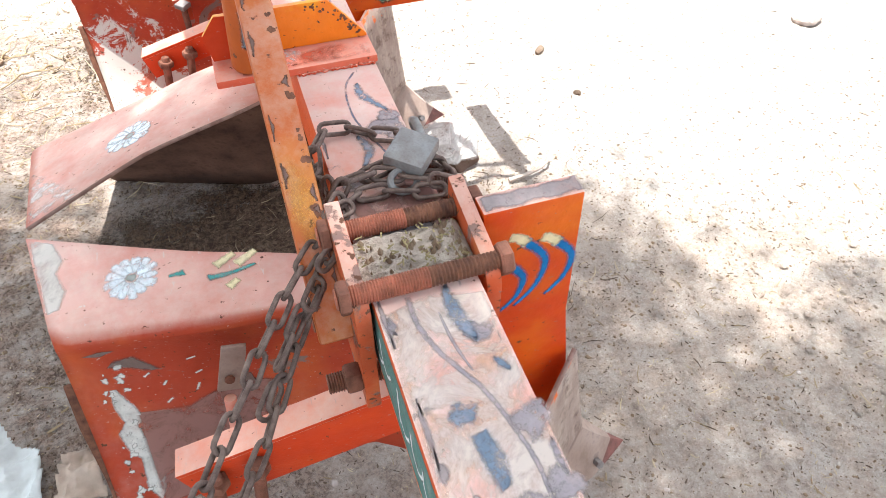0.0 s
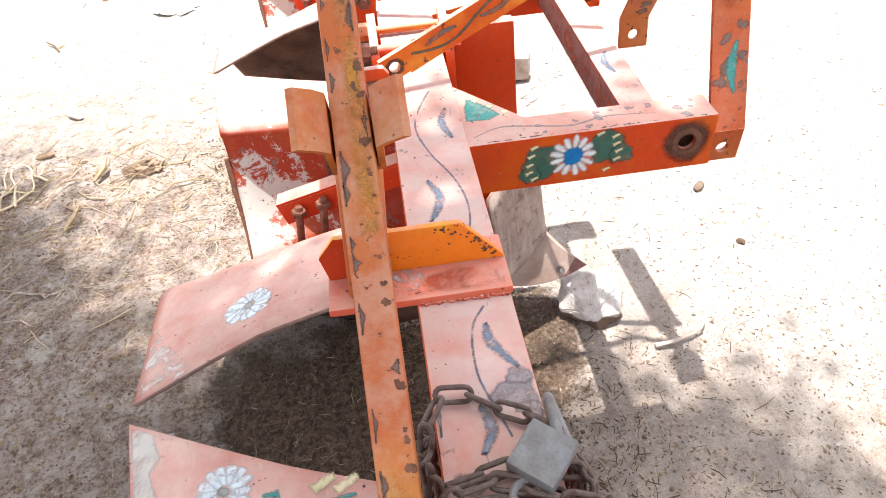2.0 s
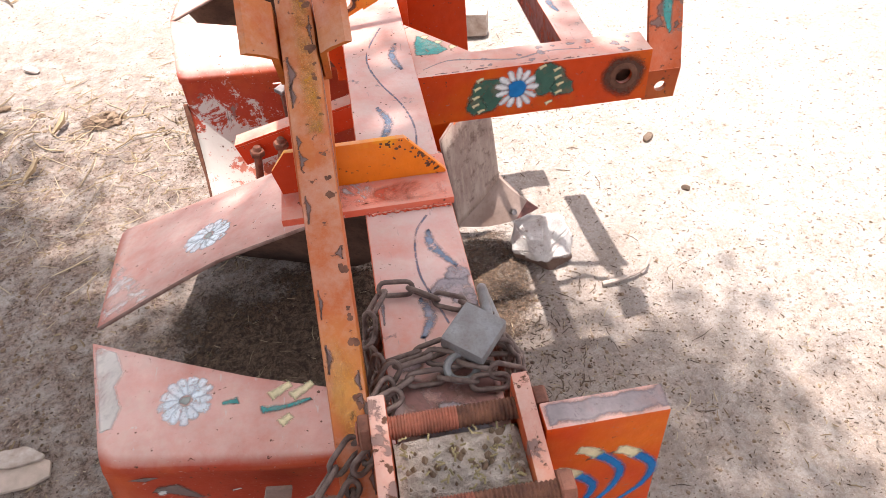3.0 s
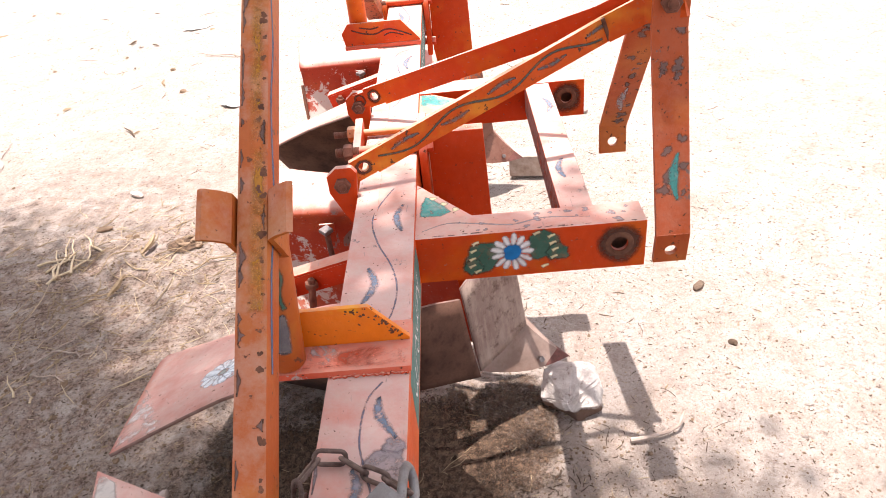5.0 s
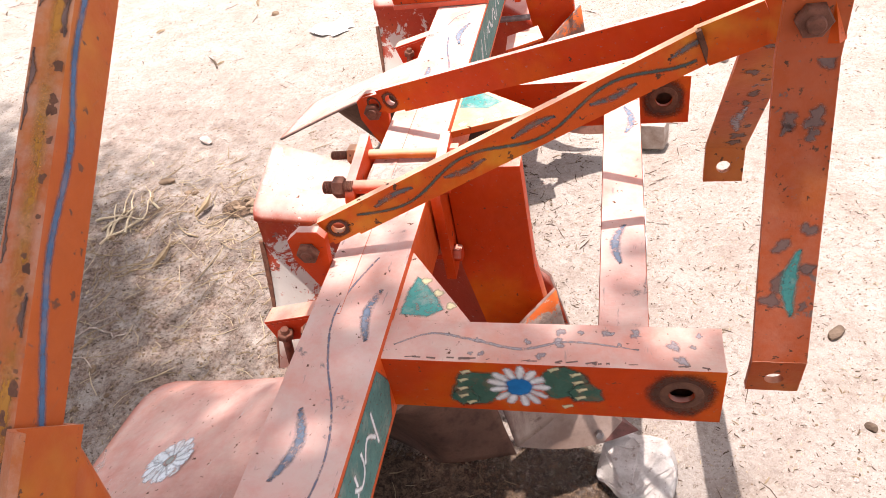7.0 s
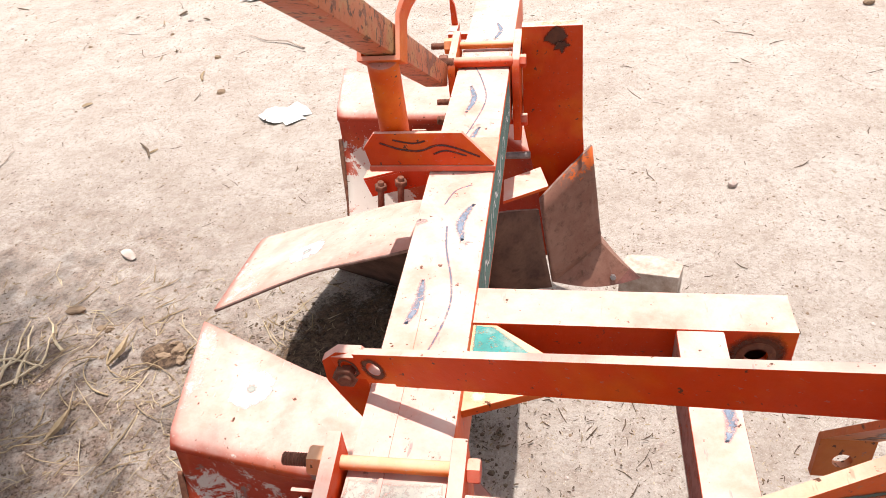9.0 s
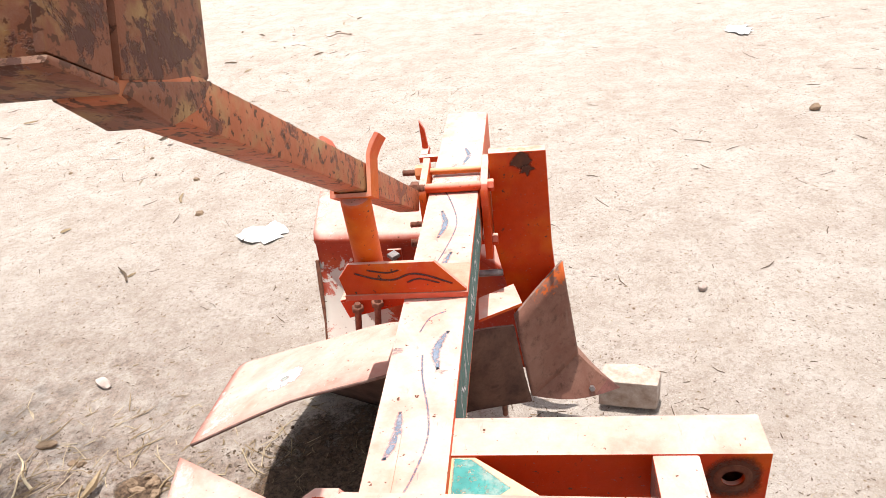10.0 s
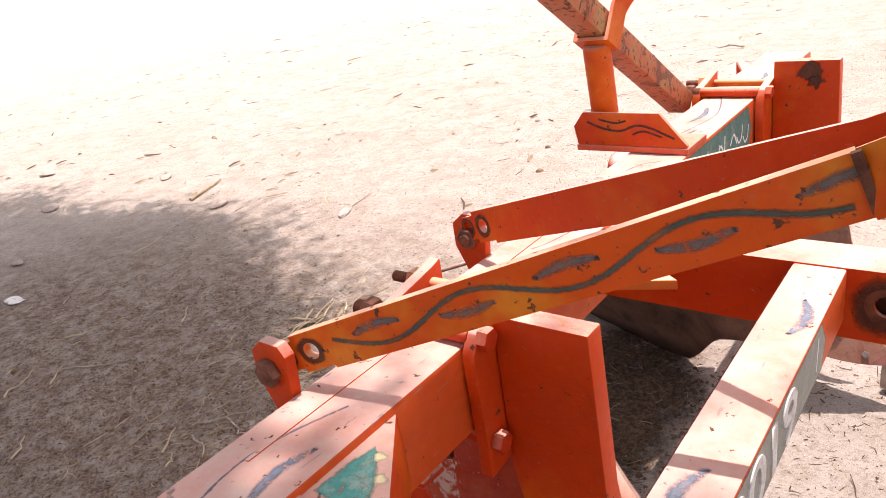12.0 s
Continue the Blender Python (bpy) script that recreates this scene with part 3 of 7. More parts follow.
# ---------- ground ----------
def build_ground():
    def h(x, y):
        d = max(abs(x), abs(y - 2))
        k = max(0.0, 1 - d / 9.0)
        z = 0.012 * noise.noise((x * 1.3, y * 1.3, 0.3)) + 0.007 * noise.noise((x * 5, y * 5, 2.0)) + 0.004 * noise.noise((x * 17, y * 17, 5.0)) + 0.0035 * noise.noise((x * 37, y * 37, 1.0))
        rise = max(0.0, max(abs(x), abs(y)) - 30) * 0.03
        return z * k - 0.004 + rise
    axis_x = [-400, -120, -40, -15] + [-8 + 0.25 * i for i in range(20)] + [-3 + 0.04 * i for i in range(33)] + [-1.7 + 0.016 * i for i in range(206)] + [1.6 + 0.05 * i for i in range(10)] + [2.1 + 0.3 * i for i in range(20)] + [15, 40, 120, 400]
    axis_y = [-400, -120, -40, -15, -6, -3, -1.5, -0.6] + [-0.2 + 0.05 * i for i in range(18)] + [0.7 + 0.016 * i for i in range(190)] + [3.75 + 0.045 * i for i in range(30)] + [5.1 + 0.2 * i for i in range(30)] + [13, 20, 40, 120, 400]
    nx = len(axis_x)
    vs = [(x, y, h(x, y)) for y in axis_y for x in axis_x]
    fs = [(j * nx + i, j * nx + i + 1, (j + 1) * nx + i + 1, (j + 1) * nx + i) for j in range(len(axis_y) - 1) for i in range(nx - 1)]
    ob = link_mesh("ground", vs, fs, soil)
    tagged(ob, "pale dry bare soil yard littered with straw bits", "ground", kind="structure")
    return h


ground_h = build_ground()

# ---------- the ridger plough ----------
plough = new("ridger_plough")
tagged(plough, "hand-painted orange steel ridger plough standing on bare soil", "plough")

BEAM_TOP, ARM_TOP = 0.657, 0.650
BODY = {"a": 0.994, "b": 1.928, "c": 2.890}
LEG = {"a": 0.994, "b": 1.904, "c": 2.890}
rng = random.Random(4)

# main beam
beam = Shape().box(-0.1, 0.0, 0.52, 3.288, BEAM_TOP - 0.1, BEAM_TOP).part("main_beam", beam_paint, plough, "faded pink-orange box beam with painted crescents", 0.005)
top_map = face_map((-0.1, 0, BEAM_TOP), (1, 0, 0), (0, 1, 0))


def beam_motifs():
    lines, leaves, worn = [], [], []
    for pts in ([(0.033, 0.912), (0.044, 0.875), (0.059, 0.837), (0.076, 0.795), (0.08, 0.75), (0.07, 0.7), (0.05, 0.65)],
                [(0.068, 1.30), (0.051, 1.27), (0.047, 1.214), (0.058, 1.17), (0.066, 1.14)],
                [(0.062, 1.755), (0.04, 1.70), (0.032, 1.65), (0.045, 1.59), (0.068, 1.53), (0.078, 1.475), (0.072, 1.42), (0.055, 1.39)],
                [(0.07, 2.45), (0.048, 2.435), (0.036, 2.40)], [(0.046, 2.35), (0.052, 2.30), (0.066, 2.24), (0.07, 2.19), (0.058, 2.13), (0.045, 2.10)],
                [(0.03, 2.86), (0.05, 2.80), (0.066, 2.72), (0.055, 2.64), (0.035, 2.56)]):
        lines.append(stroke(pts, 0.0026, 0.002))
    for pts, w in (([(0.065, 1.276), (0.067, 1.248), (0.088, 1.214)], 0.012), ([(0.042, 1.178), (0.05, 1.152), (0.038, 1.126)], 0.012), ([(0.034, 1.53), (0.046, 1.489), (0.03, 1.446)], 0.013),
                   ([(0.079, 1.70), (0.07, 1.66), (0.08, 1.62)], 0.012), ([(0.078, 2.402), (0.064, 2.36), (0.071, 2.318)], 0.013), ([(0.03, 2.24), (0.032, 2.20), (0.022, 2.16)], 0.012),
                   ([(0.034, 2.77), (0.045, 2.72), (0.036, 2.67)], 0.012), ([(0.064, 2.62), (0.054, 2.57), (0.066, 2.53)], 0.011), ([(0.06, 3.06), (0.07, 3.02), (0.06, 2.98)], 0.01),
                   ([(0.066, 0.948), (0.066, 0.912), (0.074, 0.882)], 0.016), ([(0.08, 0.862), (0.09, 0.846)], 0.008)):
        leaves.append(stroke(pts, w, 0))
    leaves.append([disc(0.039, 0.82, 0.011, 18, 0.4, rng)])
    leaves.append([[(0.038, 0.80), (0.052, 0.803), (0.058, 0.78), (0.055, 0.757), (0.044, 0.752), (0.04, 0.775)]])
    leaves.append([disc(0.066, 0.72, 0.009, 16, 0.4, rng)])
    for x, y, r in ((0.078, 1.185, 0.02), (0.088, 1.165, 0.012), (0.055, 1.02, 0.03), (0.085, 1.205, 0.012), (0.02, 1.10, 0.012), (0.078, 0.89, 0.012), (0.088, 0.80, 0.016), (0.09, 0.745, 0.014), (0.06, 0.735, 0.014), (0.03, 0.70, 0.016)):
        worn.append([disc(x, y, r, 16, 0.3, rng)])
    patches("painted_line", lines[1:], top_map, dark_line, beam)
    patches("painted_line", [stroke([(0.031, 0.944), (0.031, 0.913), (0.039, 0.883), (0.05, 0.86), (0.062, 0.836), (0.072, 0.8), (0.078, 0.76), (0.074, 0.7)], 0.0055, 0.003), stroke([(0.052, 0.92), (0.054, 0.885), (0.06, 0.855)], 0.003, 0)], top_map, mauve_wear, beam, 0.0005)
    patches("painted_leaf", leaves, top_map, blue, beam, 0.0009)
    patches("worn_patch", worn, top_map, mauve_wear, beam, 0.0003)
    g = random.Random(71)
    scuffs, stains = [], []
    for k in range(20):
        y = g.choice((g.uniform(0.55, 0.93), g.uniform(0.55, 0.93), g.uniform(1.05, 1.4)))
        edge = g.random() < 0.6
        x = g.choice((0.007, 0.093)) + g.uniform(-0.003, 0.003) if edge else g.uniform(0.015, 0.085)
        ln, w = g.uniform(0.006, 0.032) * (1.3 if edge else 0.8), g.uniform(0.0015, 0.005)
        bits = [(x + w * math.cos(a) * g.uniform(0.6, 1.3), y + ln * math.sin(a) * g.uniform(0.7, 1.2)) for a in [2 * math.pi * i / 12 for i in range(12)]]
        bits = [(min(0.098, max(0.002, u)), v) for u, v in bits]
        (stains if k % 3 == 0 else scuffs).append([bits])
    film = [[(0.002, 0.53), (0.098, 0.53), (0.098, 0.72), (0.097, 0.93), (0.05, 0.94), (0.003, 0.93), (0.002, 0.72)]]
    patch("dust_film", film, top_map, peach_film, beam, 0.0001)
    patch("dust_film", film, top_map, dust_film, beam, 0.00018)
    patches("scuff", scuffs, top_map, cap_wear, beam, 0.00035)
    patches("rust_stain", stains[::2], top_map, mauve_wear, beam, 0.0004)
    patch("brown_scuff", [[(0.012, 1.035), (0.06, 1.042), (0.094, 1.036), (0.096, 1.075), (0.07, 1.088), (0.03, 1.08), (0.01, 1.085)]], top_map, brown_film, beam, 0.0003)
    for x, way, y0, y1 in ((0.0, 1, 1.30, 1.585), (0.0, 1, 2.24, 2.80), (-0.1, -1, 0.68, 0.97)):
        side = face_map((x, 0, BEAM_TOP - 0.1), (0, way, 0), (0, 0, 1))
        patch("painted_panel", [[(way * a, b) for a, b in ((y0, 0.012), (y1, 0.012), (y1 + 0.02, 0.05), (y1, 0.094), (y0, 0.094))]], side, panel_green, beam)
        bars, y = [], y0 + 0.03
        while y < y1 - 0.03:
            k = rng.random()
            z = rng.uniform(0.035, 0.06)
            if k < 0.5:
                bars.append(stroke([(way * y, z), (way * (y + 0.014), z - 0.016), (way * (y + 0.03), z - 0.008), (way * (y + 0.034), z + 0.014)], 0.005))
            elif k < 0.8:
                bars.append(stroke([(way * y, 0.03), (way * (y + 0.004), 0.078)], 0.005))
            else:
                bars.append(stroke([(way * y, 0.05), (way * (y + 0.02), 0.066), (way * (y + 0.038), 0.044)], 0.0055))
            y += rng.uniform(0.022, 0.042)
        patches("painted_bar", bars, side, white_motif, beam, 0.0009)
    seam = Shape()
    seam.box(-0.066, -0.062, 1.66, 2.2, BEAM_TOP - 0.001, BEAM_TOP + 0.0012)
    seam.part("weld_seam", beam_paint, beam, bevel=0)


beam_motifs()


# hitch arms, the bar between them and their gussets
def hitch_arm(y0, length, decorated):
    y1 = y0 + (0.056 if decorated else 0.06)
    z0, z1 = ARM_TOP - 0.083, ARM_TOP
    s = Shape()
    hx, hz = (0.312 if decorated else 0.32), ARM_TOP - 0.039
    s.holed(0.0, length, z0, z1, hx, hz, 0.0125, 0.006, Matrix.Translation((0, y0, 0)))
    s.holed(0.0, length, z0, z1, hx, hz, 0.0125, 0.006, Matrix.Translation((0, y1 - 0.006, 0)))
    s.box(0.0, length - 0.0005, y0 + 0.0058, y1 - 0.0058, z1 - 0.006, z1)
    s.box(0.0, length - 0.0005, y0 + 0.0058, y1 - 0.0058, z0, z0 + 0.006)
    s.box(length - 0.006, length, y0 + 0.0058, y1 - 0.0058, z0 + 0.006, z1 - 0.006)
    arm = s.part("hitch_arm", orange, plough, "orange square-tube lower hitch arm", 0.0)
    ring = Shape().lathe((hx, y0 + 0.003, hz), (hx, y0 - 0.002, hz), [(0.0, 0.0225), (0.004, 0.0215), (0.005, 0.018), (0.005, 0.0132), (0.0, 0.0126)], 26)
    ring.f = ring.f[:-2]
    ring.part("pin_bush", rust_dark, arm, "rusty pin bush", 0)
    stain = face_map((hx, y0, hz), (1, 0, 0), (0, 0, 1))
    n = 36
    rings = [disc(0, 0, 0.0205, n), disc(0, 0, 0.029, n, 0.08, rng), disc(0, 0, 0.04, n, 0.12, rng)]
    top_gap, end_gap = z1 - hz - 0.002, length - hx - 0.002
    lay = lambda p: stain(max(-0.05, min(end_gap, p[0])), max(z0 - hz + 0.002, min(top_gap, p[1])), 0.0003)
    blot = link_mesh("rust_stain", [lay(p) for ring_pts in rings for p in ring_pts], [(q * n + k, q * n + (k + 1) % n, (q + 1) * n + (k + 1) % n, (q + 1) * n + k) for q in range(2) for k in range(n)], rust_stain, arm, smooth=False)
    blot.data.attributes.new("coat", "FLOAT", "POINT").data.foreach_set("value", [1.0] * n + [0.75] * n + [0.0] * n)
    inner = Shape().box(0.24, length - 0.01, y0 + 0.026, y0 + 0.03, z0 + 0.008, z1 - 0.008)
    inner.part("inner_web", rust_dark, arm, bevel=0)
    if decorated:
        f = face_map((0, y0, z0), (1, 0, 0), (0, 0, 1))
        cx, cz = 0.147, 0.045
        r = random.Random(2)
        patch("painted_leaves", [disc(cx - 0.046, cz - 0.006, 0.03, 20, 0.2, r), disc(cx + 0.05, cz + 0.008, 0.028, 20, 0.2, r), disc(cx - 0.062, cz - 0.022, 0.016, 14, 0.2, r), disc(cx + 0.07, cz - 0.006, 0.018, 14, 0.2, r)], f, dark_green, arm, 0.0007)
        patches("painted_petal", [[p] for p in petals(cx, cz, 0.011, 0.035, 13, 0.0105, r)], f, white_motif, arm, 0.0012)
        patch("painted_centre", [disc(cx, cz, 0.0155, 20, 0.08, r)], f, bright_blue, arm, 0.0017)
        dabs = []
        for dx, dz in ((-0.056, 0.022), (-0.06, 0.008), (-0.062, -0.007), (-0.063, -0.02), (-0.055, -0.031), (0.038, 0.032), (0.06, 0.025), (0.062, 0.012), (0.066, 0.0), (0.064, -0.014), (0.05, -0.03)):
            dabs.append(stroke([(cx + dx - 0.005, cz + dz - 0.003), (cx + dx, cz + dz), (cx + dx + 0.006, cz + dz + 0.002)], 0.0065, 0.004, 3))
        patches("painted_dab", dabs, f, cream, arm, 0.0014)
        t = face_map((0, y0, z1), (1, 0, 0), (0, 1, 0))
        wear = random.Random(44)
        patches("worn_patch", [[disc(0.03 + 0.3 * wear.random() ** 0.7, wear.choice((0.012, 0.03, 0.045)), wear.uniform(0.002, 0.0065), 14, 0.5, wear)] for _ in range(16)], t, mauve_wear, arm, 0.0004)
        patches("rust_stain", [stroke([(x, 0.0035 + 0.002 * wear.random()), (x + wear.uniform(0.003, 0.014), 0.003 + 0.004 * wear.random())], wear.uniform(0.001, 0.003)) for x in [0.02 + 0.31 * wear.random() for _ in range(20)]], t, chip_soft, arm, 0.0005)
        patch("painted_wave", stroke([(0.01, 0.02), (0.05, 0.038), (0.1, 0.03), (0.15, 0.02), (0.2, 0.032), (0.27, 0.024)], 0.004, 0), t, grey_wear, arm, 0.0007)
    return arm


hitch_arm(1.603, 0.352, True)
hitch_arm(2.174, 0.359, False)

tie = Shape().box(0.229, 0.281, 1.659, 2.174, ARM_TOP - 0.062, ARM_TOP - 0.001).part("tie_bar", beam_paint, plough, "faded tie bar with the painted year 2019", 0.003)
tie_side = face_map((0.281, 0, ARM_TOP - 0.062), (0, 1, 0), (0, 0, 1))
patch("painted_panel", [[(1.70, 0.004), (2.07, 0.004), (2.08, 0.03), (2.06, 0.058), (1.70, 0.058)]], tie_side, panel_grey, tie)
patch("painted_bar", stroke([(2.046, 0.012), (2.05, 0.05)], 0.006), tie_side, white_motif, tie, 0.0009)
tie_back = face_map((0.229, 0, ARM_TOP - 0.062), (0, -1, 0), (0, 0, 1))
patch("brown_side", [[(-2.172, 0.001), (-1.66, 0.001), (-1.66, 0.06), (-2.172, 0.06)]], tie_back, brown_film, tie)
patches("painted_leaf", [crescent(0.026, 1.79, 0.07, 0.008, 0.012, 1.5), crescent(0.03, 2.06, 0.07, -0.008, 0.012, 1.6)], face_map((0.229, 0, ARM_TOP - 0.001), (1, 0, 0), (0, 1, 0)), blue, tie, 0.0007)


def lettering(text, size, m, material, parent):
    cu = bpy.data.curves.new("lettering", "FONT")
    cu.body, cu.size, cu.extrude, cu.offset = text, size, 0.0007, 0.0012
    tmp = bpy.data.objects.new("lettering", cu)
    scene.collection.objects.link(tmp)
    bpy.context.view_layer.update()
    me = bpy.data.meshes.new_from_object(tmp.evaluated_get(bpy.context.evaluated_depsgraph_get()))
    bpy.data.objects.remove(tmp)
    me.transform(m)
    me.materials.clear()
    me.materials.append(material)
    me.attributes.new("coat", "FLOAT", "POINT").data.foreach_set("value", [0.9] * len(me.vertices))
    ob = new("lettering", me)
    ob.parent = parent
    return ob


digits = Matrix(((0, 0, 1, 0.2818), (1, 0, 0, 1.786), (0, 1, 0, ARM_TOP - 0.054), (0, 0, 0, 1)))
lettering("2019", 0.066, digits @ Matrix.Diagonal((1.4, 1, 1, 1)), white_motif, tie)


def gusset(y_arm, y_beam, reach):
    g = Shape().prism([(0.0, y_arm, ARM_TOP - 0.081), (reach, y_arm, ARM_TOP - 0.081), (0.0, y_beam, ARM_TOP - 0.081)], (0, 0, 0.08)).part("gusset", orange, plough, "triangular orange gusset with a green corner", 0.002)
    f = face_map((0, 0, ARM_TOP - 0.001), (1, 0, 0), (0, 1, 0))
    d = y_beam - y_arm
    r = random.Random(8)
    blot = [(0.006, y_arm + d * 0.08), (reach * 0.42, y_arm + d * 0.05), (reach * 0.62, y_arm + d * 0.16), (reach * 0.5, y_arm + d * 0.34), (reach * 0.3, y_arm + d * 0.52), (reach * 0.16, y_arm + d * 0.62), (0.008, y_arm + d * 0.4)]
    patch("painted_green", [blot], f, teal, g, 0.0007)
    patches("painted_dab", [[disc(reach * k, y_arm + d * (0.94 - k) * 0.86, 0.006, 10, 0.2, r)] for k in (0.3, 0.5, 0.7)], f, cream, g, 0.0011)


def nose_gusset(y0, y1, nose):
    """A pointed gusset on the beam's side, running up to the far hitch arm."""
    z = ARM_TOP - 0.003
    ob = Shape().prism([(0.0, y0, z - 0.012), (nose[0], nose[1], z - 0.012), (0.028, y1, z - 0.012), (0.0, y1, z - 0.012)], (0, 0, 0.012)).part("gusset", peach_paint, plough, "pointed peach gusset with cream dots and a green corner", 0.0015)
    f = face_map((0, 0, z), (1, 0, 0), (0, 1, 0))
    patch("painted_green", [[(0.004, y1 - 0.002), (0.024, y1 - 0.004), (0.07, y1 - 0.045), (0.05, y1 - 0.062), (0.004, y1 - 0.058)]], f, teal, ob, 0.0007)
    g = random.Random(9)
    patches("painted_dab", [[disc(0.016 + 0.026 * k, y0 + 0.02 + 0.011 * k, 0.0075, 12, 0.2, g)] for k in range(4)], f, cream, ob, 0.0011)


gusset(1.659, 1.775, 0.092)
nose_gusset(2.047, 2.174, (0.131, 2.098))


# mast straps, stays and lugs
def mast_strap(top_y, foot_y, x_foot, x_top, knee_z, out):
    """A flat strap from the top pin down to a bent foot with a hole."""
    w, t, top_z, pin_z = 0.057, 0.009, 1.05, 0.87
    k_at = lambda z: min(1.0, (z - knee_z) / (pin_z - knee_z))
    s = Shape()
    zs = [knee_z, 0.72, pin_z, top_z]
    rings = []
    for z in zs:
        x, y = x_foot + (x_top - x_foot) * k_at(z), foot_y + (top_y - foot_y) * k_at(z)
        rings.append([(x, y, z), (x + w, y, z), (x + w, y + t, z), (x, y + t, z)])
    vs = [p for ring in rings for p in ring]
    fs = [(4 * i + k, 4 * i + (k + 1) % 4, 4 * i + 4 + (k + 1) % 4, 4 * i + 4 + k) for i in range(3) for k in range(4)] + [(0, 3, 2, 1), (12, 13, 14, 15)]
    s.add(vs, fs)
    foot = Matrix.Translation((0, foot_y, knee_z + 0.001)) @ Matrix.Rotation(radians(out), 4, "X")
    s.holed(x_foot, x_foot + w, -0.06, 0.0, x_foot + 0.028, -0.034, 0.0105, t, foot)
    ob = s.part("mast_strap", strap_paint, plough, "flat orange mast strap with a bent drilled foot", 0.0)
    f = face_map((x_foot, foot_y, knee_z), (1, 0, 0), (0, top_y - foot_y, pin_z - knee_z))
    patches("painted_leaf", [crescent(0.036, 0.1, 0.08, 0.006, 0.017, 1.55)], f, teal if out > 0 else grey_wear, ob, 0.0009)
    patches("worn_patch", [[disc(rng.uniform(0.01, 0.047), rng.uniform(0.01, 0.42), rng.uniform(0.004, 0.011), 14, 0.45, rng)] for _ in range(13)], f, chip_soft, ob, 0.0005)
    return ob


MAST_Y1, MAST_Y2 = 1.803, 1.905
mast_strap(MAST_Y1, 1.697, 0.397, 0.393, 0.552, 6)
mast_strap(MAST_Y2, 2.098, 0.38, 0.388, 0.567, -6)
mast_pin = Shape().rod((0.419, MAST_Y1 - 0.02, 0.912), (0.419, MAST_Y2 + 0.03, 0.912), 0.0085)
mast_pin.part("mast_bolt", rod_rust, plough, "rusty mast bolt", 0)
Shape().nut((0.419, MAST_Y1, 0.912), (0, -1, 0), 0.0165, 0.013).part("nut", rod_rust, plough, "rusty hex nut", 0)
Shape().nut((0.419, MAST_Y2 + 0.01, 0.912), (0, 1, 0), 0.0165, 0.013).part("nut", rod_rust, plough, "rusty hex nut", 0)
Shape().rod((0.412, MAST_Y1 - 0.012, 1.0), (0.412, MAST_Y2 + 0.02, 1.0), 0.011).part("top_link_pin", rust_dark, plough, "", 0)


def ring_stain(f, cx, cz, r0, r1, parent):
    """Rust that has bled out round a bolt hole."""
    n = 30
    rings = [disc(cx, cz, r0, n), disc(cx, cz, (r0 + r1) / 2, n, 0.06, rng), disc(cx, cz, r1, n, 0.1, rng)]
    ob = link_mesh("rust_stain", [f(p, q, 0.0004) for ring in rings for p, q in ring], [(k * n + i, k * n + (i + 1) % n, (k + 1) * n + (i + 1) % n, (k + 1) * n + i) for k in range(2) for i in range(n)], rust_stain, parent, smooth=False)
    ob.data.attributes.new("coat", "FLOAT", "POINT").data.foreach_set("value", [1.0] * n + [0.8] * n + [0.0] * n)


def stay(a, bend, end, painted):
    """A flat stay on edge from its lug past a weld to the mast, with two holes at the lug end."""
    def frame_of(p, q):
        ax = (Vector(q) - Vector(p)).normalized()
        side = Vector((-ax.y, ax.x, 0)).normalized()
        up = ax.cross(side)
        return Matrix(((ax.x, side.x, up.x, p[0]), (ax.y, side.y, up.y, p[1]), (ax.z, side.z, up.z, p[2]), (0, 0, 0, 1)))
    m = frame_of(a, bend)
    length = (Vector(bend) - Vector(a)).length
    hh, t = 0.0198, 0.0095
    s = Shape()
    s.holed(-0.052, -0.018, -hh * 0.75, hh * 0.75, -0.034, 0, 0.0095, t, m)
    s.holed(-0.018, 0.018, -hh, hh, 0.0, 0, 0.0085, t, m)
    s.box(0.018, length, 0, t, -hh * 1.16, hh, m)
    mid = Vector(bend).lerp(Vector(end), 0.62) + Vector((0, 0.012 if painted else 0.0, 0.004))
    for p, q, extra in ((Vector(bend), mid, 0.004), (mid, Vector(end), 0.02)):
        s.box(-0.004, (q - p).length + extra, 0.0, t + 0.002, -hh * 1.17, hh * 1.02, frame_of(p, q))
    ob = s.part("stay", stay_paint if painted else orange, plough, "flat orange stay bar" + (" painted with a green wave" if painted else ""), 0.0)
    f = lambda p, q, lift: m @ Vector((p, -lift, q))
    ring_stain(f, 0.0, 0.0, 0.0088, 0.0165, ob)
    ring_stain(f, -0.034, 0.0, 0.0098, 0.0145, ob)
    if painted:
        n = 30
        pts = [(0.03 + (length - 0.04) * i / n, -0.0115 * math.cos(math.pi * ((length - 0.04) * i / n - 0.06) / 0.09) - 0.001) for i in range(n + 1)]
        patch("painted_wave", stroke(pts, 0.004, 0.0046, 2), f, wave_green, ob, 0.0009)
        leaves = []
        for i in range(5):
            x, up = 0.082 + 0.092 * i, 1 if i % 2 == 0 else -1
            leaves.append(stroke([(x - 0.027, 0.003 * up), (x, 0.0075 * up), (x + 0.027, 0.0045 * up)], 0.0085, 0))
        patches("painted_leaf", leaves, f, grey_leaf, ob, 0.0006)
        weld = Shape().box(length - 0.003, length + 0.003, -0.003, 0.002, -hh, hh, m)
        weld.part("weld_seam", rust_dark, ob, bevel=0)
    return ob


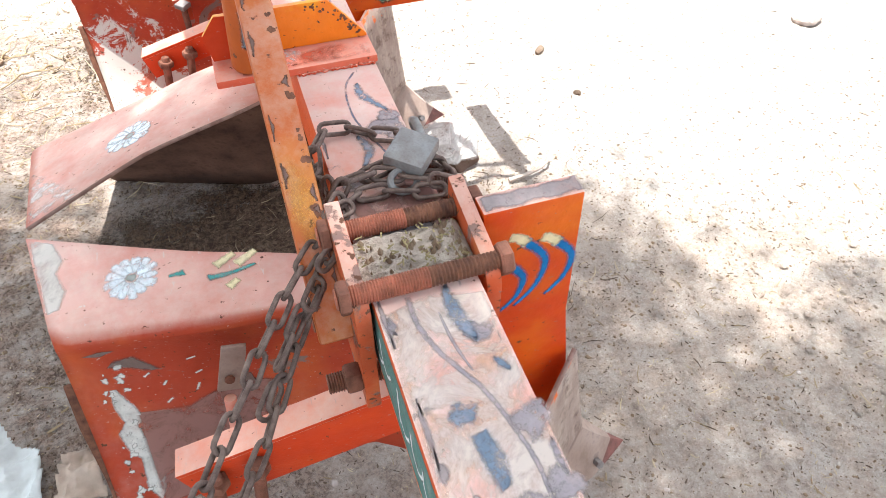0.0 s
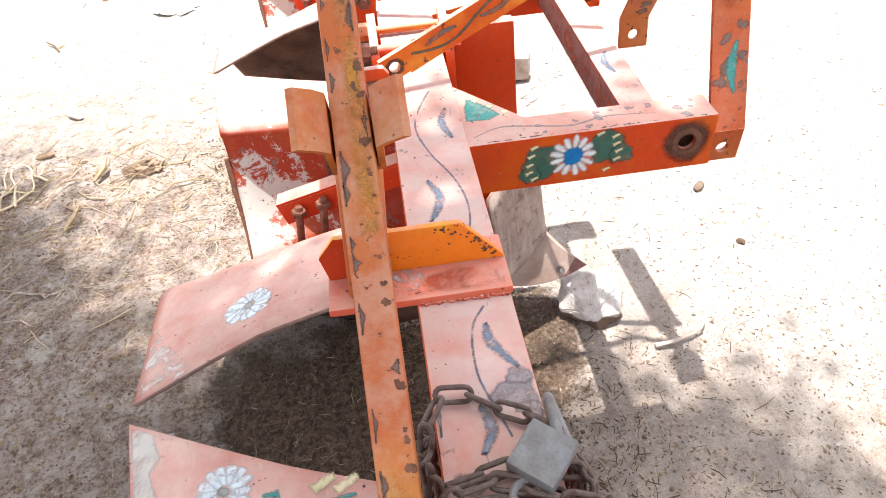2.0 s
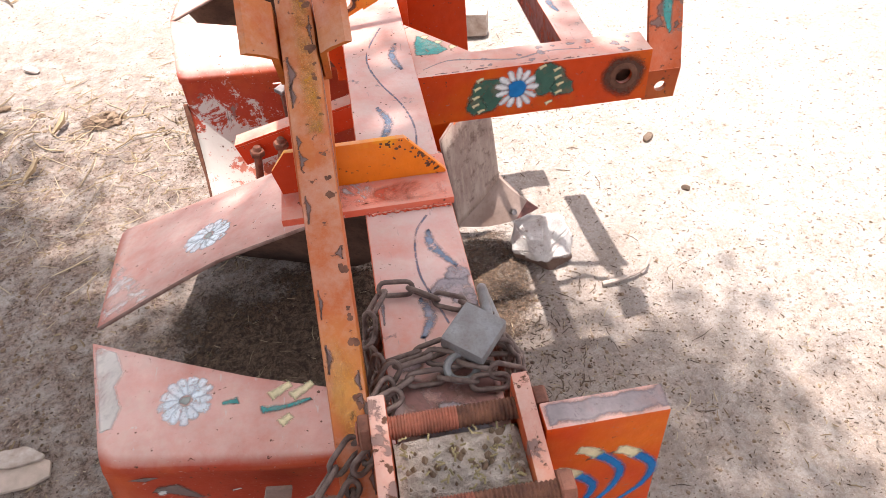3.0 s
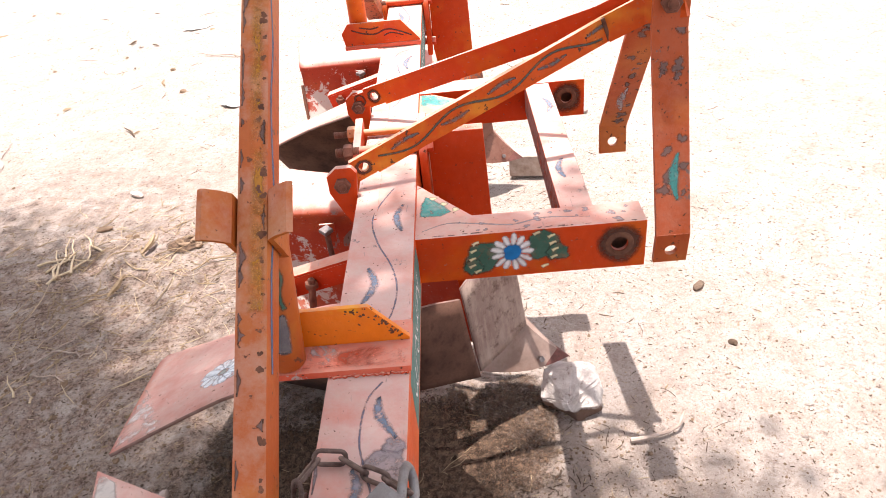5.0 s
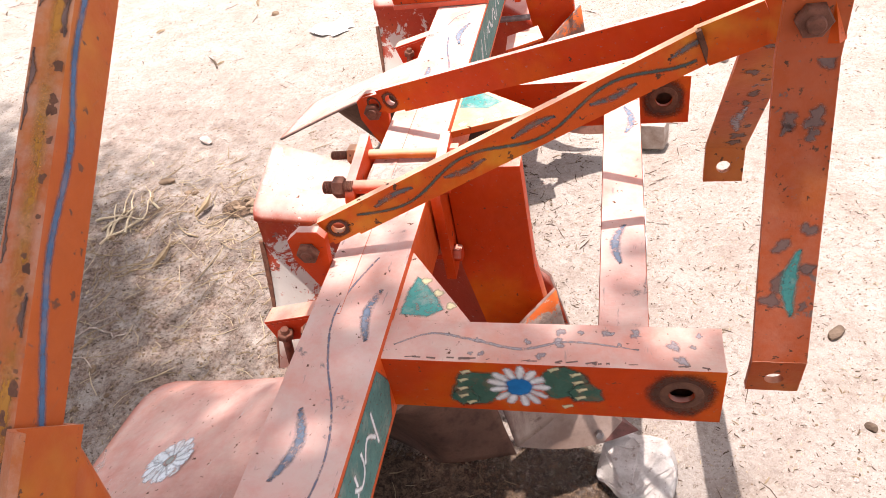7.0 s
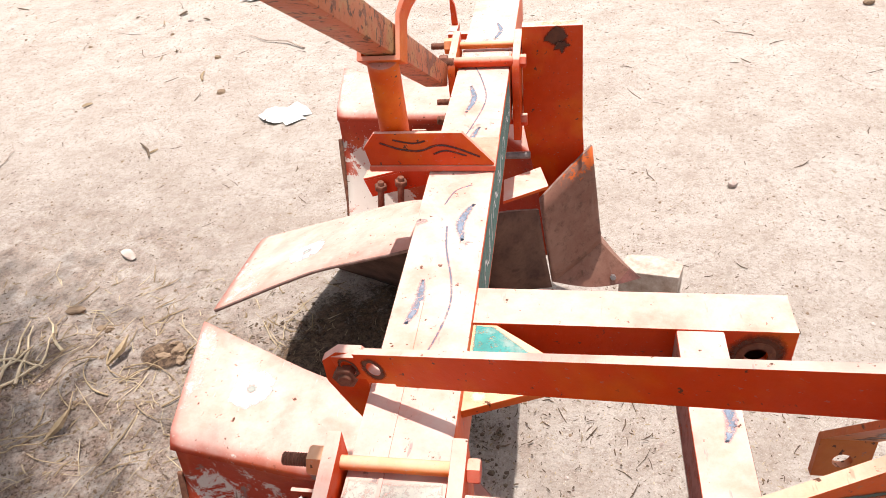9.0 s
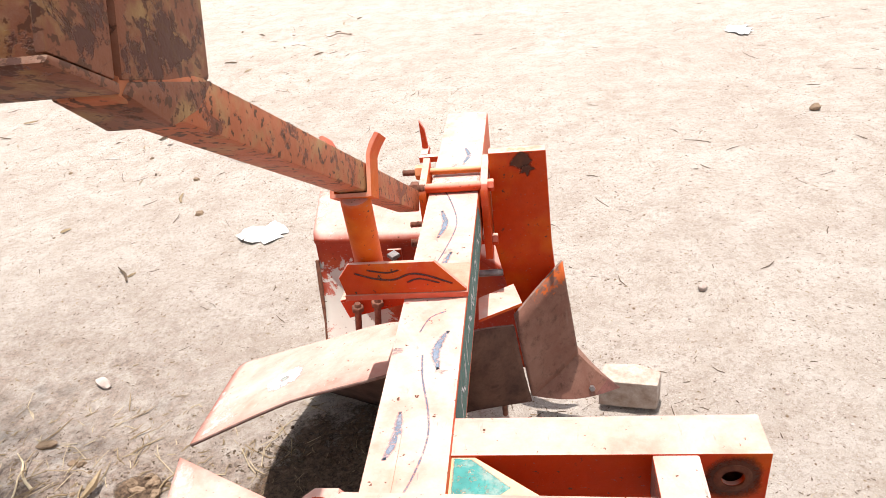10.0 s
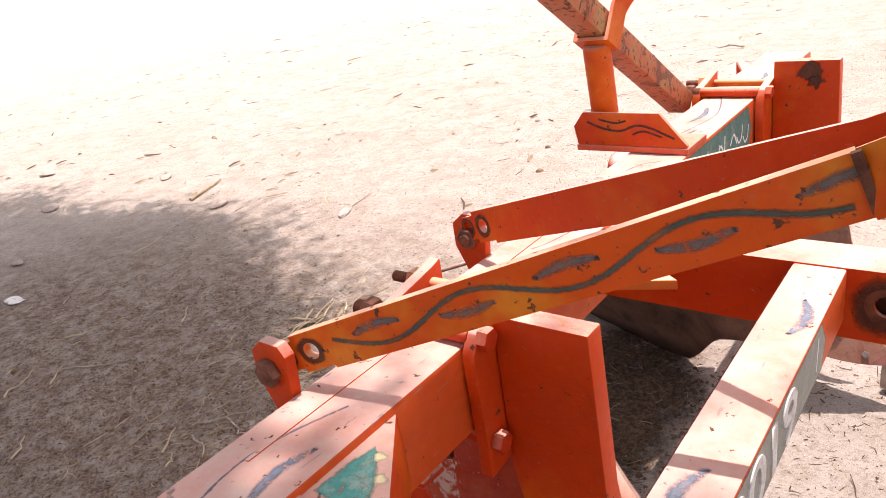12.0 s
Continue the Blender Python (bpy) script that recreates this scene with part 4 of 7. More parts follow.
stay((-0.084, 1.764, 0.698), (0.335, 1.866, 0.858), (0.425, MAST_Y1 + 0.010, 0.905), True)
stay((-0.084, 2.047, 0.707), (0.335, 1.908, 0.865), (0.425, MAST_Y2 - 0.013, 0.900), False)


def lug(y, way):
    """A drilled plate that leans out from the side of the beam, with its bolt."""
    s = Shape()
    x0, z0 = -0.12, 0.681
    outline = [(-0.1005, 0.575), (-0.1005, 0.65), (-0.094, 0.70), (-0.102, 0.711), (-0.128, 0.711), (-0.145, 0.697), (-0.145, 0.666), (-0.125, 0.622)]
    s.prism([(x, y, z) for x, z in outline], (0, way * 0.012, 0))
    ob = s.part("stay_lug", orange, plough, "bolted orange stay lug", 0.0015)
    b = Shape().rod((x0, min(y, y + way * 0.012) - 0.013, z0), (x0, max(y, y + way * 0.012) + 0.018, z0), 0.0075).nut((x0, min(y, y + way * 0.012), z0), (0, -1, 0), 0.0145, 0.01).nut((x0, max(y, y + way * 0.012), z0), (0, 1, 0), 0.0145, 0.011)
    b.part("bolt", rod_rust, ob, "rusty hex bolt", 0)


lug(1.741, 1)
lug(2.076, -1)


# clamps and legs
def clamp(y, right_h=0.0):
    top = BEAM_TOP
    ob = None
    for x in (-0.1185, 0.0035):
        s = Shape().prism([(x, y - 0.058, top - 0.152), (x, y - 0.058, top - 0.004), (x, y - 0.046, top + 0.016), (x, y + 0.040, top + 0.03), (x, y + 0.055, top + 0.034), (x, y + 0.055, top - 0.14)], (0.015, 0, 0))
        if ob is None:
            ob = new("clamp")
            ob.parent = plough
            ob["label"] = "bolted orange beam clamp"
        s.part("clamp_plate", clamp_paint if y == BODY["a"] else orange, ob, "worn orange clamp plate" if y == BODY["a"] else "orange clamp plate", 0.002)
    for dy in (-0.042, 0.036):
        for z in (top + 0.0105, top - 0.113):
            near_end, above = dy < 0, z > top
            if y == BODY["a"]:
                rod = Shape().thread((-0.131 if above else -0.152, y + dy, z), (-0.046, y + dy, z), 0.0104).part("threaded_rod", red_rust if above else rod_rust, ob, "rusty threaded rod", 0)
                Shape().thread((-0.046, y + dy, z), (0.03, y + dy, z), 0.0099, 0.0036).part("rod_shank", rust_dark, rod, "dark rusty shank", 0)
                nut_paint, r0 = rod_rust, 0.0165
            else:
                r0 = 0.0098 if near_end else 0.0072
                shank = Shape().rod((-0.105, y + dy, z), (0.006, y + dy, z), r0).part("bolt_shank", red_orange if near_end else peach_paint, ob, "orange-painted bolt shank", 0)
                Shape().thread((-0.15 if near_end else -0.162, y + dy, z), (-0.106, y + dy, z), r0 * 0.95).part("threaded_end", rod_rust, shank, "rusty threaded end", 0)
                nut_paint, r0 = (rod_rust if near_end else peach_paint), 0.0155
            Shape().nut((-0.1185, y + dy, z), (-1, 0, 0), r0, 0.01 if y == BODY["a"] and above else 0.016).part("nut", nut_paint, ob, "hex nut", 0)
            Shape().nut((0.0185, y + dy, z), (1, 0, 0), r0 if y == BODY["a"] else 0.0125, 0.012).part("nut", rod_rust if y == BODY["a"] else red_orange, ob, "hex nut", 0)
    return ob


for key in BODY:
    clamp(BODY[key])
for y in (BODY["b"], BODY["c"]):
    patch("worn_patch", [[(0.004, y - 0.03), (0.05, y - 0.027), (0.096, y - 0.03), (0.097, y + 0.0), (0.095, y + 0.025), (0.05, y + 0.022), (0.004, y + 0.025), (0.003, y)]], top_map, worn_grey_white, beam, 0.0008)


def leg(y, top, strokes):
    wide = 0.134 if top > 0.7 else 0.124
    outline = [(0.0205, top), (wide, top), (wide + 0.006, 0.5), (0.15, 0.36), (0.163, 0.27), (0.17, 0.21), (0.07, 0.2), (0.045, 0.36), (0.0205, 0.5)]
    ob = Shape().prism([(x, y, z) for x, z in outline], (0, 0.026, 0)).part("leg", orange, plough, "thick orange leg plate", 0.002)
    cap = face_map((0, y, top), (1, 0, 0), (0, 1, 0))
    g = random.Random(int(y * 100))
    rim = [(0.023 + 0.102 * k / 12, 0.003 + 0.002 * math.sin(k * 1.3)) for k in range(13)] + [(0.125 - 0.102 * k / 12, 0.025 - 0.003 * math.sin(k * 0.9) ** 2) for k in range(13)]
    patch("worn_patch", [rim], cap, cap_wear if strokes else peach_film, ob, 0.0004)
    if strokes:
        f = face_map((0, y, 0), (1, 0, 0), (0, 0, 1))
        b, c = [], []
        for x, z, k in ((0.066, 0.634, 1.5), (0.101, 0.624, 1.25), (0.05, 0.604, 1.1)):
            b.append(stroke([(x, z), (x + 0.017 * k, z - 0.022 * k), (x + 0.013 * k, z - 0.048 * k), (x - 0.004, z - 0.068 * k)], 0.0135, 0.003))
            c.append(stroke([(x - 0.016, z + 0.01), (x - 0.006, z + 0.006), (x + 0.004, z - 0.004)], 0.011, 0.012))
        patches("painted_stroke", b, f, bright_blue, ob, 0.0008)
        patches("painted_dab", c, f, cream, ob, 0.0011)
    else:
        f = face_map((0, y, 0), (1, 0, 0), (0, 0, 1))
        r = random.Random(int(y * 10))
        if top > 0.7:
            patch("scorch_mark", [disc(0.085, top - 0.02, 0.02, 16, 0.3, r), disc(0.095, top - 0.04, 0.013, 12, 0.4, r)], f, rust_stain, ob, 0.0006)
    return ob


leg(LEG["a"], 0.684, True)
leg(LEG["b"], 0.683, False)
leg(LEG["c"], 0.716, False)


# mouldboards: an upper edge, a fold and a lower edge, bent into one sheet
def bent_sheet(name, rows, label, parent=plough, corner=0.3, flip=False, bare=None, belly=None, paint=board_paint):
    """rows of (upper, fold, lower) points from the front end to the tail; belly hollows the lower part row by row."""
    across, along = 13, 7
    grid = []
    n = len(rows)
    for i in range((n - 1) * along + 1):
        k, t = min(i // along, n - 2), (i - min(i // along, n - 2) * along) / along
        pts = []
        for c in range(3):
            p = [Vector(rows[min(max(k + o, 0), n - 1)][c]) for o in (-1, 0, 1, 2)]
            soft = 0.5 * ((2 * p[1]) + (p[2] - p[0]) * t + (2 * p[0] - 5 * p[1] + 4 * p[2] - p[3]) * t * t + (3 * p[1] - p[0] - 3 * p[2] + p[3]) * t ** 3)
            pts.append(soft * 0.6 + p[1].lerp(p[2], t) * 0.4)
        u, f, l = pts
        a, b = f.lerp(u, corner), f.lerp(l, corner)
        deep = belly[k] + (belly[k + 1] - belly[k]) * t if belly else 0.0
        hollowed = [b.lerp(l, s) + Vector((0, deep * (4 * s * (1 - s) + 0.5 * (1 - s)), 0)) for s in (0.0, 0.2, 0.4, 0.6, 0.8, 1.0)]
        line = [u, u.lerp(a, 0.5), a] + [a * (1 - s) ** 2 + f * 2 * s * (1 - s) + b * s * s for s in (0.2, 0.4, 0.6, 0.8)] + hollowed
        grid.append(line)
    vs = [p for line in grid for p in line]
    fs = [(i * across + j, i * across + j + 1, (i + 1) * across + j + 1, (i + 1) * across + j) for i in range(len(grid) - 1) for j in range(across - 1)]
    if not flip:
        fs = [tuple(reversed(f)) for f in fs]
    me = bpy.data.meshes.new(name)
    me.from_pydata([tuple(v) for v in vs], [], fs)
    me.materials.append(paint)
    me.materials.append(bare or soil_side)
    me.materials.append(chip_grey)
    me.shade_smooth()
    ob = new(name, me)
    ob.parent = parent
    ob["label"] = label
    mod = ob.modifiers.new("thickness", "SOLIDIFY")
    mod.thickness, mod.offset, mod.material_offset, mod.material_offset_rim = 0.006, -1.0, 1, 2

    def on(s, q, lift):
        """A place on the upper flap: s from front to tail, q from upper edge to fold."""
        i = s * (len(grid) - 1)
        k = min(int(i), len(grid) - 2)
        t = i - k
        e = lambda g: g[0].lerp(g[2], q)
        p = e(grid[k]).lerp(e(grid[k + 1]), t)
        du = (e(grid[k + 1]) - e(grid[k])).normalized()
        dv = (grid[k][2] - grid[k][0]).normalized()
        w = du.cross(dv).normalized()
        if w.z < 0:
            w = -w
        return p + w * lift, du, dv, w

    def below(s, q, lift):
        """A place on the lower part: s from front to tail, q from the fold to the lower edge."""
        i, j = max(0.0, min(1.0, s)) * (len(grid) - 1), 7 + max(0.0, min(0.999, q)) * 5
        k, c = min(int(i), len(grid) - 2), int(j)
        a, b = grid[k][c].lerp(grid[k][c + 1], j - c), grid[k + 1][c].lerp(grid[k + 1][c + 1], j - c)
        w = (b - a).cross(grid[k][c + 1] - grid[k][c]).normalized()
        return a.lerp(b, i - k) + (w if w.y < 0 else -w) * lift
    on.below = below
    return ob, on


def flower_on(ob, on, s, q, r, seed, colour=None):
    p, du, dv, w = on(s, q, 0.0)
    dv = w.cross(du)
    f = lambda a, b, lift: p + du * a + dv * b + w * (lift + 0.0006)
    g = random.Random(seed)
    patches("painted_petal", [[p] for p in petals(0, 0, r * 0.22, r, 13, r * 0.48, g)], f, worn_white, ob, 0.001)
    patch("painted_centre", [disc(0, 0, r * 0.2, 12, 0.2, g)], f, panel_grey, ob, 0.0012)
    return f


def front_wing(y, tail=True):
    """The mouldboard that throws towards -y; y is the face of the leg."""
    P = lambda p, q, r: (p, y + q, r)
    bare = pale_side if y < 2.5 else soil_side
    lead = [(P(0.157, -0.007, 0.464), P(0.172, -0.007, 0.34), P(0.187, -0.008, 0.212)),
            (P(0.105, -0.045, 0.425), P(0.120, -0.047, 0.30), P(0.135, -0.049, 0.182)),
            (P(0.053, -0.088, 0.385), P(0.066, -0.088, 0.27), P(0.080, -0.088, 0.158))]
    if not tail:
        lead = [(P(0.148, -0.004, 0.42), P(0.168, -0.006, 0.31), P(0.187, -0.008, 0.212)),
                (P(0.105, -0.042, 0.40), P(0.12, -0.046, 0.29), P(0.135, -0.049, 0.182)),
                (P(0.06, -0.085, 0.38), P(0.07, -0.088, 0.26), P(0.080, -0.088, 0.158))]
    ob, on = bent_sheet("mouldboard", lead, "scoured brown steel lead plate", corner=0.22, flip=True, bare=bare)
    if not tail:
        return ob, on
    rows = [(P(0.050, -0.096, 0.365), P(0.063, -0.096, 0.25), P(0.080, -0.096, 0.15)),
            (P(-0.035, -0.16, 0.40), P(-0.035, -0.15, 0.31), P(-0.04, -0.125, 0.155)),
            (P(-0.14, -0.38, 0.49), P(-0.165, -0.165, 0.455), P(-0.15, -0.01, 0.01)),
            (P(-0.33, -0.41, 0.455), P(-0.37, -0.125, 0.375), P(-0.34, 0.07, -0.01)),
            (P(-0.515, -0.453, 0.395), P(-0.567, -0.085, 0.29), P(-0.5, 0.135, -0.012))]
    return bent_sheet("mouldboard", rows, "curved pink-orange mouldboard with a painted flower", corner=0.22, flip=True, bare=shaded_underside)


def rear_wing(d, inset=0.0):
    """The mouldboard that throws towards +y; d shifts it along the beam, inset narrows its upper flap."""
    P = lambda a, b, c, k=0.0: (a, b + d + k * inset, c)
    rows = [(P(0.14, 1.0, 0.40), P(0.16, 0.992, 0.33), P(0.185, 0.985, 0.2)),
            (P(0.06, 1.06, 0.42), P(0.07, 1.0, 0.35, 0.5), P(0.105, 0.965, 0.105)),
            (P(-0.10, 1.215, 0.435), P(-0.10, 1.095, 0.425, 1), P(-0.09, 1.075, 0.10, 0.8)),
            (P(-0.29, 1.295, 0.43), P(-0.28, 1.13, 0.42, 1), P(-0.285, 1.1, 0.08, 0.8) if d == 0 else P(-0.28, 1.078, 0.085)),
            (P(-0.502, 1.398, 0.421), P(-0.468, 1.172, 0.408, 1), P(-0.48, 1.07, 0.07, 0.8) if d == 0 else P(-0.447, 1.01, 0.105))]
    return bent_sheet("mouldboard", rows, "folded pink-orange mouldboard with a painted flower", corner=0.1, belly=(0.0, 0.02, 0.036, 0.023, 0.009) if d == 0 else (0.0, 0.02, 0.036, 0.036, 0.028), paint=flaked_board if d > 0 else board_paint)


def pad(y):
    Shape().prism([(-0.012, y - 0.175, 0.432), (0.074, y - 0.125, 0.434), (0.056, y - 0.055, 0.434), (-0.016, y - 0.1, 0.432)], (0, 0, 0.007)).part("pad_plate", orange, plough, "small welded pad plate", 0.001)
    Shape().rod((-0.06, y - 0.022, 0.447), (0.034, y - 0.022, 0.449), 0.0075).part("cross_bolt", bare_steel, plough, "pale steel cross bolt", 0)


pad(LEG["c"])
hang = Shape().rod((0.02, LEG["c"] - 0.118, 0.115), (0.02, LEG["c"] - 0.112, 0.2), 0.006).part("hanging_bolt", rod_rust, plough, "rusty bolt with a pale square nut", 0)
Shape().nut((0.02, LEG["c"] - 0.118, 0.118), (0, -0.6, 0.4), 0.0125, 0.009, 4).part("square_nut", cream_nut, hang, "pale square nut", 0.001)


def share(y, steel, parent=plough):
    """A hollow pointed share with a curved upper edge, folded round the front of the leg."""
    a, b, c = Vector((0.188, y - 0.009, 0.211)), Vector((0.080, y - 0.09, 0.157)), Vector((0.288, y - 0.002, 0.096))
    e, g = Vector((0.186, y + 0.03, 0.206)), Vector((0.085, y + 0.05, 0.15))
    n = 10
    ts = [i / n for i in range(n + 1)]
    dip = lambda t, k: Vector((0, 0, -k * math.sin(math.pi * t)))
    top = [a.lerp(c, t) + dip(t, 0.008) for t in ts]
    low = [b.lerp(c, t) + dip(t, 0.012) + Vector((0, -0.012 * math.sin(math.pi * t), 0)) for t in ts]
    back = [e.lerp(c, t) + dip(t, 0.008) for t in ts]
    low2 = [g.lerp(c, t) + dip(t, 0.016) for t in ts]
    m = n + 1
    vs = top + low + back + low2
    fs = []
    for p, q in ((0, 1), (2, 0), (3, 2), (1, 3)):
        fs += [(p * m + i, p * m + i + 1, q * m + i + 1, q * m + i) for i in range(n)]
    fs += [(0, m, 3 * m, 2 * m)]
    ob = link_mesh("share", vs, fs, steel, parent, "pointed worn steel share")
    ob.data.materials.append(share_tip)
    for f in ob.data.polygons[:4 * n]:
        if f.index % n >= 7:
            f.material_index = 1
    bolt = Shape().nut(a.lerp(c, 0.5).lerp(b.lerp(c, 0.5), 0.35) + Vector((0, -0.012, -0.02)), (0.1, -1, 0.5), 0.007, 0.012)
    bolt.part("bolt", bare_steel, ob, "pale bolt head", 0)


front_wing(LEG["a"], False)
for key in LEG:
    share(LEG[key], soil_side if key == "c" else share_steel)
wing_b, on_wb = front_wing(LEG["b"])
wing_c, on_wc = front_wing(LEG["c"])
flower_on(wing_b, on_wb, 0.765, 0.42, 0.043, 11)
flower_on(wing_c, on_wc, 0.79, 0.46, 0.04, 12)
for wing, on_w in ((wing_b, on_wb), (wing_c, on_wc)):
    tip_map = lambda p, q, lift: on_w(1 - p / 0.72, q / 0.3, lift + 0.0004)[0]
    patch("scuffed_tip", [[(0.004, 0.006), (0.05, 0.004), (0.09, 0.006), (0.08, 0.04), (0.055, 0.1), (0.035, 0.16), (0.006, 0.2)]], tip_map, tip_scuff, wing, 0.0003)
for d, seed in ((0.0, 21), (0.985, 22), (1.975, 23)):
    inset = 0.045 if d == 0.0 else 0.0
    box, on_b = rear_wing(d, inset)
    flower_on(box, on_b, 0.84, 0.46, 0.036, seed)
    tail_map = lambda a, b, lift: on_b(1 - a / 0.68, b / 0.24, lift + 0.0004)[0]
    patch("worn_patch", [[(0.003, 0.006), (0.035, 0.012), (0.042, 0.06), (0.03, 0.1), (0.036, 0.15), (0.022, 0.2), (0.004, 0.21)]], tail_map, tail_film if d == 0.0 else tip_scuff, box, 0.0004)
    strip = [on_b.below(1.0, q, 0.0) for q in (0.16, 0.4, 0.7, 1.0)]
    outline = strip + [p + Vector((-w, 0, 0)) for p, w in zip(reversed(strip), (0.004, 0.006, 0.013, 0.011))]
    Shape().prism(outline, (0, 0.005, 0)).part("edge_strip", rust_dark, box, "dark rusty sheet edge", 0.001)
    if d == 0.0:
        p, du, dv, w = on_b(0.665, 0.38, 0.0)
        f = lambda a, b, lift: p + du * a + dv * b + w * (lift + 0.0006)
        patches("painted_dab", [stroke([(0.033, -0.012), (0.017, -0.024), (0.004, -0.034)], 0.013, 0.008), stroke([(0.004, -0.014), (-0.013, -0.027), (-0.026, -0.038)], 0.013, 0.008), stroke([(0.022, 0.026), (0.006, 0.012)], 0.012, 0.008)], f, cream, box, 0.001)
        patches("painted_leaf", [stroke([(0.046, 0.008), (0.015, 0.001), (-0.022, -0.014)], 0.011, 0.003), stroke([(0.075, -0.004), (0.098, 0.002)], 0.01, 0.004)], f, teal, box, 0.0009)
        side_map = lambda a, b, lift: on_b.below(0.75 + (-0.285 - a) / 0.19 * 0.25, (0.385 - b) / 0.305, lift + 0.0004)
        patch("brown_scuff", [[(-0.405, 0.26), (-0.34, 0.24), (-0.27, 0.265), (-0.22, 0.24), (-0.22, 0.09), (-0.41, 0.09)]], side_map, brown_film, box, 0.0002)
        patches("scrape", [[[(-0.417, 0.352), (-0.405, 0.362), (-0.382, 0.364), (-0.37, 0.348), (-0.357, 0.328), (-0.372, 0.33), (-0.39, 0.342)]], [[(-0.443, 0.379), (-0.42, 0.382), (-0.4, 0.38), (-0.42, 0.374)]],
                           [[(-0.3, 0.248), (-0.275, 0.262), (-0.25, 0.268), (-0.245, 0.245), (-0.27, 0.238)]]], side_map, scraped_bare, box, 0.0005)
        flakes = [[[(-0.427, 0.312), (-0.417, 0.31), (-0.41, 0.29), (-0.402, 0.27), (-0.398, 0.245), (-0.408, 0.238), (-0.405, 0.215), (-0.395, 0.2), (-0.392, 0.17), (-0.4, 0.12), (-0.412, 0.1), (-0.425, 0.13), (-0.42, 0.18), (-0.432, 0.2), (-0.438, 0.235), (-0.424, 0.25), (-0.43, 0.28)]]]
        fl = random.Random(8)
        for _ in range(26):
            a, b, h = fl.gauss(-0.425, 0.014), fl.uniform(0.1, 0.35), fl.uniform(0.002, 0.006)
            flakes.append([disc(max(-0.455, min(-0.385, a)), b, h, 10, 0.5, fl)])
        for a, b, c, d2 in ((-0.375, 0.322, 0.004, 0.003), (-0.358, 0.298, 0.003, 0.004), (-0.318, 0.335, 0.006, 0.001), (-0.315, 0.302, 0.005, 0.002), (-0.322, 0.272, 0.003, 0.007), (-0.36, 0.262, 0.004, 0.003)):
            flakes.append(stroke([(a - c, b - d2), (a + c, b + d2)], 0.0035))
        patches("paint_flake", flakes, side_map, flaked_white, box, 0.0006)


# brackets with their long bolts behind the mouldboards, and the adjusting tabs
def bracket(y, deep=0.05):
    s = Shape()
    a, b = Vector((-0.335, y, 0.394)), Vector((-0.07, y - 0.02, 0.475))
    ax = (b - a).normalized()
    length = (b - a).length
    side = Vector((-ax.y, ax.x, 0)).normalized()
    up = ax.cross(side)
    m = Matrix(((ax.x, side.x, up.x, a.x), (ax.y, side.y, up.y, a.y), (ax.z, side.z, up.z, a.z), (0, 0, 0, 1)))
    s.box(0, length, 0, 0.035, -0.006, 0, m).box(0, length, 0, 0.006, -deep, -0.006, m)
    ob = s.part("bracket", red_orange, plough, "red-orange angle-iron bracket", 0.001)
    for k in (0.035, 0.085):
        p = m @ Vector((k, -0.012, -0.03))
        q = p + Vector((-0.012, -0.004, -0.1))
        bolt = Shape().rod(p + (p - q) * 0.2, q, 0.0075).nut(p, p - q, 0.0145, 0.012)
        bolt.part("long_bolt", rod_rust, ob, "rusty long bolt and nut", 0)
    return ob


for y, deep in ((0.985, 0.082), (1.872, 0.05), (2.862, 0.05)):
    bracket(y, deep)


def tab(y):
    ob = Shape().box(-0.265, -0.23, y - 0.012, y - 0.006, 0.335, 0.385).part("adjuster_tab", board_paint, plough, "small drilled adjuster tab", 0.001)
    s = Shape().thread((-0.245, y - 0.025, 0.27), (-0.245, y - 0.035, 0.375), 0.007).nut((-0.245, y - 0.012, 0.365), (0, -1, 0), 0.008, 0.006)
    s.part("threaded_stud", rod_rust, ob, "rusty threaded stud", 0)
    Shape().nut((-0.245, y - 0.036, 0.378), (0, -0.1, 1), 0.017, 0.011, 4).part("square_nut", bare_steel, ob, "pale square nut", 0)


for d in (0.985, 1.975):
    tab(1.125 + d)
near_tab = Shape().prism([(-0.268, 1.152, 0.383), (-0.237, 1.152, 0.376), (-0.258, 1.142, 0.298), (-0.291, 1.142, 0.306)], (0, 0.006, 0)).part("adjuster_tab", share_steel, plough, "riveted dusty tan adjuster tab", 0.001)
Shape().nut((-0.27, 1.143, 0.328), (0, -1, 0.1), 0.007, 0.005, 8).part("rivet", rod_rust, near_tab, "rusty rivet", 0)
Shape().thread((-0.276, 1.128, 0.305), (-0.29, 1.118, 0.16), 0.0085).part("threaded_stud", red_orange, near_tab, "red-painted threaded stud", 0)
Shape().thread((-0.335, 1.09, 0.2), (-0.345, 1.085, 0.1), 0.0095).part("threaded_stud", red_orange, near_tab, "red-painted threaded stud", 0)


Shape().prism([(-0.185, 3.335, 0.625), (-0.172, 3.33, 0.6), (-0.165, 3.325, 0.53), (-0.183, 3.33, 0.53)], (0, 0.012, 0)).part("edge_tab", orange, plough, "thin upright tab", 0.001)
Shape().box(-0.185, -0.1, 3.27, 3.29, 0.535, 0.55).box(-0.185, -0.165, 3.285, 3.345, 0.535, 0.55).part("tab_arm", orange, plough, "", 0.001)


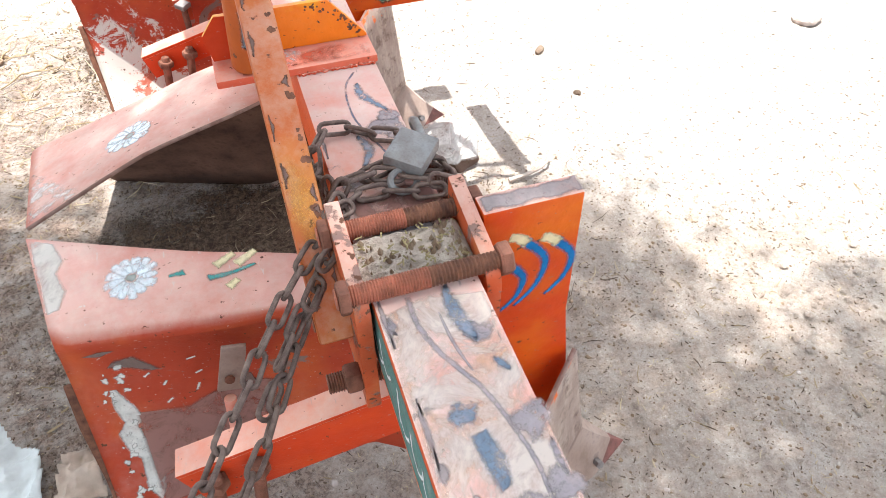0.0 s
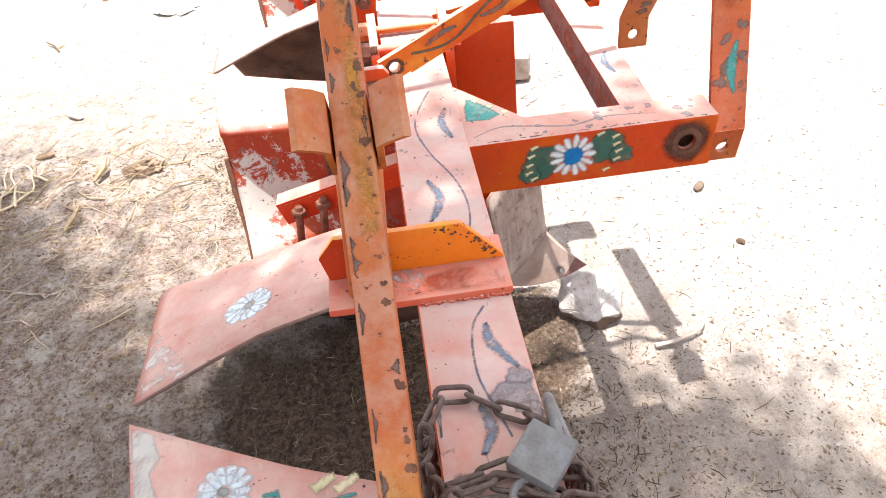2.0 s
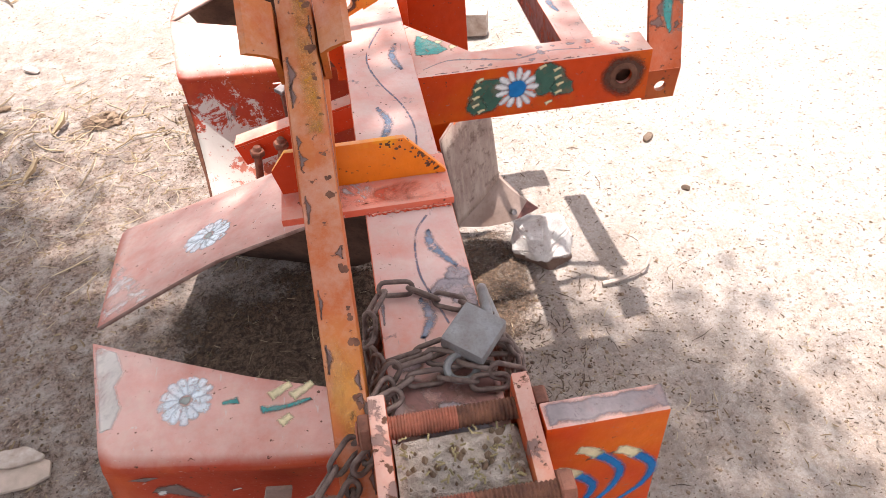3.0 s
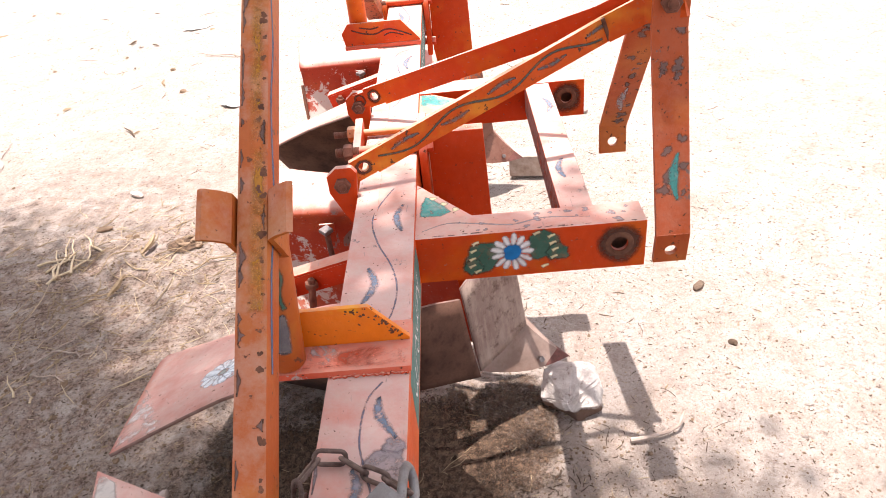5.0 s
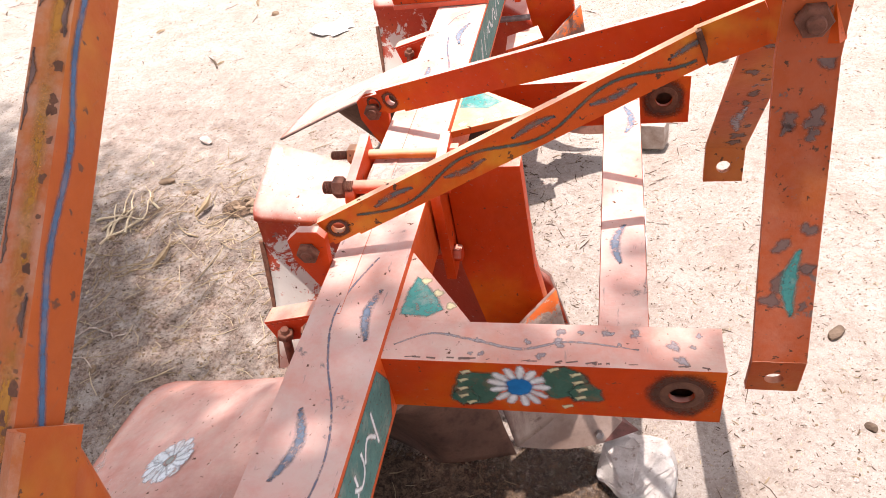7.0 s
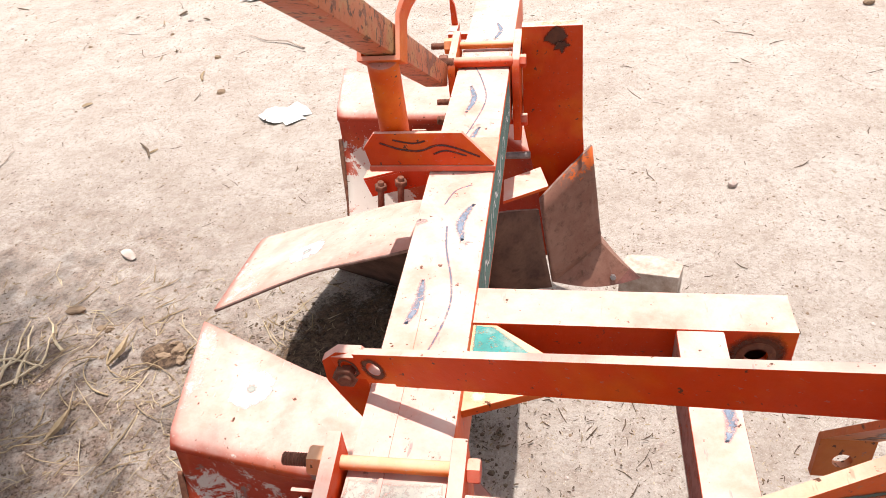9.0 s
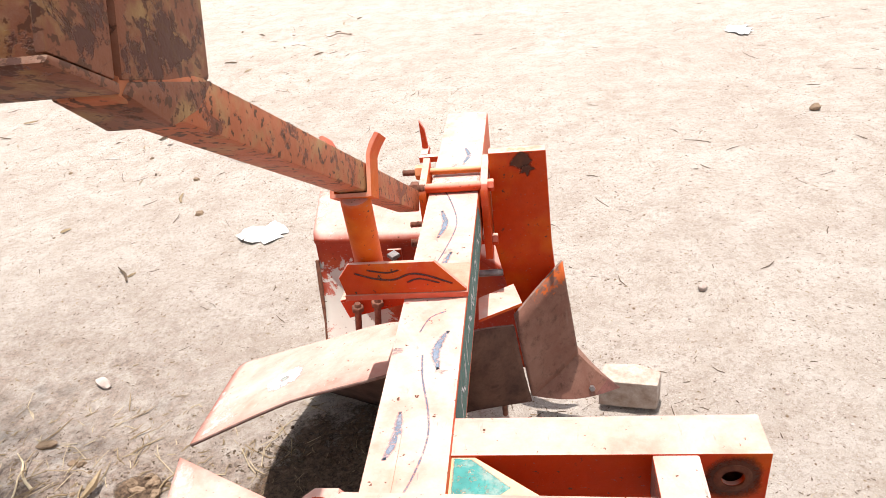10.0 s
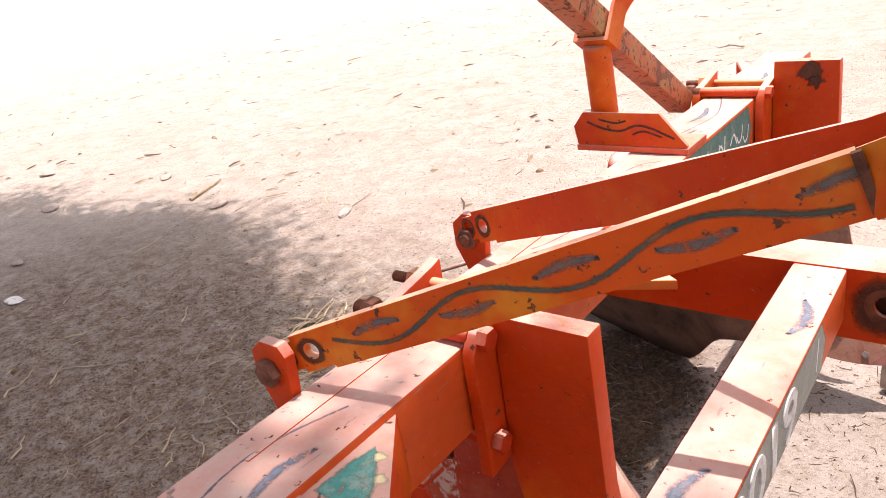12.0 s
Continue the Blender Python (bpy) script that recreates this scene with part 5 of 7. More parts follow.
# base plates, upright wave plates, posts, cradles and the two long bars
def post_set(y, yy, paint, motif):
    base = Shape().box(-0.192, 0.002, y, y + 0.085, BEAM_TOP + 0.001, BEAM_TOP + 0.011).part("base_plate", base_paint, plough, "welded base plate across the beam", 0.002)
    outline = [(-0.196, 0.700), (-0.178, 0.724), (-0.045, 0.724), (0.0, 0.672), (0.0, 0.6685), (-0.19, 0.6685)]
    up = Shape().prism([(x, yy, z) for x, z in outline], (0, 0.007, 0)).part("wave_plate", paint, plough, "upright plate with a painted wave" if motif else "yellow upright plate with black specks", 0.001)
    f = face_map((0, yy, 0), (1, 0, 0), (0, 0, 1))
    if not motif:
        g = random.Random(15)
        specks = []
        for _ in range(48):
            x = -0.075 + 0.066 * g.random() ** 0.7
            edge = 0.7225 if x < -0.045 else 0.7225 - (x + 0.045) * 1.15
            r0 = g.uniform(0.0006, 0.0017)
            specks.append([disc(x, edge - r0 - 0.014 * g.random() ** 2, r0, 8, 0.35, g)])
        patches("paint_chip", specks, f, rust_dark, up, 0.0004)
        patch("red_end", [[(-0.188, 0.67), (-0.15, 0.67), (-0.155, 0.722), (-0.177, 0.722), (-0.194, 0.70)]], f, red_orange, up, 0.0005)
        t = face_map((0, y, BEAM_TOP + 0.011), (1, 0, 0), (0, 1, 0))
        patch("worn_patch", [disc(-0.108, 0.03, 0.02, 24, 0.25, g)], t, tip_scuff, base, 0.0004)
        seam = [(-0.096 + 0.0024 * i, y + g.uniform(-0.0012, 0.0012), BEAM_TOP + 0.0015 + g.uniform(-0.001, 0.001)) for i in range(40)]
        v, f2 = tube(seam, 0.002, 8, False, [g.uniform(0.0009, 0.0028) for _ in seam])
        bead = Shape().add(v, f2)
        bead.part("weld_seam", red_orange, base, "rough red weld bead", 0)
        patch("red_wash", [[(-0.16, 0.004), (-0.08, 0.006), (-0.004, 0.004), (-0.003, 0.03), (-0.05, 0.04), (-0.085, 0.032), (-0.1, 0.012), (-0.16, 0.015)]], t, red_wash, base, 0.0003)
    if motif:
        patches("painted_wave", [stroke([(-0.17, 0.708), (-0.14, 0.697), (-0.11, 0.694), (-0.085, 0.703), (-0.06, 0.7), (-0.02, 0.683)], 0.0035), stroke([(-0.15, 0.713), (-0.12, 0.707), (-0.1, 0.711)], 0.003), stroke([(-0.09, 0.688), (-0.07, 0.694), (-0.04, 0.685)], 0.003)], f, wave_line, up, 0.0007)
    return base


post_set(1.312, 1.358, yellow_paint, False)
post_set(2.484, 2.486, orange, True)



def long_bar(low, top_end, post_foot, post_y_on_bar, side, h, deep, lip):
    low, APEX = Vector(low), Vector(top_end)
    d = (APEX - low)
    ax = d.normalized()
    right = Vector((1, 0, 0))
    right = (right - ax * right.dot(ax)).normalized()
    up = right.cross(ax) if right.cross(ax).z > 0 else ax.cross(right)
    m = Matrix(((right.x, ax.x, up.x, low.x), (right.y, ax.y, up.y, low.y), (right.z, ax.z, up.z, low.z), (0, 0, 0, 1)))
    ob = Shape().box(-h, h, 0, d.length - 0.01, -deep, h, m).part("long_bar", bar_paint if side < 0 else bar_c_paint, plough, "square-tube bar in worn orange-brown paint", 0.004)
    t = (post_y_on_bar - low.y) / d.y
    p = low.lerp(APEX, t)
    foot = Vector(post_foot)
    top = p - up * (deep + 0.006)
    post = Shape()
    post.rod(foot, top, 0.0225, 20)
    post_ob = post.part("post", bar_paint if side < 0 else orange, plough, "round pipe post", 0)
    if side < 0:
        axis = (top - foot).normalized()
        e1 = axis.cross(Vector((0, 1, 0))).normalized()
        e2 = axis.cross(e1)
        wrap = lambda a, b, lift: foot + axis * b + (e1 * math.cos(to_eye + a / 0.0226) + e2 * math.sin(to_eye + a / 0.0226)) * (0.0226 + lift)
        to_eye = math.atan2(e2.dot(Vector((0.3, -1, 0))), e1.dot(Vector((0.3, -1, 0))))
        g = random.Random(6)
        patch("painted_wave", stroke([(0.006, 0.09), (0.002, 0.11), (0.007, 0.13), (0.003, 0.15), (0.006, 0.17)], 0.006, 0.005), wrap, dark_green, post_ob, 0.0009)
        patches("worn_patch", [stroke([(a, 0.03 + 0.3 * abs(a)), (a + 0.001, 0.055), (a, 0.085 - 0.6 * abs(a))], 0.0075, 0.006) for a in (-0.012, -0.0095, -0.007, -0.0045, -0.002, 0.0005, 0.003)], wrap, grey_scuff, post_ob, 0.0014)
    cr = Shape()
    c = Matrix(((right.x, ax.x, up.x, p.x), (right.y, ax.y, up.y, p.y), (right.z, ax.z, up.z, p.z), (0, 0, 0, 1)))
    flare = 0.024 if side < 0 else 0.014
    w, g, e, k = 0.027 if side < 0 else 0.022, h + 0.002, deep + 0.002, 0.006
    half = [(0, -e), (g, -e), (g, h + lip * 0.27), (g + flare * 0.4, h + lip * 0.67), (g + flare, h + lip)]
    outer = [(g + flare + k, h + lip - 0.002), (g + flare * 0.4 + k, h + lip * 0.67 - 0.002), (g + k, h + lip * 0.27), (g + k, -e - k), (0, -e - k)]
    loop = half[1:] + outer[:-1] + [(-x, z) for x, z in reversed(outer[:-1])] + [(-x, z) for x, z in reversed(half[1:])]
    cr.prism([(x, -w, z) for x, z in loop], (0, 2 * w, 0), c)
    cr.part("cradle", bar_paint if side < 0 else orange, plough, "bent flat-bar cradle round the bar", 0.0)
    g = random.Random(31 if side < 0 else 32)
    nibbles = []
    u = 0.02
    while u < d.length - 0.06:
        u += g.uniform(0.01, 0.05)
        ln, dp = g.uniform(0.008, 0.036), g.uniform(0.003, 0.014 if g.random() < 0.3 else 0.007)
        way = -1 if g.random() < 0.5 else 1
        e0 = way * (h - 0.0035)
        n = 7
        nibbles.append([[(e0, u), (e0, u + ln)] + [(e0 - way * dp * math.sin(math.pi * (k + 0.6) / n) * g.uniform(0.6, 1.2), u + ln * (1 - (k + 0.6) / n)) for k in range(n - 1)]])
    patches("paint_chip", nibbles, lambda a, b, lift: m @ Vector((a, b, h + lift)), chip_soft, ob, 0.0006)
    flakes = []
    u = 0.1
    while u < d.length - 0.06:
        u += g.uniform(0.004, 0.03 if 0.35 < u < 0.8 else 0.06)
        r0 = g.uniform(0.0012, 0.0036)
        flakes.append([disc(h - 0.0045 - 0.007 * g.random() ** 2, u, r0, 14, 0.55, g)])
    patches("rust_fleck", flakes, lambda a, b, lift: m @ Vector((a, b, h + lift)), rust_dark, ob, 0.0003)
    if side < 0:
        patches("painted_streak", [stroke([(0.004, 0.36), (0.006, 0.5), (0.003, 0.62), (0.005, 0.8), (0.002, 0.95)], 0.015, 0.012)], lambda a, b, lift: m @ Vector((a, b, h + lift)), ochre_film, ob, 0.0001)
        patch("yellow_blotch", [disc(-0.001, 0.135, 0.0135, 20, 0.12, g)], lambda a, b, lift: m @ Vector((a, 0.135 + (b - 0.135) * 3.0, h + lift)), yellow_film, ob, 0.0002)
        f = lambda u, v, lift: m @ Vector((h + lift, u, v))
        patch("painted_wave", stroke([(0.3, 0.0), (0.4, 0.004), (0.47, -0.006), (0.54, 0.003), (0.6, 0.008), (0.67, 0.002), (0.74, 0.01), (0.82, 0.004)], 0.0065, 0.005), f, bar_blue, ob, 0.0008)
    return ob


long_bar((-0.134, 0.965, 0.592), (-0.138, 1.93, 1.3256), (-0.148, 1.332, 0.668), 1.329, -1, 0.0165, 0.027, 0.026)
long_bar((-0.14, 2.83, 0.648), (-0.163, 2.0, 1.182), (-0.155, 2.53, 0.668), 2.51, 1, 0.0225, 0.019, 0.042)


def yz_prism(outline, x0, x1, name, label, bevel=0.002):
    Shape().prism([(x0, y, z) for y, z in outline], (x1 - x0, 0, 0)).part(name, apex_paint, plough, label, bevel)


yz_prism([(2.004, 1.169), (2.123, 1.13), (2.278, 1.5), (2.16, 1.5)], -0.262, -0.138, "apex_post", "rusty upright tube where the bars meet", 0.004)
yz_prism([(1.947, 1.204), (2.0, 1.171), (2.153, 1.5), (2.08, 1.5)], -0.147, -0.14, "socket_wall", "rusty socket side plate")
yz_prism([(1.947, 1.204), (2.0, 1.171), (2.153, 1.5), (2.08, 1.5)], -0.266, -0.259, "socket_wall", "rusty socket side plate")
yz_prism([(1.941, 1.2), (1.999, 1.162), (2.002, 1.169), (1.947, 1.203)], -0.268, -0.139, "socket_floor", "rusty socket floor plate")
yz_prism([(2.001, 1.161), (2.012, 1.166), (2.126, 1.129), (2.089, 1.118), (2.046, 1.122)], -0.19, -0.137, "joint_gusset", "rusty gusset under the joint", 0.003)


# ---------- chain and padlock ----------
def link_path(length, width, sides=14):
    r = width / 2
    straight = length - width
    pts = []
    for k in range(sides):
        a = -math.pi / 2 + math.pi * k / (sides - 1)
        pts.append((straight / 2 + r * math.cos(a), r * math.sin(a), 0))
    for k in range(sides):
        a = math.pi / 2 + math.pi * k / (sides - 1)
        pts.append((-straight / 2 + r * math.cos(a), r * math.sin(a), 0))
    return pts


LINK_L, LINK_W, LINK_R = 0.039, 0.0185, 0.0026
lv, lf = tube(link_path(LINK_L - 2 * LINK_R, LINK_W - 2 * LINK_R, 7), LINK_R, 7, True)
link_me = bpy.data.meshes.new("chain_link")
link_me.from_pydata([tuple(v) for v in lv], [], lf)
link_me.materials.append(chain_metal)
link_me.shade_smooth()


def chain(name, runs, label):
    """Runs of points; links laid nose to tail along each, turned a quarter from one to the next."""
    root = new(name)
    tagged(root, label, "chain")
    pitch = LINK_L - 4 * LINK_R
    r = random.Random(3)
    for run in runs:
        pts = [Vector(p) for p in run]
        fine = []
        for i in range(len(pts) - 1):
            a, b, c, d = pts[max(i - 1, 0)], pts[i], pts[i + 1], pts[min(i + 2, len(pts) - 1)]
            for k in range(12):
                t = k / 12
                fine.append(0.5 * ((2 * b) + (c - a) * t + (2 * a - 5 * b + 4 * c - d) * t * t + (3 * b - a - 3 * c + d) * t ** 3))
        fine.append(pts[-1])
        at, need, count = 0.0, pitch / 2, 0
        for p, q in zip(fine, fine[1:]):
            seg = (q - p).length
            while at + seg >= need:
                c = p.lerp(q, (need - at) / seg)
                d = (q - p).normalized()
                ref = Vector((0, 0, 1)) if abs(d.z) < 0.8 else Vector((1, 0, 0))
                y = ref.cross(d).normalized()
                m = Matrix.Identity(4)
                z = d.cross(y)
                for col, v in enumerate((d, y, z, c)):
                    for row in range(3):
                        m[row][col] = v[row]
                turn = (math.pi / 4 if count % 2 else -math.pi / 4) + r.uniform(-0.25, 0.25)
                ob = new("link", link_me)
                ob.parent = root
                ob.matrix_basis = m @ Matrix.Rotation(turn, 4, "X")
                count += 1
                need += pitch
            at += seg
    return root


T = BEAM_TOP + 0.007
chain("lock_chain", [
    [(-0.112, 1.13, 0.56), (-0.112, 1.135, 0.61), (-0.109, 1.15, T - 0.002), (-0.1, 1.172, T + 0.003), (-0.086, 1.186, T + 0.003), (-0.066, 1.183, T + 0.002), (-0.043, 1.167, T + 0.002), (-0.021, 1.153, T + 0.004), (-0.002, 1.138, T + 0.006), (0.009, 1.12, 0.65), (0.012, 1.11, 0.6)],
    [(-0.109, 1.108, 0.6), (-0.111, 1.118, 0.64), (-0.112, 1.14, 0.65), (-0.108, 1.155, 0.635), (-0.107, 1.15, 0.59)],
    [(-0.112, 1.13, 0.56), (-0.09, 1.12, 0.545), (-0.02, 1.1, 0.545), (0.012, 1.1, 0.6)],
    [(-0.11, 1.085, 0.62), (-0.108, 1.095, T), (-0.086, 1.1, T + 0.004), (-0.065, 1.103, T + 0.002), (-0.04, 1.106, T + 0.004), (-0.018, 1.1, T + 0.002), (0.002, 1.095, T + 0.004), (0.012, 1.1, 0.645), (0.012, 1.1, 0.6)],
    [(-0.11, 1.07, 0.63), (-0.1, 1.078, T + 0.006), (-0.08, 1.088, T + 0.012), (-0.058, 1.09, T + 0.011), (-0.035, 1.083, T + 0.01), (-0.012, 1.074, T + 0.008), (0.006, 1.066, T + 0.004), (0.018, 1.075, 0.655), (0.02, 1.1, 0.65), (0.013, 1.118, 0.645)],
    [(-0.106, 1.062, T), (-0.085, 1.072, T + 0.003), (-0.06, 1.075, T + 0.002), (-0.036, 1.068, T + 0.002), (-0.012, 1.06, T + 0.003), (0.01, 1.064, T - 0.002)],
    [(0.014, 1.112, 0.66), (0.017, 1.09, 0.664), (0.012, 1.07, 0.655), (0.01, 1.052, 0.63)],
    [(-0.098, 1.072, 0.672), (-0.106, 1.062, 0.671), (-0.122, 1.041, 0.664), (-0.143, 1.019, 0.656), (-0.164, 0.996, 0.649), (-0.182, 0.971, 0.642), (-0.2, 0.947, 0.635), (-0.217, 0.918, 0.628), (-0.234, 0.895, 0.621), (-0.25, 0.87, 0.615), (-0.266, 0.846, 0.608), (-0.29, 0.81, 0.6), (-0.33, 0.745, 0.585)],
    [(-0.098, 1.06, 0.668), (-0.108, 1.046, 0.662), (-0.124, 1.015, 0.652), (-0.133, 1.006, 0.642), (-0.151, 0.983, 0.631), (-0.167, 0.963, 0.621), (-0.183, 0.937, 0.611), (-0.199, 0.91, 0.601), (-0.211, 0.889, 0.591), (-0.228, 0.867, 0.58), (-0.242, 0.85, 0.57), (-0.262, 0.82, 0.56), (-0.3, 0.76, 0.54)],
    [(-0.092, 1.058, 0.672), (-0.118, 1.044, 0.676)], [(-0.112, 1.02, 0.662), (-0.14, 0.998, 0.656)], [(-0.138, 0.998, 0.645), (-0.16, 0.965, 0.637)], [(-0.158, 0.978, 0.636), (-0.183, 0.946, 0.622)], [(-0.196, 0.925, 0.606), (-0.216, 0.9, 0.592)],
], "rusty iron chain wound round the plough beam")

padlock = new("padlock")
tagged(padlock, "worn steel padlock hanging on the rusty chain", "padlock")
pm = Matrix.Translation((-0.0175, 1.101, T + 0.021)) @ Matrix.Rotation(radians(-41), 4, "Z") @ Matrix.Rotation(radians(5), 4, "X") @ Matrix.Rotation(radians(4), 4, "Y")
Shape().box(-0.0215, 0.0215, -0.0232, 0.0232, -0.008, 0.008, pm).part("lock_body", lock_metal, padlock, "scuffed grey lock body", 0.003)
sv, sf = tube([Vector(p) for p in [(-0.001, 1.116, T + 0.02), (0.0, 1.132, T + 0.022), (0.001, 1.15, T + 0.02), (0.002, 1.162, T + 0.012), (0.004, 1.165, T + 0.003), (0.007, 1.157, T - 0.004), (0.009, 1.14, T - 0.004), (0.008, 1.122, T + 0.006), (0.006, 1.108, T + 0.016)]], 0.005, 10)
link_mesh("shackle", sv, sf, lock_metal, padlock, "dull steel shackle")
ring_v, ring_f = tube([(-0.033 + 0.0135 * math.cos(a), 1.077 + 0.01 * math.sin(a), T + 0.007 + 0.006 * math.sin(a)) for a in [2 * math.pi * k / 24 for k in range(24)]], 0.0036, 8, True)
ring_ob = link_mesh("steel_ring", ring_v, ring_f, lock_metal, None)
tagged(ring_ob, "dull worn steel ring among chain links", "ring")

# dust and chaff caught between the near clamp plates
chaff = Shape()
r = random.Random(9)
n = 14
vs = [(-0.102 + 0.105 * i / n, BODY["a"] - 0.03 + 0.056 * j / n, BEAM_TOP + 0.002 + 0.009 * max(0, noise.noise((i * 0.5, j * 0.5, 3.3)) + 0.35) * (1 if 0 < i < n and 0 < j < n else 0)) for j in range(n + 1) for i in range(n + 1)]
fs = [(j * (n + 1) + i, j * (n + 1) + i + 1, (j + 1) * (n + 1) + i + 1, (j + 1) * (n + 1) + i) for j in range(n) for i in range(n)]
chaff.add(vs, fs)
chaff_ob = link_mesh("chaff", chaff.v, chaff.f, debris_mat)
tagged(chaff_ob, "dust and dry chaff lying between clamp plates", "chaff", kind="stuff")
clods = Shape()
for _ in range(60):
    c, q = Vector((r.uniform(-0.095, -0.004), r.uniform(BODY["a"] - 0.024, BODY["a"] + 0.022), BEAM_TOP + 0.004)), r.uniform(0.0015, 0.0055) * r.uniform(0.5, 1.0)
    ring = [c + Vector((q * math.cos(k * 1.257) * r.uniform(0.7, 1.3), q * math.sin(k * 1.257) * r.uniform(0.7, 1.3), 0)) for k in range(5)]
    clods.add(ring + [c + Vector((0, 0, 0.004 + q))], [(k, (k + 1) % 5, 5) for k in range(5)])
clods_ob = clods.part("soil_crumbs", clod_mat, None, bevel=0, smooth=False)
tagged(clods_ob, "dry soil crumbs lying between clamp plates", "soil crumbs", kind="stuff")
blades = Shape()
for _ in range(70):
    c = Vector((r.uniform(-0.1, 0.0), r.uniform(BODY["a"] - 0.028, BODY["a"] + 0.026), BEAM_TOP + 0.009))
    a = r.uniform(0, math.pi)
    ln = r.uniform(0.002, 0.008)
    d = Vector((math.cos(a), math.sin(a), r.uniform(-0.2, 0.3))) * ln / 2
    w = Vector((-math.sin(a), math.cos(a), 0)) * 0.0009
    blades.add([c - d - w, c - d + w, c + d + w, c + d - w, c + Vector((0, 0, 0.0012))], [(0, 1, 2, 3), (0, 1, 4), (1, 2, 4), (2, 3, 4), (3, 0, 4)])
blades_ob = blades.part("chaff_straws", chaff_mat, None, bevel=0, smooth=False)
tagged(blades_ob, "short straw pieces on the beam", "straw", kind="stuff")


# ---------- things on the ground ----------
def stone(name, c, size, seed, material, label, cat, sub=3, rough=0.35, flat=1.0):
    bm = bmesh.new()
    bmesh.ops.create_icosphere(bm, subdivisions=sub, radius=1.0)
    off = Vector((seed * 3.1, seed * 1.7, seed * 0.9))
    for v in bm.verts:
        p = v.co.copy()
        k = 1 + rough * noise.noise(p * 1.1 + off) + rough * 0.4 * noise.noise(p * 3.0 + off)
        cell = noise.cell_vector(p * 1.2 + off)
        v.co = Vector((p.x * k * size[0], p.y * k * size[1], max(p.z, -0.72) * k * size[2]))
    me = bpy.data.meshes.new(name)
    bm.to_mesh(me)
    bm.free()
    me.materials.append(material)
    me.shade_smooth()
    me.set_sharp_from_angle(angle=radians(14))
    ob = new(name, me)
    ob.location = c
    ob.rotation_euler = (0, 0, seed * 1.3)
    if label:
        tagged(ob, label, cat)
    return ob


def broken_rock(corners):
    """A quarried lump with flat broken faces and chipped edges."""
    bm = bmesh.new()
    for p in corners:
        bm.verts.new(p)
    hull = bmesh.ops.convex_hull(bm, input=bm.verts)
    bmesh.ops.delete(bm, geom=list({v for v in hull["geom_interior"] + hull["geom_unused"] if isinstance(v, bmesh.types.BMVert)}), context="VERTS")
    bmesh.ops.dissolve_limit(bm, angle_limit=0.35, verts=bm.verts, edges=bm.edges)
    bmesh.ops.triangulate(bm, faces=bm.faces)
    bmesh.ops.bevel(bm, geom=bm.edges, offset=0.004, segments=1, affect="EDGES", clamp_overlap=True)
    bmesh.ops.triangulate(bm, faces=bm.faces)
    bmesh.ops.subdivide_edges(bm, edges=bm.edges, cuts=2, use_grid_fill=True)
    for v in bm.verts:
        v.co += v.normal * (0.009 * noise.noise(v.co * 38) + 0.004 * noise.noise(v.co * 120))
    me = bpy.data.meshes.new("rock")
    bm.to_mesh(me)
    bm.free()
    me.materials.append(rock_mat)
    me.shade_smooth()
    me.set_sharp_from_angle(angle=radians(24))
    ob = new("rock", me)
    tagged(ob, "broken pale rock propping up the share", "rock")


broken_rock([(0.226, 1.852, -0.01), (0.296, 1.797, -0.01), (0.345, 1.82, -0.01), (0.358, 1.9, -0.01), (0.29, 1.94, -0.01), (0.228, 1.91, -0.01), (0.213, 1.838, 0.03), (0.276, 1.79, 0.035), (0.34, 1.808, 0.025), (0.357, 1.86, 0.045),
             (0.221, 1.847, 0.05), (0.268, 1.8, 0.052), (0.326, 1.811, 0.046), (0.35, 1.845, 0.074), (0.338, 1.905, 0.068), (0.26, 1.922, 0.062), (0.221, 1.88, 0.08), (0.29, 1.862, 0.098), (0.32, 1.864, 0.092), (0.252, 1.868, 0.088)])
wood = Shape().prism([(0.24, 2.925, 0.005), (0.378, 2.905, 0.003), (0.395, 2.955, 0.004), (0.34, 2.985, 0.005), (0.26, 2.99, 0.005)], (0, 0, 0.08)).part("wood_block", wood_mat, None, "", 0.006)
tagged(wood, "weathered wood block under the far share", "wood block")


stone("stone", (1.555, 2.13, 0.012), (0.05, 0.035, 0.02), 2.2, stone_mat, "rough tan stone lying on bare soil", "stone", 2, 0.3)
stone("stone", (0.69, 2.225, 0.008), (0.024, 0.012, 0.009), 3.1, dark_clod, "flat brown stone chip on soil", "stone", 2, 0.3)
stone("stone", (0.705, 2.0, 0.004), (0.012, 0.009, 0.008), 4.4, dark_clod, "small dark stone on soil", "stone", 2, 0.3)
stone("stone", (1.37, 4.79, 0.006), (0.026, 0.02, 0.016), 5.2, clod_mat, "dark stone lying on far soil", "stone", 2, 0.3)
stone("stone", (-0.62, 1.66, 0.006), (0.024, 0.012, 0.01), 6.1, stone_mat, "small pale stone on shaded soil", "stone", 2, 0.3)
for k, (x, y) in enumerate(((-0.86, 2.66), (-0.83, 2.685), (-0.885, 2.68), (-0.81, 2.65), (-0.85, 2.7))):
    stone("soil_clod", (x, y, 0.006), (0.018 - 0.002 * k, 0.012, 0.011), 7.3 + k, clod_mat, "dark crumbly soil clod with roots", "soil clod", 3, 0.6)["group"] = "clods in the straw heap"


def curved_twig(name, pts, r, material, label, cat, group=""):
    v, f = tube(pts, r, 7, False, [r * (1 - 0.6 * i / (len(pts) - 1)) for i in range(len(pts))])
    ob = link_mesh(name, v, f, material)
    tagged(ob, label, cat, group)
    return ob


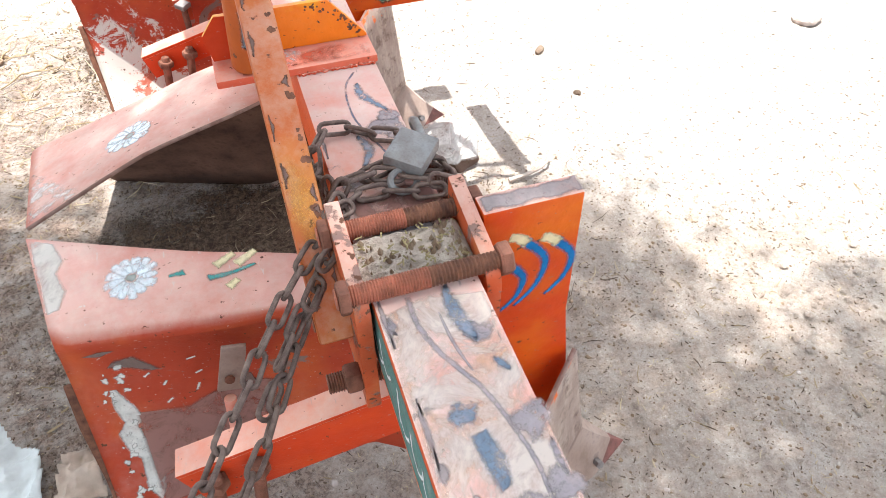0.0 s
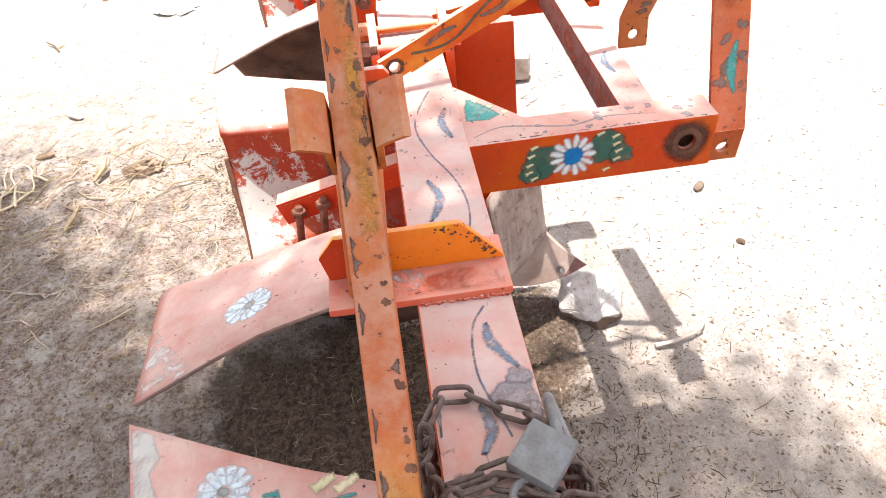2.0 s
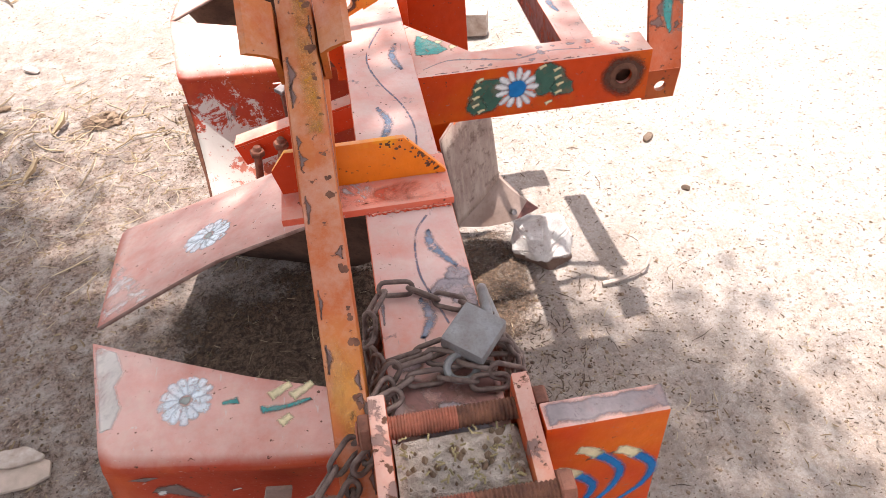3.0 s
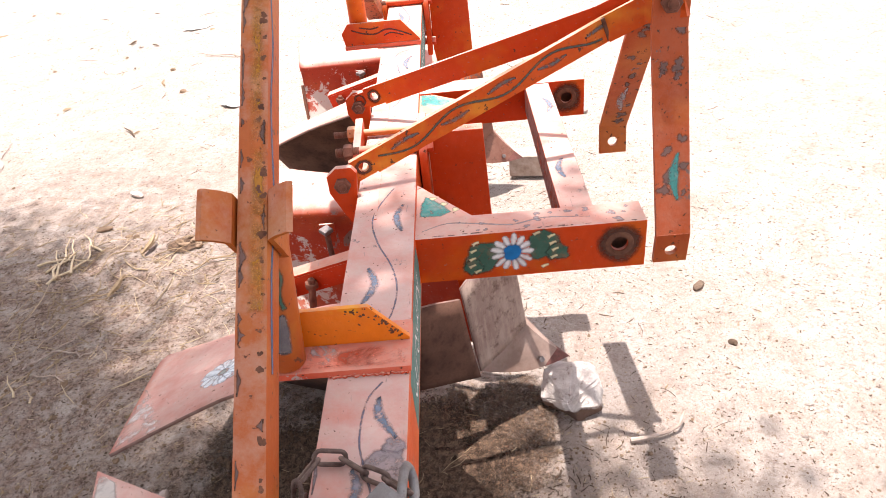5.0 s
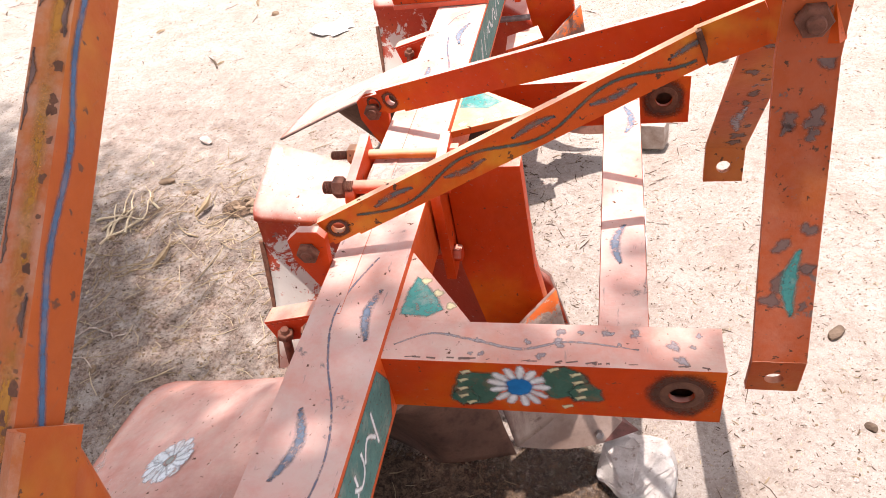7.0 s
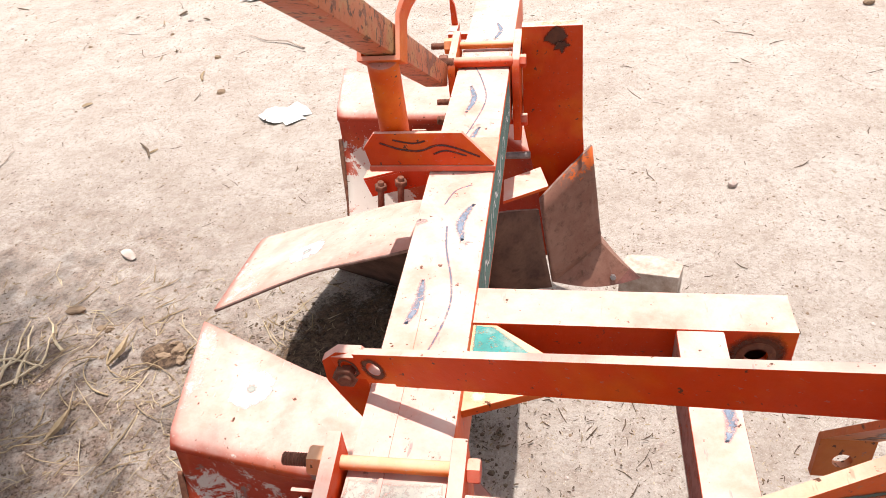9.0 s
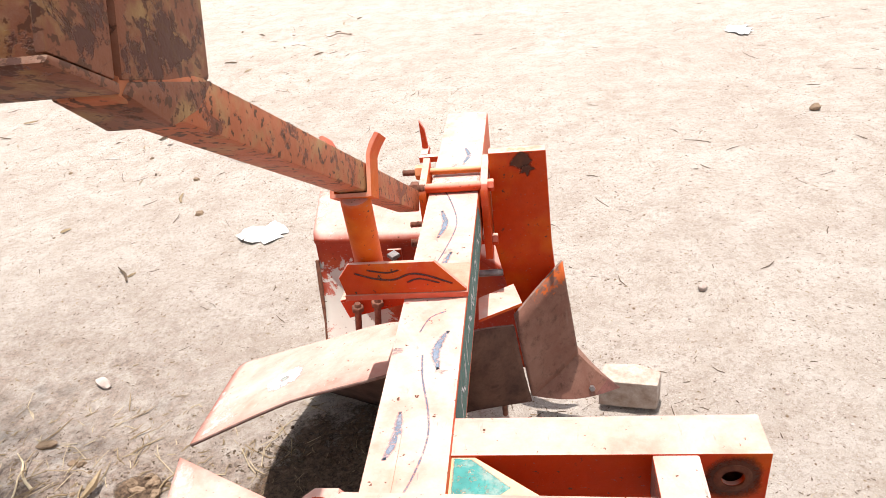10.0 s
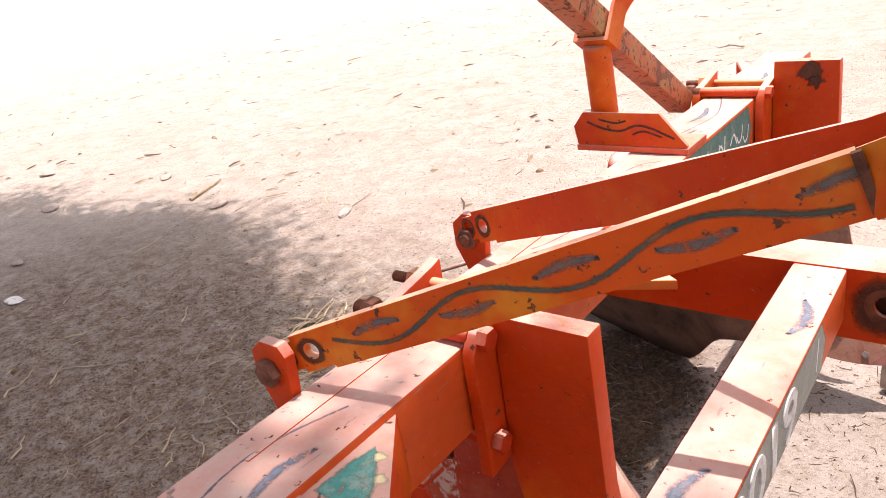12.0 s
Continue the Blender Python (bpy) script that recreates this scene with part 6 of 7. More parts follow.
stone("stone", (0.594, 3.42, 0.005), (0.02, 0.012, 0.012), 8.4, stone_mat, "small pale stone on far soil", "stone", 2, 0.3)
stone("stone", (-1.16, 3.05, 0.004), (0.034, 0.016, 0.009), 9.2, stone_mat, "flat brown stone on sunlit soil", "stone", 2, 0.3)
stone("stone", (-1.19, 2.81, 0.004), (0.03, 0.014, 0.009), 9.7, clod_mat, "flat brown stone on sunlit soil", "stone", 2, 0.3)
curved_twig("stick", [(-2.93, 3.3, 0.008), (-2.97, 3.4, 0.012), (-3.01, 3.5, 0.01), (-3.06, 3.59, 0.012)], 0.009, straw_mat, "pale dry stick lying on soil", "stick")
curved_twig("stick", [(-1.05, 4.5, 0.006), (-1.15, 4.57, 0.012), (-1.26, 4.59, 0.01), (-1.36, 4.66, 0.008)], 0.005, wood_mat, "thin dry stick lying on far soil", "stick")
curved_twig("stick", [(-1.2, 6.85, 0.008), (-1.3, 6.88, 0.02), (-1.36, 6.8, 0.016), (-1.42, 6.9, 0.012)], 0.008, wood_mat, "crooked dry twig lying on far soil", "stick")
curved_twig("stick", [(0.39, 1.72, 0.008), (0.43, 1.722, 0.012), (0.475, 1.735, 0.01), (0.5, 1.745, 0.016), (0.517, 1.77, 0.03)], 0.006, wood_mat, "short crooked dry stick lying on soil", "stick")


def stalks():
    g = random.Random(19)
    for _ in range(26):
        x, y = -0.98 + g.gauss(0, 0.2), 2.5 + g.gauss(0, 0.17)
        a, ln, bend = g.uniform(0, 6.28), g.uniform(0.07, 0.24), g.uniform(-1.6, 1.6)
        pts = []
        for i in range(8):
            b = a + bend * i / 7
            x, y = x + math.cos(b) * ln / 7, y + math.sin(b) * ln / 7
            pts.append((x, y, ground_h(x, y) + 0.004 + 0.02 * math.sin(math.pi * i / 7) * g.random()))
        curved_twig("dry_stalk", pts, g.uniform(0.0012, 0.0028), straw_mat, "bent dry straw stalk lying on soil", "stalk", "stalks in the straw heap")


stalks()


def lying(name, pts, r, material, label, cat, group=""):
    """A bent stalk through plan points, smoothed a little and resting on the soil."""
    path = []
    for (x0, y0), (x1, y1) in zip(pts, pts[1:]):
        for i in range(4):
            t = i / 4
            x, y = x0 + (x1 - x0) * t, y0 + (y1 - y0) * t
            x, y = x + 0.006 * math.sin(31 * y + i), y + 0.006 * math.sin(27 * x - i)
            path.append((x, y, ground_h(x, y) + r + 0.004 * (i % 2)))
    path.append((pts[-1][0], pts[-1][1], ground_h(*pts[-1]) + r + 0.01))
    curved_twig(name, path, r, material, label, cat, group)


for pts in ([(-1.244, 2.523), (-1.301, 2.679)], [(-1.24, 2.53), (-1.287, 2.755)], [(-1.2, 2.56), (-1.27, 2.74)], [(-1.145, 2.661), (-1.246, 2.772)],
            [(-1.26, 2.5), (-1.17, 2.62), (-1.2, 2.72)], [(-1.28, 2.56), (-1.22, 2.67)], [(-1.33, 2.6), (-1.24, 2.63), (-1.15, 2.6)]):
    lying("dry_stalk", pts, 0.0045, pale_straw, "pale dry stalk in a loose bundle on soil", "stalk", "stalks of the loose bundle")
for pts in ([(-1.856, 1.92), (-1.917, 2.034)], [(-1.787, 2.023), (-1.847, 2.097)], [(-1.117, 2.0), (-1.169, 2.078)], [(-2.542, 2.746), (-2.581, 2.918)],
            [(-2.067, 3.466), (-2.286, 3.671)], [(-1.062, 1.979), (-1.085, 2.015)], [(-1.72, 2.45), (-1.78, 2.52)], [(-2.05, 2.2), (-2.0, 2.29)], [(-1.5, 1.8), (-1.56, 1.86)]):
    lying("dry_stalk", pts, 0.0032, pale_straw, "pale broken stalk lying on shaded soil", "stalk", "stalks in the shade")
for pts in ([(-1.152, 2.108), (-1.086, 2.169), (-1.033, 2.248)], [(-1.086, 2.169), (-1.0, 2.15), (-0.958, 2.164)], [(-1.847, 2.09), (-1.694, 2.183), (-1.648, 2.249)],
            [(-1.121, 2.08), (-1.06, 2.075), (-1.0, 2.041)], [(-1.919, 3.494), (-1.93, 3.6), (-1.967, 3.679)]):
    lying("twig", pts, 0.003, wood_mat, "thin brown forked twig lying on soil", "twig", "twigs in the shade")
for x, y, sx, sy, k in ((-2.677, 3.297, 0.055, 0.03, 1), (-1.882, 3.4, 0.06, 0.022, 2), (-3.548, 3.537, 0.06, 0.03, 3), (-3.83, 2.961, 0.1, 0.045, 4), (-3.064, 2.464, 0.034, 0.025, 5), (-4.758, 3.366, 0.06, 0.05, 6)):
    stone("stone_chip", (x, y, 0.006), (sx, sy, 0.012), 20.3 + k * 2.7, stone_mat, "flat pale stone chip lying on soil", "stone", 2, 0.3)["group"] = "flat chips on the far soil"
for pts in ([(-0.99, 2.62), (-0.97, 2.66), (-0.965, 2.7)], [(-1.02, 2.4), (-1.0, 2.43), (-0.99, 2.47)]):
    v, f = tube([(x, y, 0.012 + 0.012 * i) for i, (x, y) in enumerate(pts)], 0.009, 6, False, [0.004, 0.011, 0.002])
    tagged(link_mesh("dry_husk", v, f, straw_mat), "pale dry maize husk on the straw heap", "husk")


def scrap(name, c, size, seed, material, label, cat, crumple=0.02):
    n = 10
    g = random.Random(seed)
    out = [(math.cos(2 * math.pi * k / 24) * g.uniform(0.55, 1.12), math.sin(2 * math.pi * k / 24) * g.uniform(0.55, 1.12)) for k in range(24)]
    vs, fs = [(0, 0, 0.3 * crumple)], []
    for i in range(1, 5):
        for x, y in out:
            x, y = x * size[0] * i / 4, y * size[1] * i / 4
            vs.append((x, y, crumple * (0.5 + noise.noise((x * 14 + seed, y * 14, 1.0))) * (1 if i < 4 else 0.6)))
    for k in range(24):
        fs.append((0, 1 + k, 1 + (k + 1) % 24))
        for i in range(3):
            fs.append((1 + i * 24 + k, 1 + (i + 1) * 24 + k, 1 + (i + 1) * 24 + (k + 1) % 24, 1 + i * 24 + (k + 1) % 24))
    me = bpy.data.meshes.new(name)
    me.from_pydata(vs, [], fs)
    me.materials.append(material)
    ob = new(name, me)
    ob.location = (c[0], c[1], ground_h(c[0], c[1]) + 0.004)
    ob.rotation_euler = (0, 0, seed)
    mod = ob.modifiers.new("thickness", "SOLIDIFY")
    mod.thickness = 0.0015
    tagged(ob, label, cat)
    return ob


scrap("paper_scrap", (-0.955, 3.89, 0), (0.115, 0.085), 3, paper_mat, "torn white paper scrap lying on soil", "paper")
scrap("paper_scrap", (1.38, 6.14, 0), (0.13, 0.08), 11, paper_mat, "torn white paper scrap lying on far soil", "paper")
scrap("paper_scrap", (-2.6, 2.26, 0), (0.05, 0.035), 13, paper_mat, "small torn paper scrap lying on shaded soil", "paper")
scrap("paper_scrap", (-1.5, 5.2, 0), (0.12, 0.06), 7, paper_mat, "torn white paper scrap lying on soil", "paper")
def crumpled_sheet(name, outline, cell, peak, seed, material, label, cat):
    """A thin sheet of the given outline, creased into sharp ridges and flats, on the ground."""
    def inside(x, y):
        hit = False
        for (x0, y0), (x1, y1) in zip(outline, outline[1:] + outline[:1]):
            if (y0 > y) != (y1 > y) and x < x0 + (y - y0) * (x1 - x0) / (y1 - y0):
                hit = not hit
        return hit
    xs, ys = [x for x, _ in outline], [y for _, y in outline]
    nx, ny = int((max(xs) - min(xs)) / cell) + 1, int((max(ys) - min(ys)) / cell) + 1
    at, vs, fs = {}, [], []
    def vert(i, j):
        if (i, j) not in at:
            x, y = min(xs) + i * cell, min(ys) + j * cell
            ridge = sum(k * (1 - 2.2 * abs(noise.noise((x * f + seed, y * f * 0.8, seed * 1.7)))) for f, k in ((9, 0.62), (24, 0.3), (60, 0.08)))
            at[i, j] = len(vs)
            vs.append((x + 0.3 * cell * noise.noise((x * 90, y * 90, 1)), y + 0.3 * cell * noise.noise((x * 90, y * 90, 5)), ground_h(x, y) + 0.003 + peak * max(0.0, ridge)))
        return at[i, j]
    for j in range(ny):
        for i in range(nx):
            if inside(min(xs) + (i + 0.5) * cell, min(ys) + (j + 0.5) * cell):
                fs.append((vert(i, j), vert(i + 1, j), vert(i + 1, j + 1), vert(i, j + 1)))
    ob = link_mesh(name, vs, fs, material)
    mod = ob.modifiers.new("thickness", "SOLIDIFY")
    mod.thickness = 0.0008
    tagged(ob, label, cat)
    return ob


crumpled_sheet("plastic_bag", [(-0.79, 1.396), (-0.778, 1.428), (-0.762, 1.423), (-0.746, 1.377), (-0.738, 1.34), (-0.713, 1.338), (-0.712, 1.383), (-0.708, 1.405), (-0.693, 1.375), (-0.684, 1.351), (-0.655, 1.335), (-0.637, 1.322),
                               (-0.626, 1.262), (-0.63, 1.225), (-0.68, 1.235), (-0.72, 1.21), (-0.775, 1.24), (-0.761, 1.29), (-0.768, 1.324), (-0.81, 1.322), (-0.812, 1.345), (-0.766, 1.35), (-0.776, 1.385)],
               0.004, 0.034, 5.3, rag_mat, "torn whitish plastic bag crumpled on the ground", "plastic bag")
crumpled_sheet("crumpled_cloth", [(-0.6, 1.25), (-0.592, 1.285), (-0.565, 1.298), (-0.545, 1.28), (-0.53, 1.24), (-0.525, 1.2), (-0.56, 1.19), (-0.605, 1.2)], 0.004, 0.06, 2.6, cloth_mat, "small crumpled tan cloth beside the plastic bag", "cloth")
cloth = new("folded_cloth")
tagged(cloth, "dusty tan folded cloth lying on the ground", "cloth")
for pts, z0, z1, mat in ((((-0.855, 1.452), (-0.833, 1.448), (-0.781, 1.452), (-0.748, 1.468), (-0.752, 1.5), (-0.77, 1.508), (-0.82, 1.505), (-0.86, 1.5)), 0.002, 0.01, cloth_mat), (((-0.86, 1.498), (-0.82, 1.493), (-0.768, 1.502), (-0.762, 1.51), (-0.8, 1.536), (-0.85, 1.533)), 0.0105, 0.017, wood_mat)):
    Shape().prism([(x, y, ground_h(x, y) + z0) for x, y in pts], (0, 0, z1 - z0)).part("fold", mat, cloth, "", 0.003)


# ---------- dark soil in the furrows, plough shade put into its colour ---
def soil_shade_patch(cx, cy, rx, ry, seed, strength=1.0):
    """A thin uneven spill of dark soil, deepened for the plough's shade, that runs out into the dust."""
    n = 70
    vs, fs, coat = [], [], []
    for j in range(n + 1):
        for i in range(n + 1):
            u, v = 2.6 * i / n - 1.3, 2.6 * j / n - 1.3
            x, y = cx + u * rx, cy + v * ry
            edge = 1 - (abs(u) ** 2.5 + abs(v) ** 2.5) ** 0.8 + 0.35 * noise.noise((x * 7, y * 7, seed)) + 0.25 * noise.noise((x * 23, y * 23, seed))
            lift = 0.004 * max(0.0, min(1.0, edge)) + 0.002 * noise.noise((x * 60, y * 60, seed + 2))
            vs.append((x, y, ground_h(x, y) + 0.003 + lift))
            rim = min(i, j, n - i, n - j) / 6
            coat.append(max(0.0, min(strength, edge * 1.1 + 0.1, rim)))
    for j in range(n):
        for i in range(n):
            fs.append((j * (n + 1) + i, j * (n + 1) + i + 1, (j + 1) * (n + 1) + i + 1, (j + 1) * (n + 1) + i))
    ob = link_mesh("soil_shade_patch", vs, fs, shade_dark_soil)
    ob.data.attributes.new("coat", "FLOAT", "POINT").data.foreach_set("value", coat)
    tagged(ob, "dark soil spill with plough shade put into its colour", "soil", kind="stuff")


# The first three darken the ground in the plough's shadow; the last is a crumb pile.
soil_shade_patch(-0.2, 1.64, 0.42, 0.34, 3.0)
soil_shade_patch(-0.32, 2.62, 0.3, 0.36, 8.0)
soil_shade_patch(0.1, 1.78, 0.17, 0.19, 5.0, 0.6)
soil_shade_patch(-0.86, 2.665, 0.07, 0.045, 6.0, 0.75)


# ---------- litter ----------
def straws(name, count, area, lengths, thick, material, seed, label, weight=None, raised=0.0):
    g = random.Random(seed)
    vs, fs = [], []
    made = 0
    while made < count:
        x, y = g.uniform(*area[:2]), g.uniform(*area[2:])
        if weight and g.random() > weight(x, y):
            continue
        a = g.uniform(0, math.pi)
        ln = g.uniform(*lengths) * (0.4 + g.random() ** 2)
        w = g.uniform(*thick)
        z = ground_h(x, y) + w * 0.6 + raised
        d = Vector((math.cos(a), math.sin(a), g.uniform(-0.04, 0.12)))
        n = Vector((-math.sin(a), math.cos(a), 0))
        bow = n * g.uniform(-0.12, 0.12) * ln
        base = len(vs)
        for t, k in ((-0.5, 0.7), (0.0, 1.0), (0.5, 0.5)):
            c = Vector((x, y, z + 0.5 * abs(d.z) * ln)) + d * t * ln + bow * (1 - 4 * t * t)
            vs += [c + n * w * k, c - n * w * k, c + Vector((0, 0, w * 1.3 * k))]
        for i in (0, 3):
            fs += [(base + i + p, base + i + q, base + i + 3 + q, base + i + 3 + p) for p, q in ((0, 1), (1, 2), (2, 0))]
        fs += [(base, base + 2, base + 1), (base + 6, base + 7, base + 8)]
        made += 1
    ob = link_mesh(name, vs, fs, material, smooth=False)
    tagged(ob, label, "straw", kind="stuff")
    return ob


def pebbles(name, count, area, sizes, material, seed, label):
    g = random.Random(seed)
    vs, fs = [], []
    for _ in range(count):
        x, y = g.uniform(*area[:2]), g.uniform(*area[2:])
        r = g.uniform(*sizes) * (0.5 + g.random() ** 3)
        z = ground_h(x, y)
        a0 = g.uniform(0, 6)
        base = len(vs)
        for ring, (rad, up) in enumerate(((1.0, 0.0), (0.75, 0.55))):
            for k in range(6):
                a = a0 + k * math.pi / 3
                q = r * rad * g.uniform(0.75, 1.2)
                vs.append((x + q * math.cos(a), y + q * math.sin(a), z + up * r * g.uniform(0.7, 1.2) - 0.001))
        vs.append((x, y, z + r * 0.72))
        for k in range(6):
            fs += [(base + k, base + (k + 1) % 6, base + 6 + (k + 1) % 6, base + 6 + k), (base + 6 + k, base + 6 + (k + 1) % 6, base + 12)]
    ob = link_mesh(name, vs, fs, material, smooth=False)
    tagged(ob, label, "pebbles", kind="stuff")


def near_heap(x, y):
    d = math.hypot((x + 0.85) / 1.3, (y - 2.45))
    return min(1.0, 0.2 + math.exp(-(d / 0.55) ** 2))


def hollow(x, y):
    """Where trodden dark litter has gathered in the furrows between the bodies."""
    best = 0.0
    for cx, cy in ((-0.2, 1.62), (-0.34, 2.6)):
        best = max(best, math.exp(-((x - cx) / 0.3) ** 4 - ((y - cy) / 0.24) ** 4))
    return min(1.0, best + 0.05 * math.exp(-((x - 0.1) / 0.22) ** 4))


def beside_plough(x, y):
    return math.exp(-((x - 0.2) / 0.2) ** 2 - ((y - 1.5) / 0.22) ** 2)


def under_plough(x, y):
    return 0.2 + 0.8 * math.exp(-((x - 0.15) / 0.3) ** 2) * (1 if 1.2 < y < 3.2 else 0.2)


straws("straw_litter", 9000, (-3.2, 2.4, 0.2, 6.5), (0.003, 0.014), (0.0006, 0.0018), straw_mat, 31, "scattered bits of dry straw on soil", near_heap)
straws("twig_litter", 12000, (-3.2, 2.4, 0.2, 6.5), (0.003, 0.013), (0.0005, 0.0018), dark_straw, 32, "scattered dark twig bits on soil")
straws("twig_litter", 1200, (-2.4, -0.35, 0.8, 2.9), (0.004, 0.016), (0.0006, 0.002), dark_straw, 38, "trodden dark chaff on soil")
straws("straw_litter", 600, (-2.3, -0.4, 0.9, 3.2), (0.008, 0.03), (0.001, 0.002), straw_mat, 37, "short broken straw stems on soil")
straws("straw_litter", 170, (-1.5, -0.45, 1.95, 3.0), (0.03, 0.15), (0.0008, 0.0016), pale_straw, 33, "loose heap of long dry straws", near_heap)
straws("twig_litter", 170, (-1.5, -0.45, 1.95, 3.0), (0.03, 0.13), (0.001, 0.0024), straw_mat, 80, "loose heap of brown dry stems", near_heap)
straws("twig_litter", 450, (-0.3, 0.6, 1.0, 3.1), (0.01, 0.05), (0.0006, 0.0016), dark_straw, 34, "dark twigs under the plough", under_plough)
straws("twig_litter", 2500, (-0.75, 0.32, 0.9, 3.2), (0.004, 0.02), (0.0008, 0.0028), dark_straw, 36, "dark trodden litter between the plough bodies", hollow, 0.005)
straws("twig_litter", 500, (0.02, 0.62, 1.15, 1.8), (0.005, 0.02), (0.0006, 0.0015), dark_straw, 58, "brown trodden litter beside the plough", beside_plough)
straws("straw_litter", 160, (0.02, 0.62, 1.15, 1.8), (0.006, 0.03), (0.0006, 0.0013), pale_straw, 59, "pale straws beside the plough", beside_plough)
pebbles("clods", 420, (0.05, 0.5, 1.2, 1.75), (0.0015, 0.0045), clod_mat, 60, "brown crumbs beside the plough")
straws("straw_litter", 260, (-0.55, 0.15, 1.36, 2.9), (0.006, 0.045), (0.0006, 0.0014), straw_mat, 39, "pale straws on the turned soil", hollow, 0.006)
straws("twig_litter", 800, (-5.5, 3.5, 3.2, 12), (0.015, 0.11), (0.0008, 0.0024), dark_straw, 35, "thin dead twigs on far soil")
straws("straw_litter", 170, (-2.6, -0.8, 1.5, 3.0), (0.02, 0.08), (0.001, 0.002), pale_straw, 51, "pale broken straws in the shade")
straws("twig_litter", 130, (-10.0, -1.2, 3.2, 11.0), (0.03, 0.14), (0.003, 0.008), dark_straw, 52, "dead twigs and bark scraps on far soil")
straws("straw_litter", 160, (-10.0, -1.2, 3.2, 11.0), (0.03, 0.12), (0.003, 0.007), straw_mat, 53, "pale scraps of straw on far soil")


straws("straw_litter", 5200, (-1.7, 1.5, 0.75, 2.7), (0.003, 0.011), (0.0006, 0.0014), pale_straw, 71, "pale chopped straw bits on soil")
straws("twig_litter", 6500, (-1.7, 1.5, 0.75, 2.7), (0.003, 0.01), (0.0006, 0.0016), dark_straw, 72, "dark chopped twig bits on soil")
straws("straw_litter", 300, (-2.0, -0.4, 1.0, 2.9), (0.015, 0.045), (0.0012, 0.003), straw_mat, 73, "brown bark and stalk chips in the shade")
straws("straw_litter", 130, (0.35, 1.5, 0.7, 1.5), (0.01, 0.035), (0.0008, 0.0018), straw_mat, 74, "brown straw chips on stirred soil")
straws("straw_litter", 110, (0.35, 1.5, 0.7, 1.5), (0.01, 0.035), (0.0008, 0.0016), pale_straw, 75, "pale straw chips on stirred soil")
pebbles("clods", 6000, (0.1, 1.6, 0.6, 1.8), (0.0012, 0.0035), clod_mat, 76, "fine brown crumbs of stirred soil")
pebbles("crumbs", 5000, (0.1, 1.6, 0.6, 1.8), (0.0015, 0.0055), soil, 77, "soil-coloured crumbs of stirred soil")
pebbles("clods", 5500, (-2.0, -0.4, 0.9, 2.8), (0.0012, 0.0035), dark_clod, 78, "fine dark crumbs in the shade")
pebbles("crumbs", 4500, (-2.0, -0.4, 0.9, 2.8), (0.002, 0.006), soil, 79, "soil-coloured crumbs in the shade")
pebbles("clods", 15000, (-2.6, 2.2, 0.3, 5.6), (0.001, 0.0038), clod_mat, 41, "small brown soil clods and grit")
pebbles("pale_grit", 8000, (-2.6, 2.2, 0.3, 5.6), (0.001, 0.005), stone_mat, 42, "small pale grit on soil")
pebbles("clods", 1500, (-0.5, 0.2, 1.38, 1.9), (0.002, 0.006), dark_clod, 44, "dark crumbled soil in the furrow")
pebbles("clods", 1500, (-0.6, 0.0, 2.36, 2.88), (0.002, 0.006), dark_clod, 45, "dark crumbled soil in the furrow")
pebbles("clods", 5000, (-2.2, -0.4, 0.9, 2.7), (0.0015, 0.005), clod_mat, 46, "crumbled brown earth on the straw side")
pebbles("clods", 70, (-9.0, -1.2, 3.0, 10.0), (0.004, 0.016), clod_mat, 54, "dark clods scattered on far soil")
pebbles("pale_stones", 60, (-9.0, -1.2, 3.0, 10.0), (0.006, 0.016), stone_mat, 55, "pale stones scattered on far soil")
pebbles("clods", 420, (0.75, 1.35, 0.7, 1.3), (0.003, 0.012), soil, 43, "crumbled soil clods")
pebbles("clods", 140, (-1.5, -0.7, 1.75, 2.75), (0.003, 0.01), clod_mat, 56, "brown clods around the straw heap")
pebbles("clods", 60, (-2.6, -1.0, 1.5, 3.2), (0.004, 0.012), clod_mat, 57, "dark clods in the tree's shade")


# ---------- the shade tree over the yard, out of view ----------
def shade_edge(x):
    pts = ((-9.0, 3.6), (-4.3, 3.2), (-2.4, 3.2), (-1.8, 3.0), (-1.24, 2.6), (-1.05, 2.38), (-0.85, 2.18), (-0.5, 1.92), (-0.3, 1.72), (0.0, 1.5), (0.3, 1.42), (0.5, 1.32), (0.8, 1.2), (1.1, 1.0), (2.0, 0.5), (4.0, 0.0))
    for (a, b), (c, d) in zip(pts, pts[1:]):
        if x <= c:
            return b + (d - b) * (x - a) / (c - a)
    return 0.0


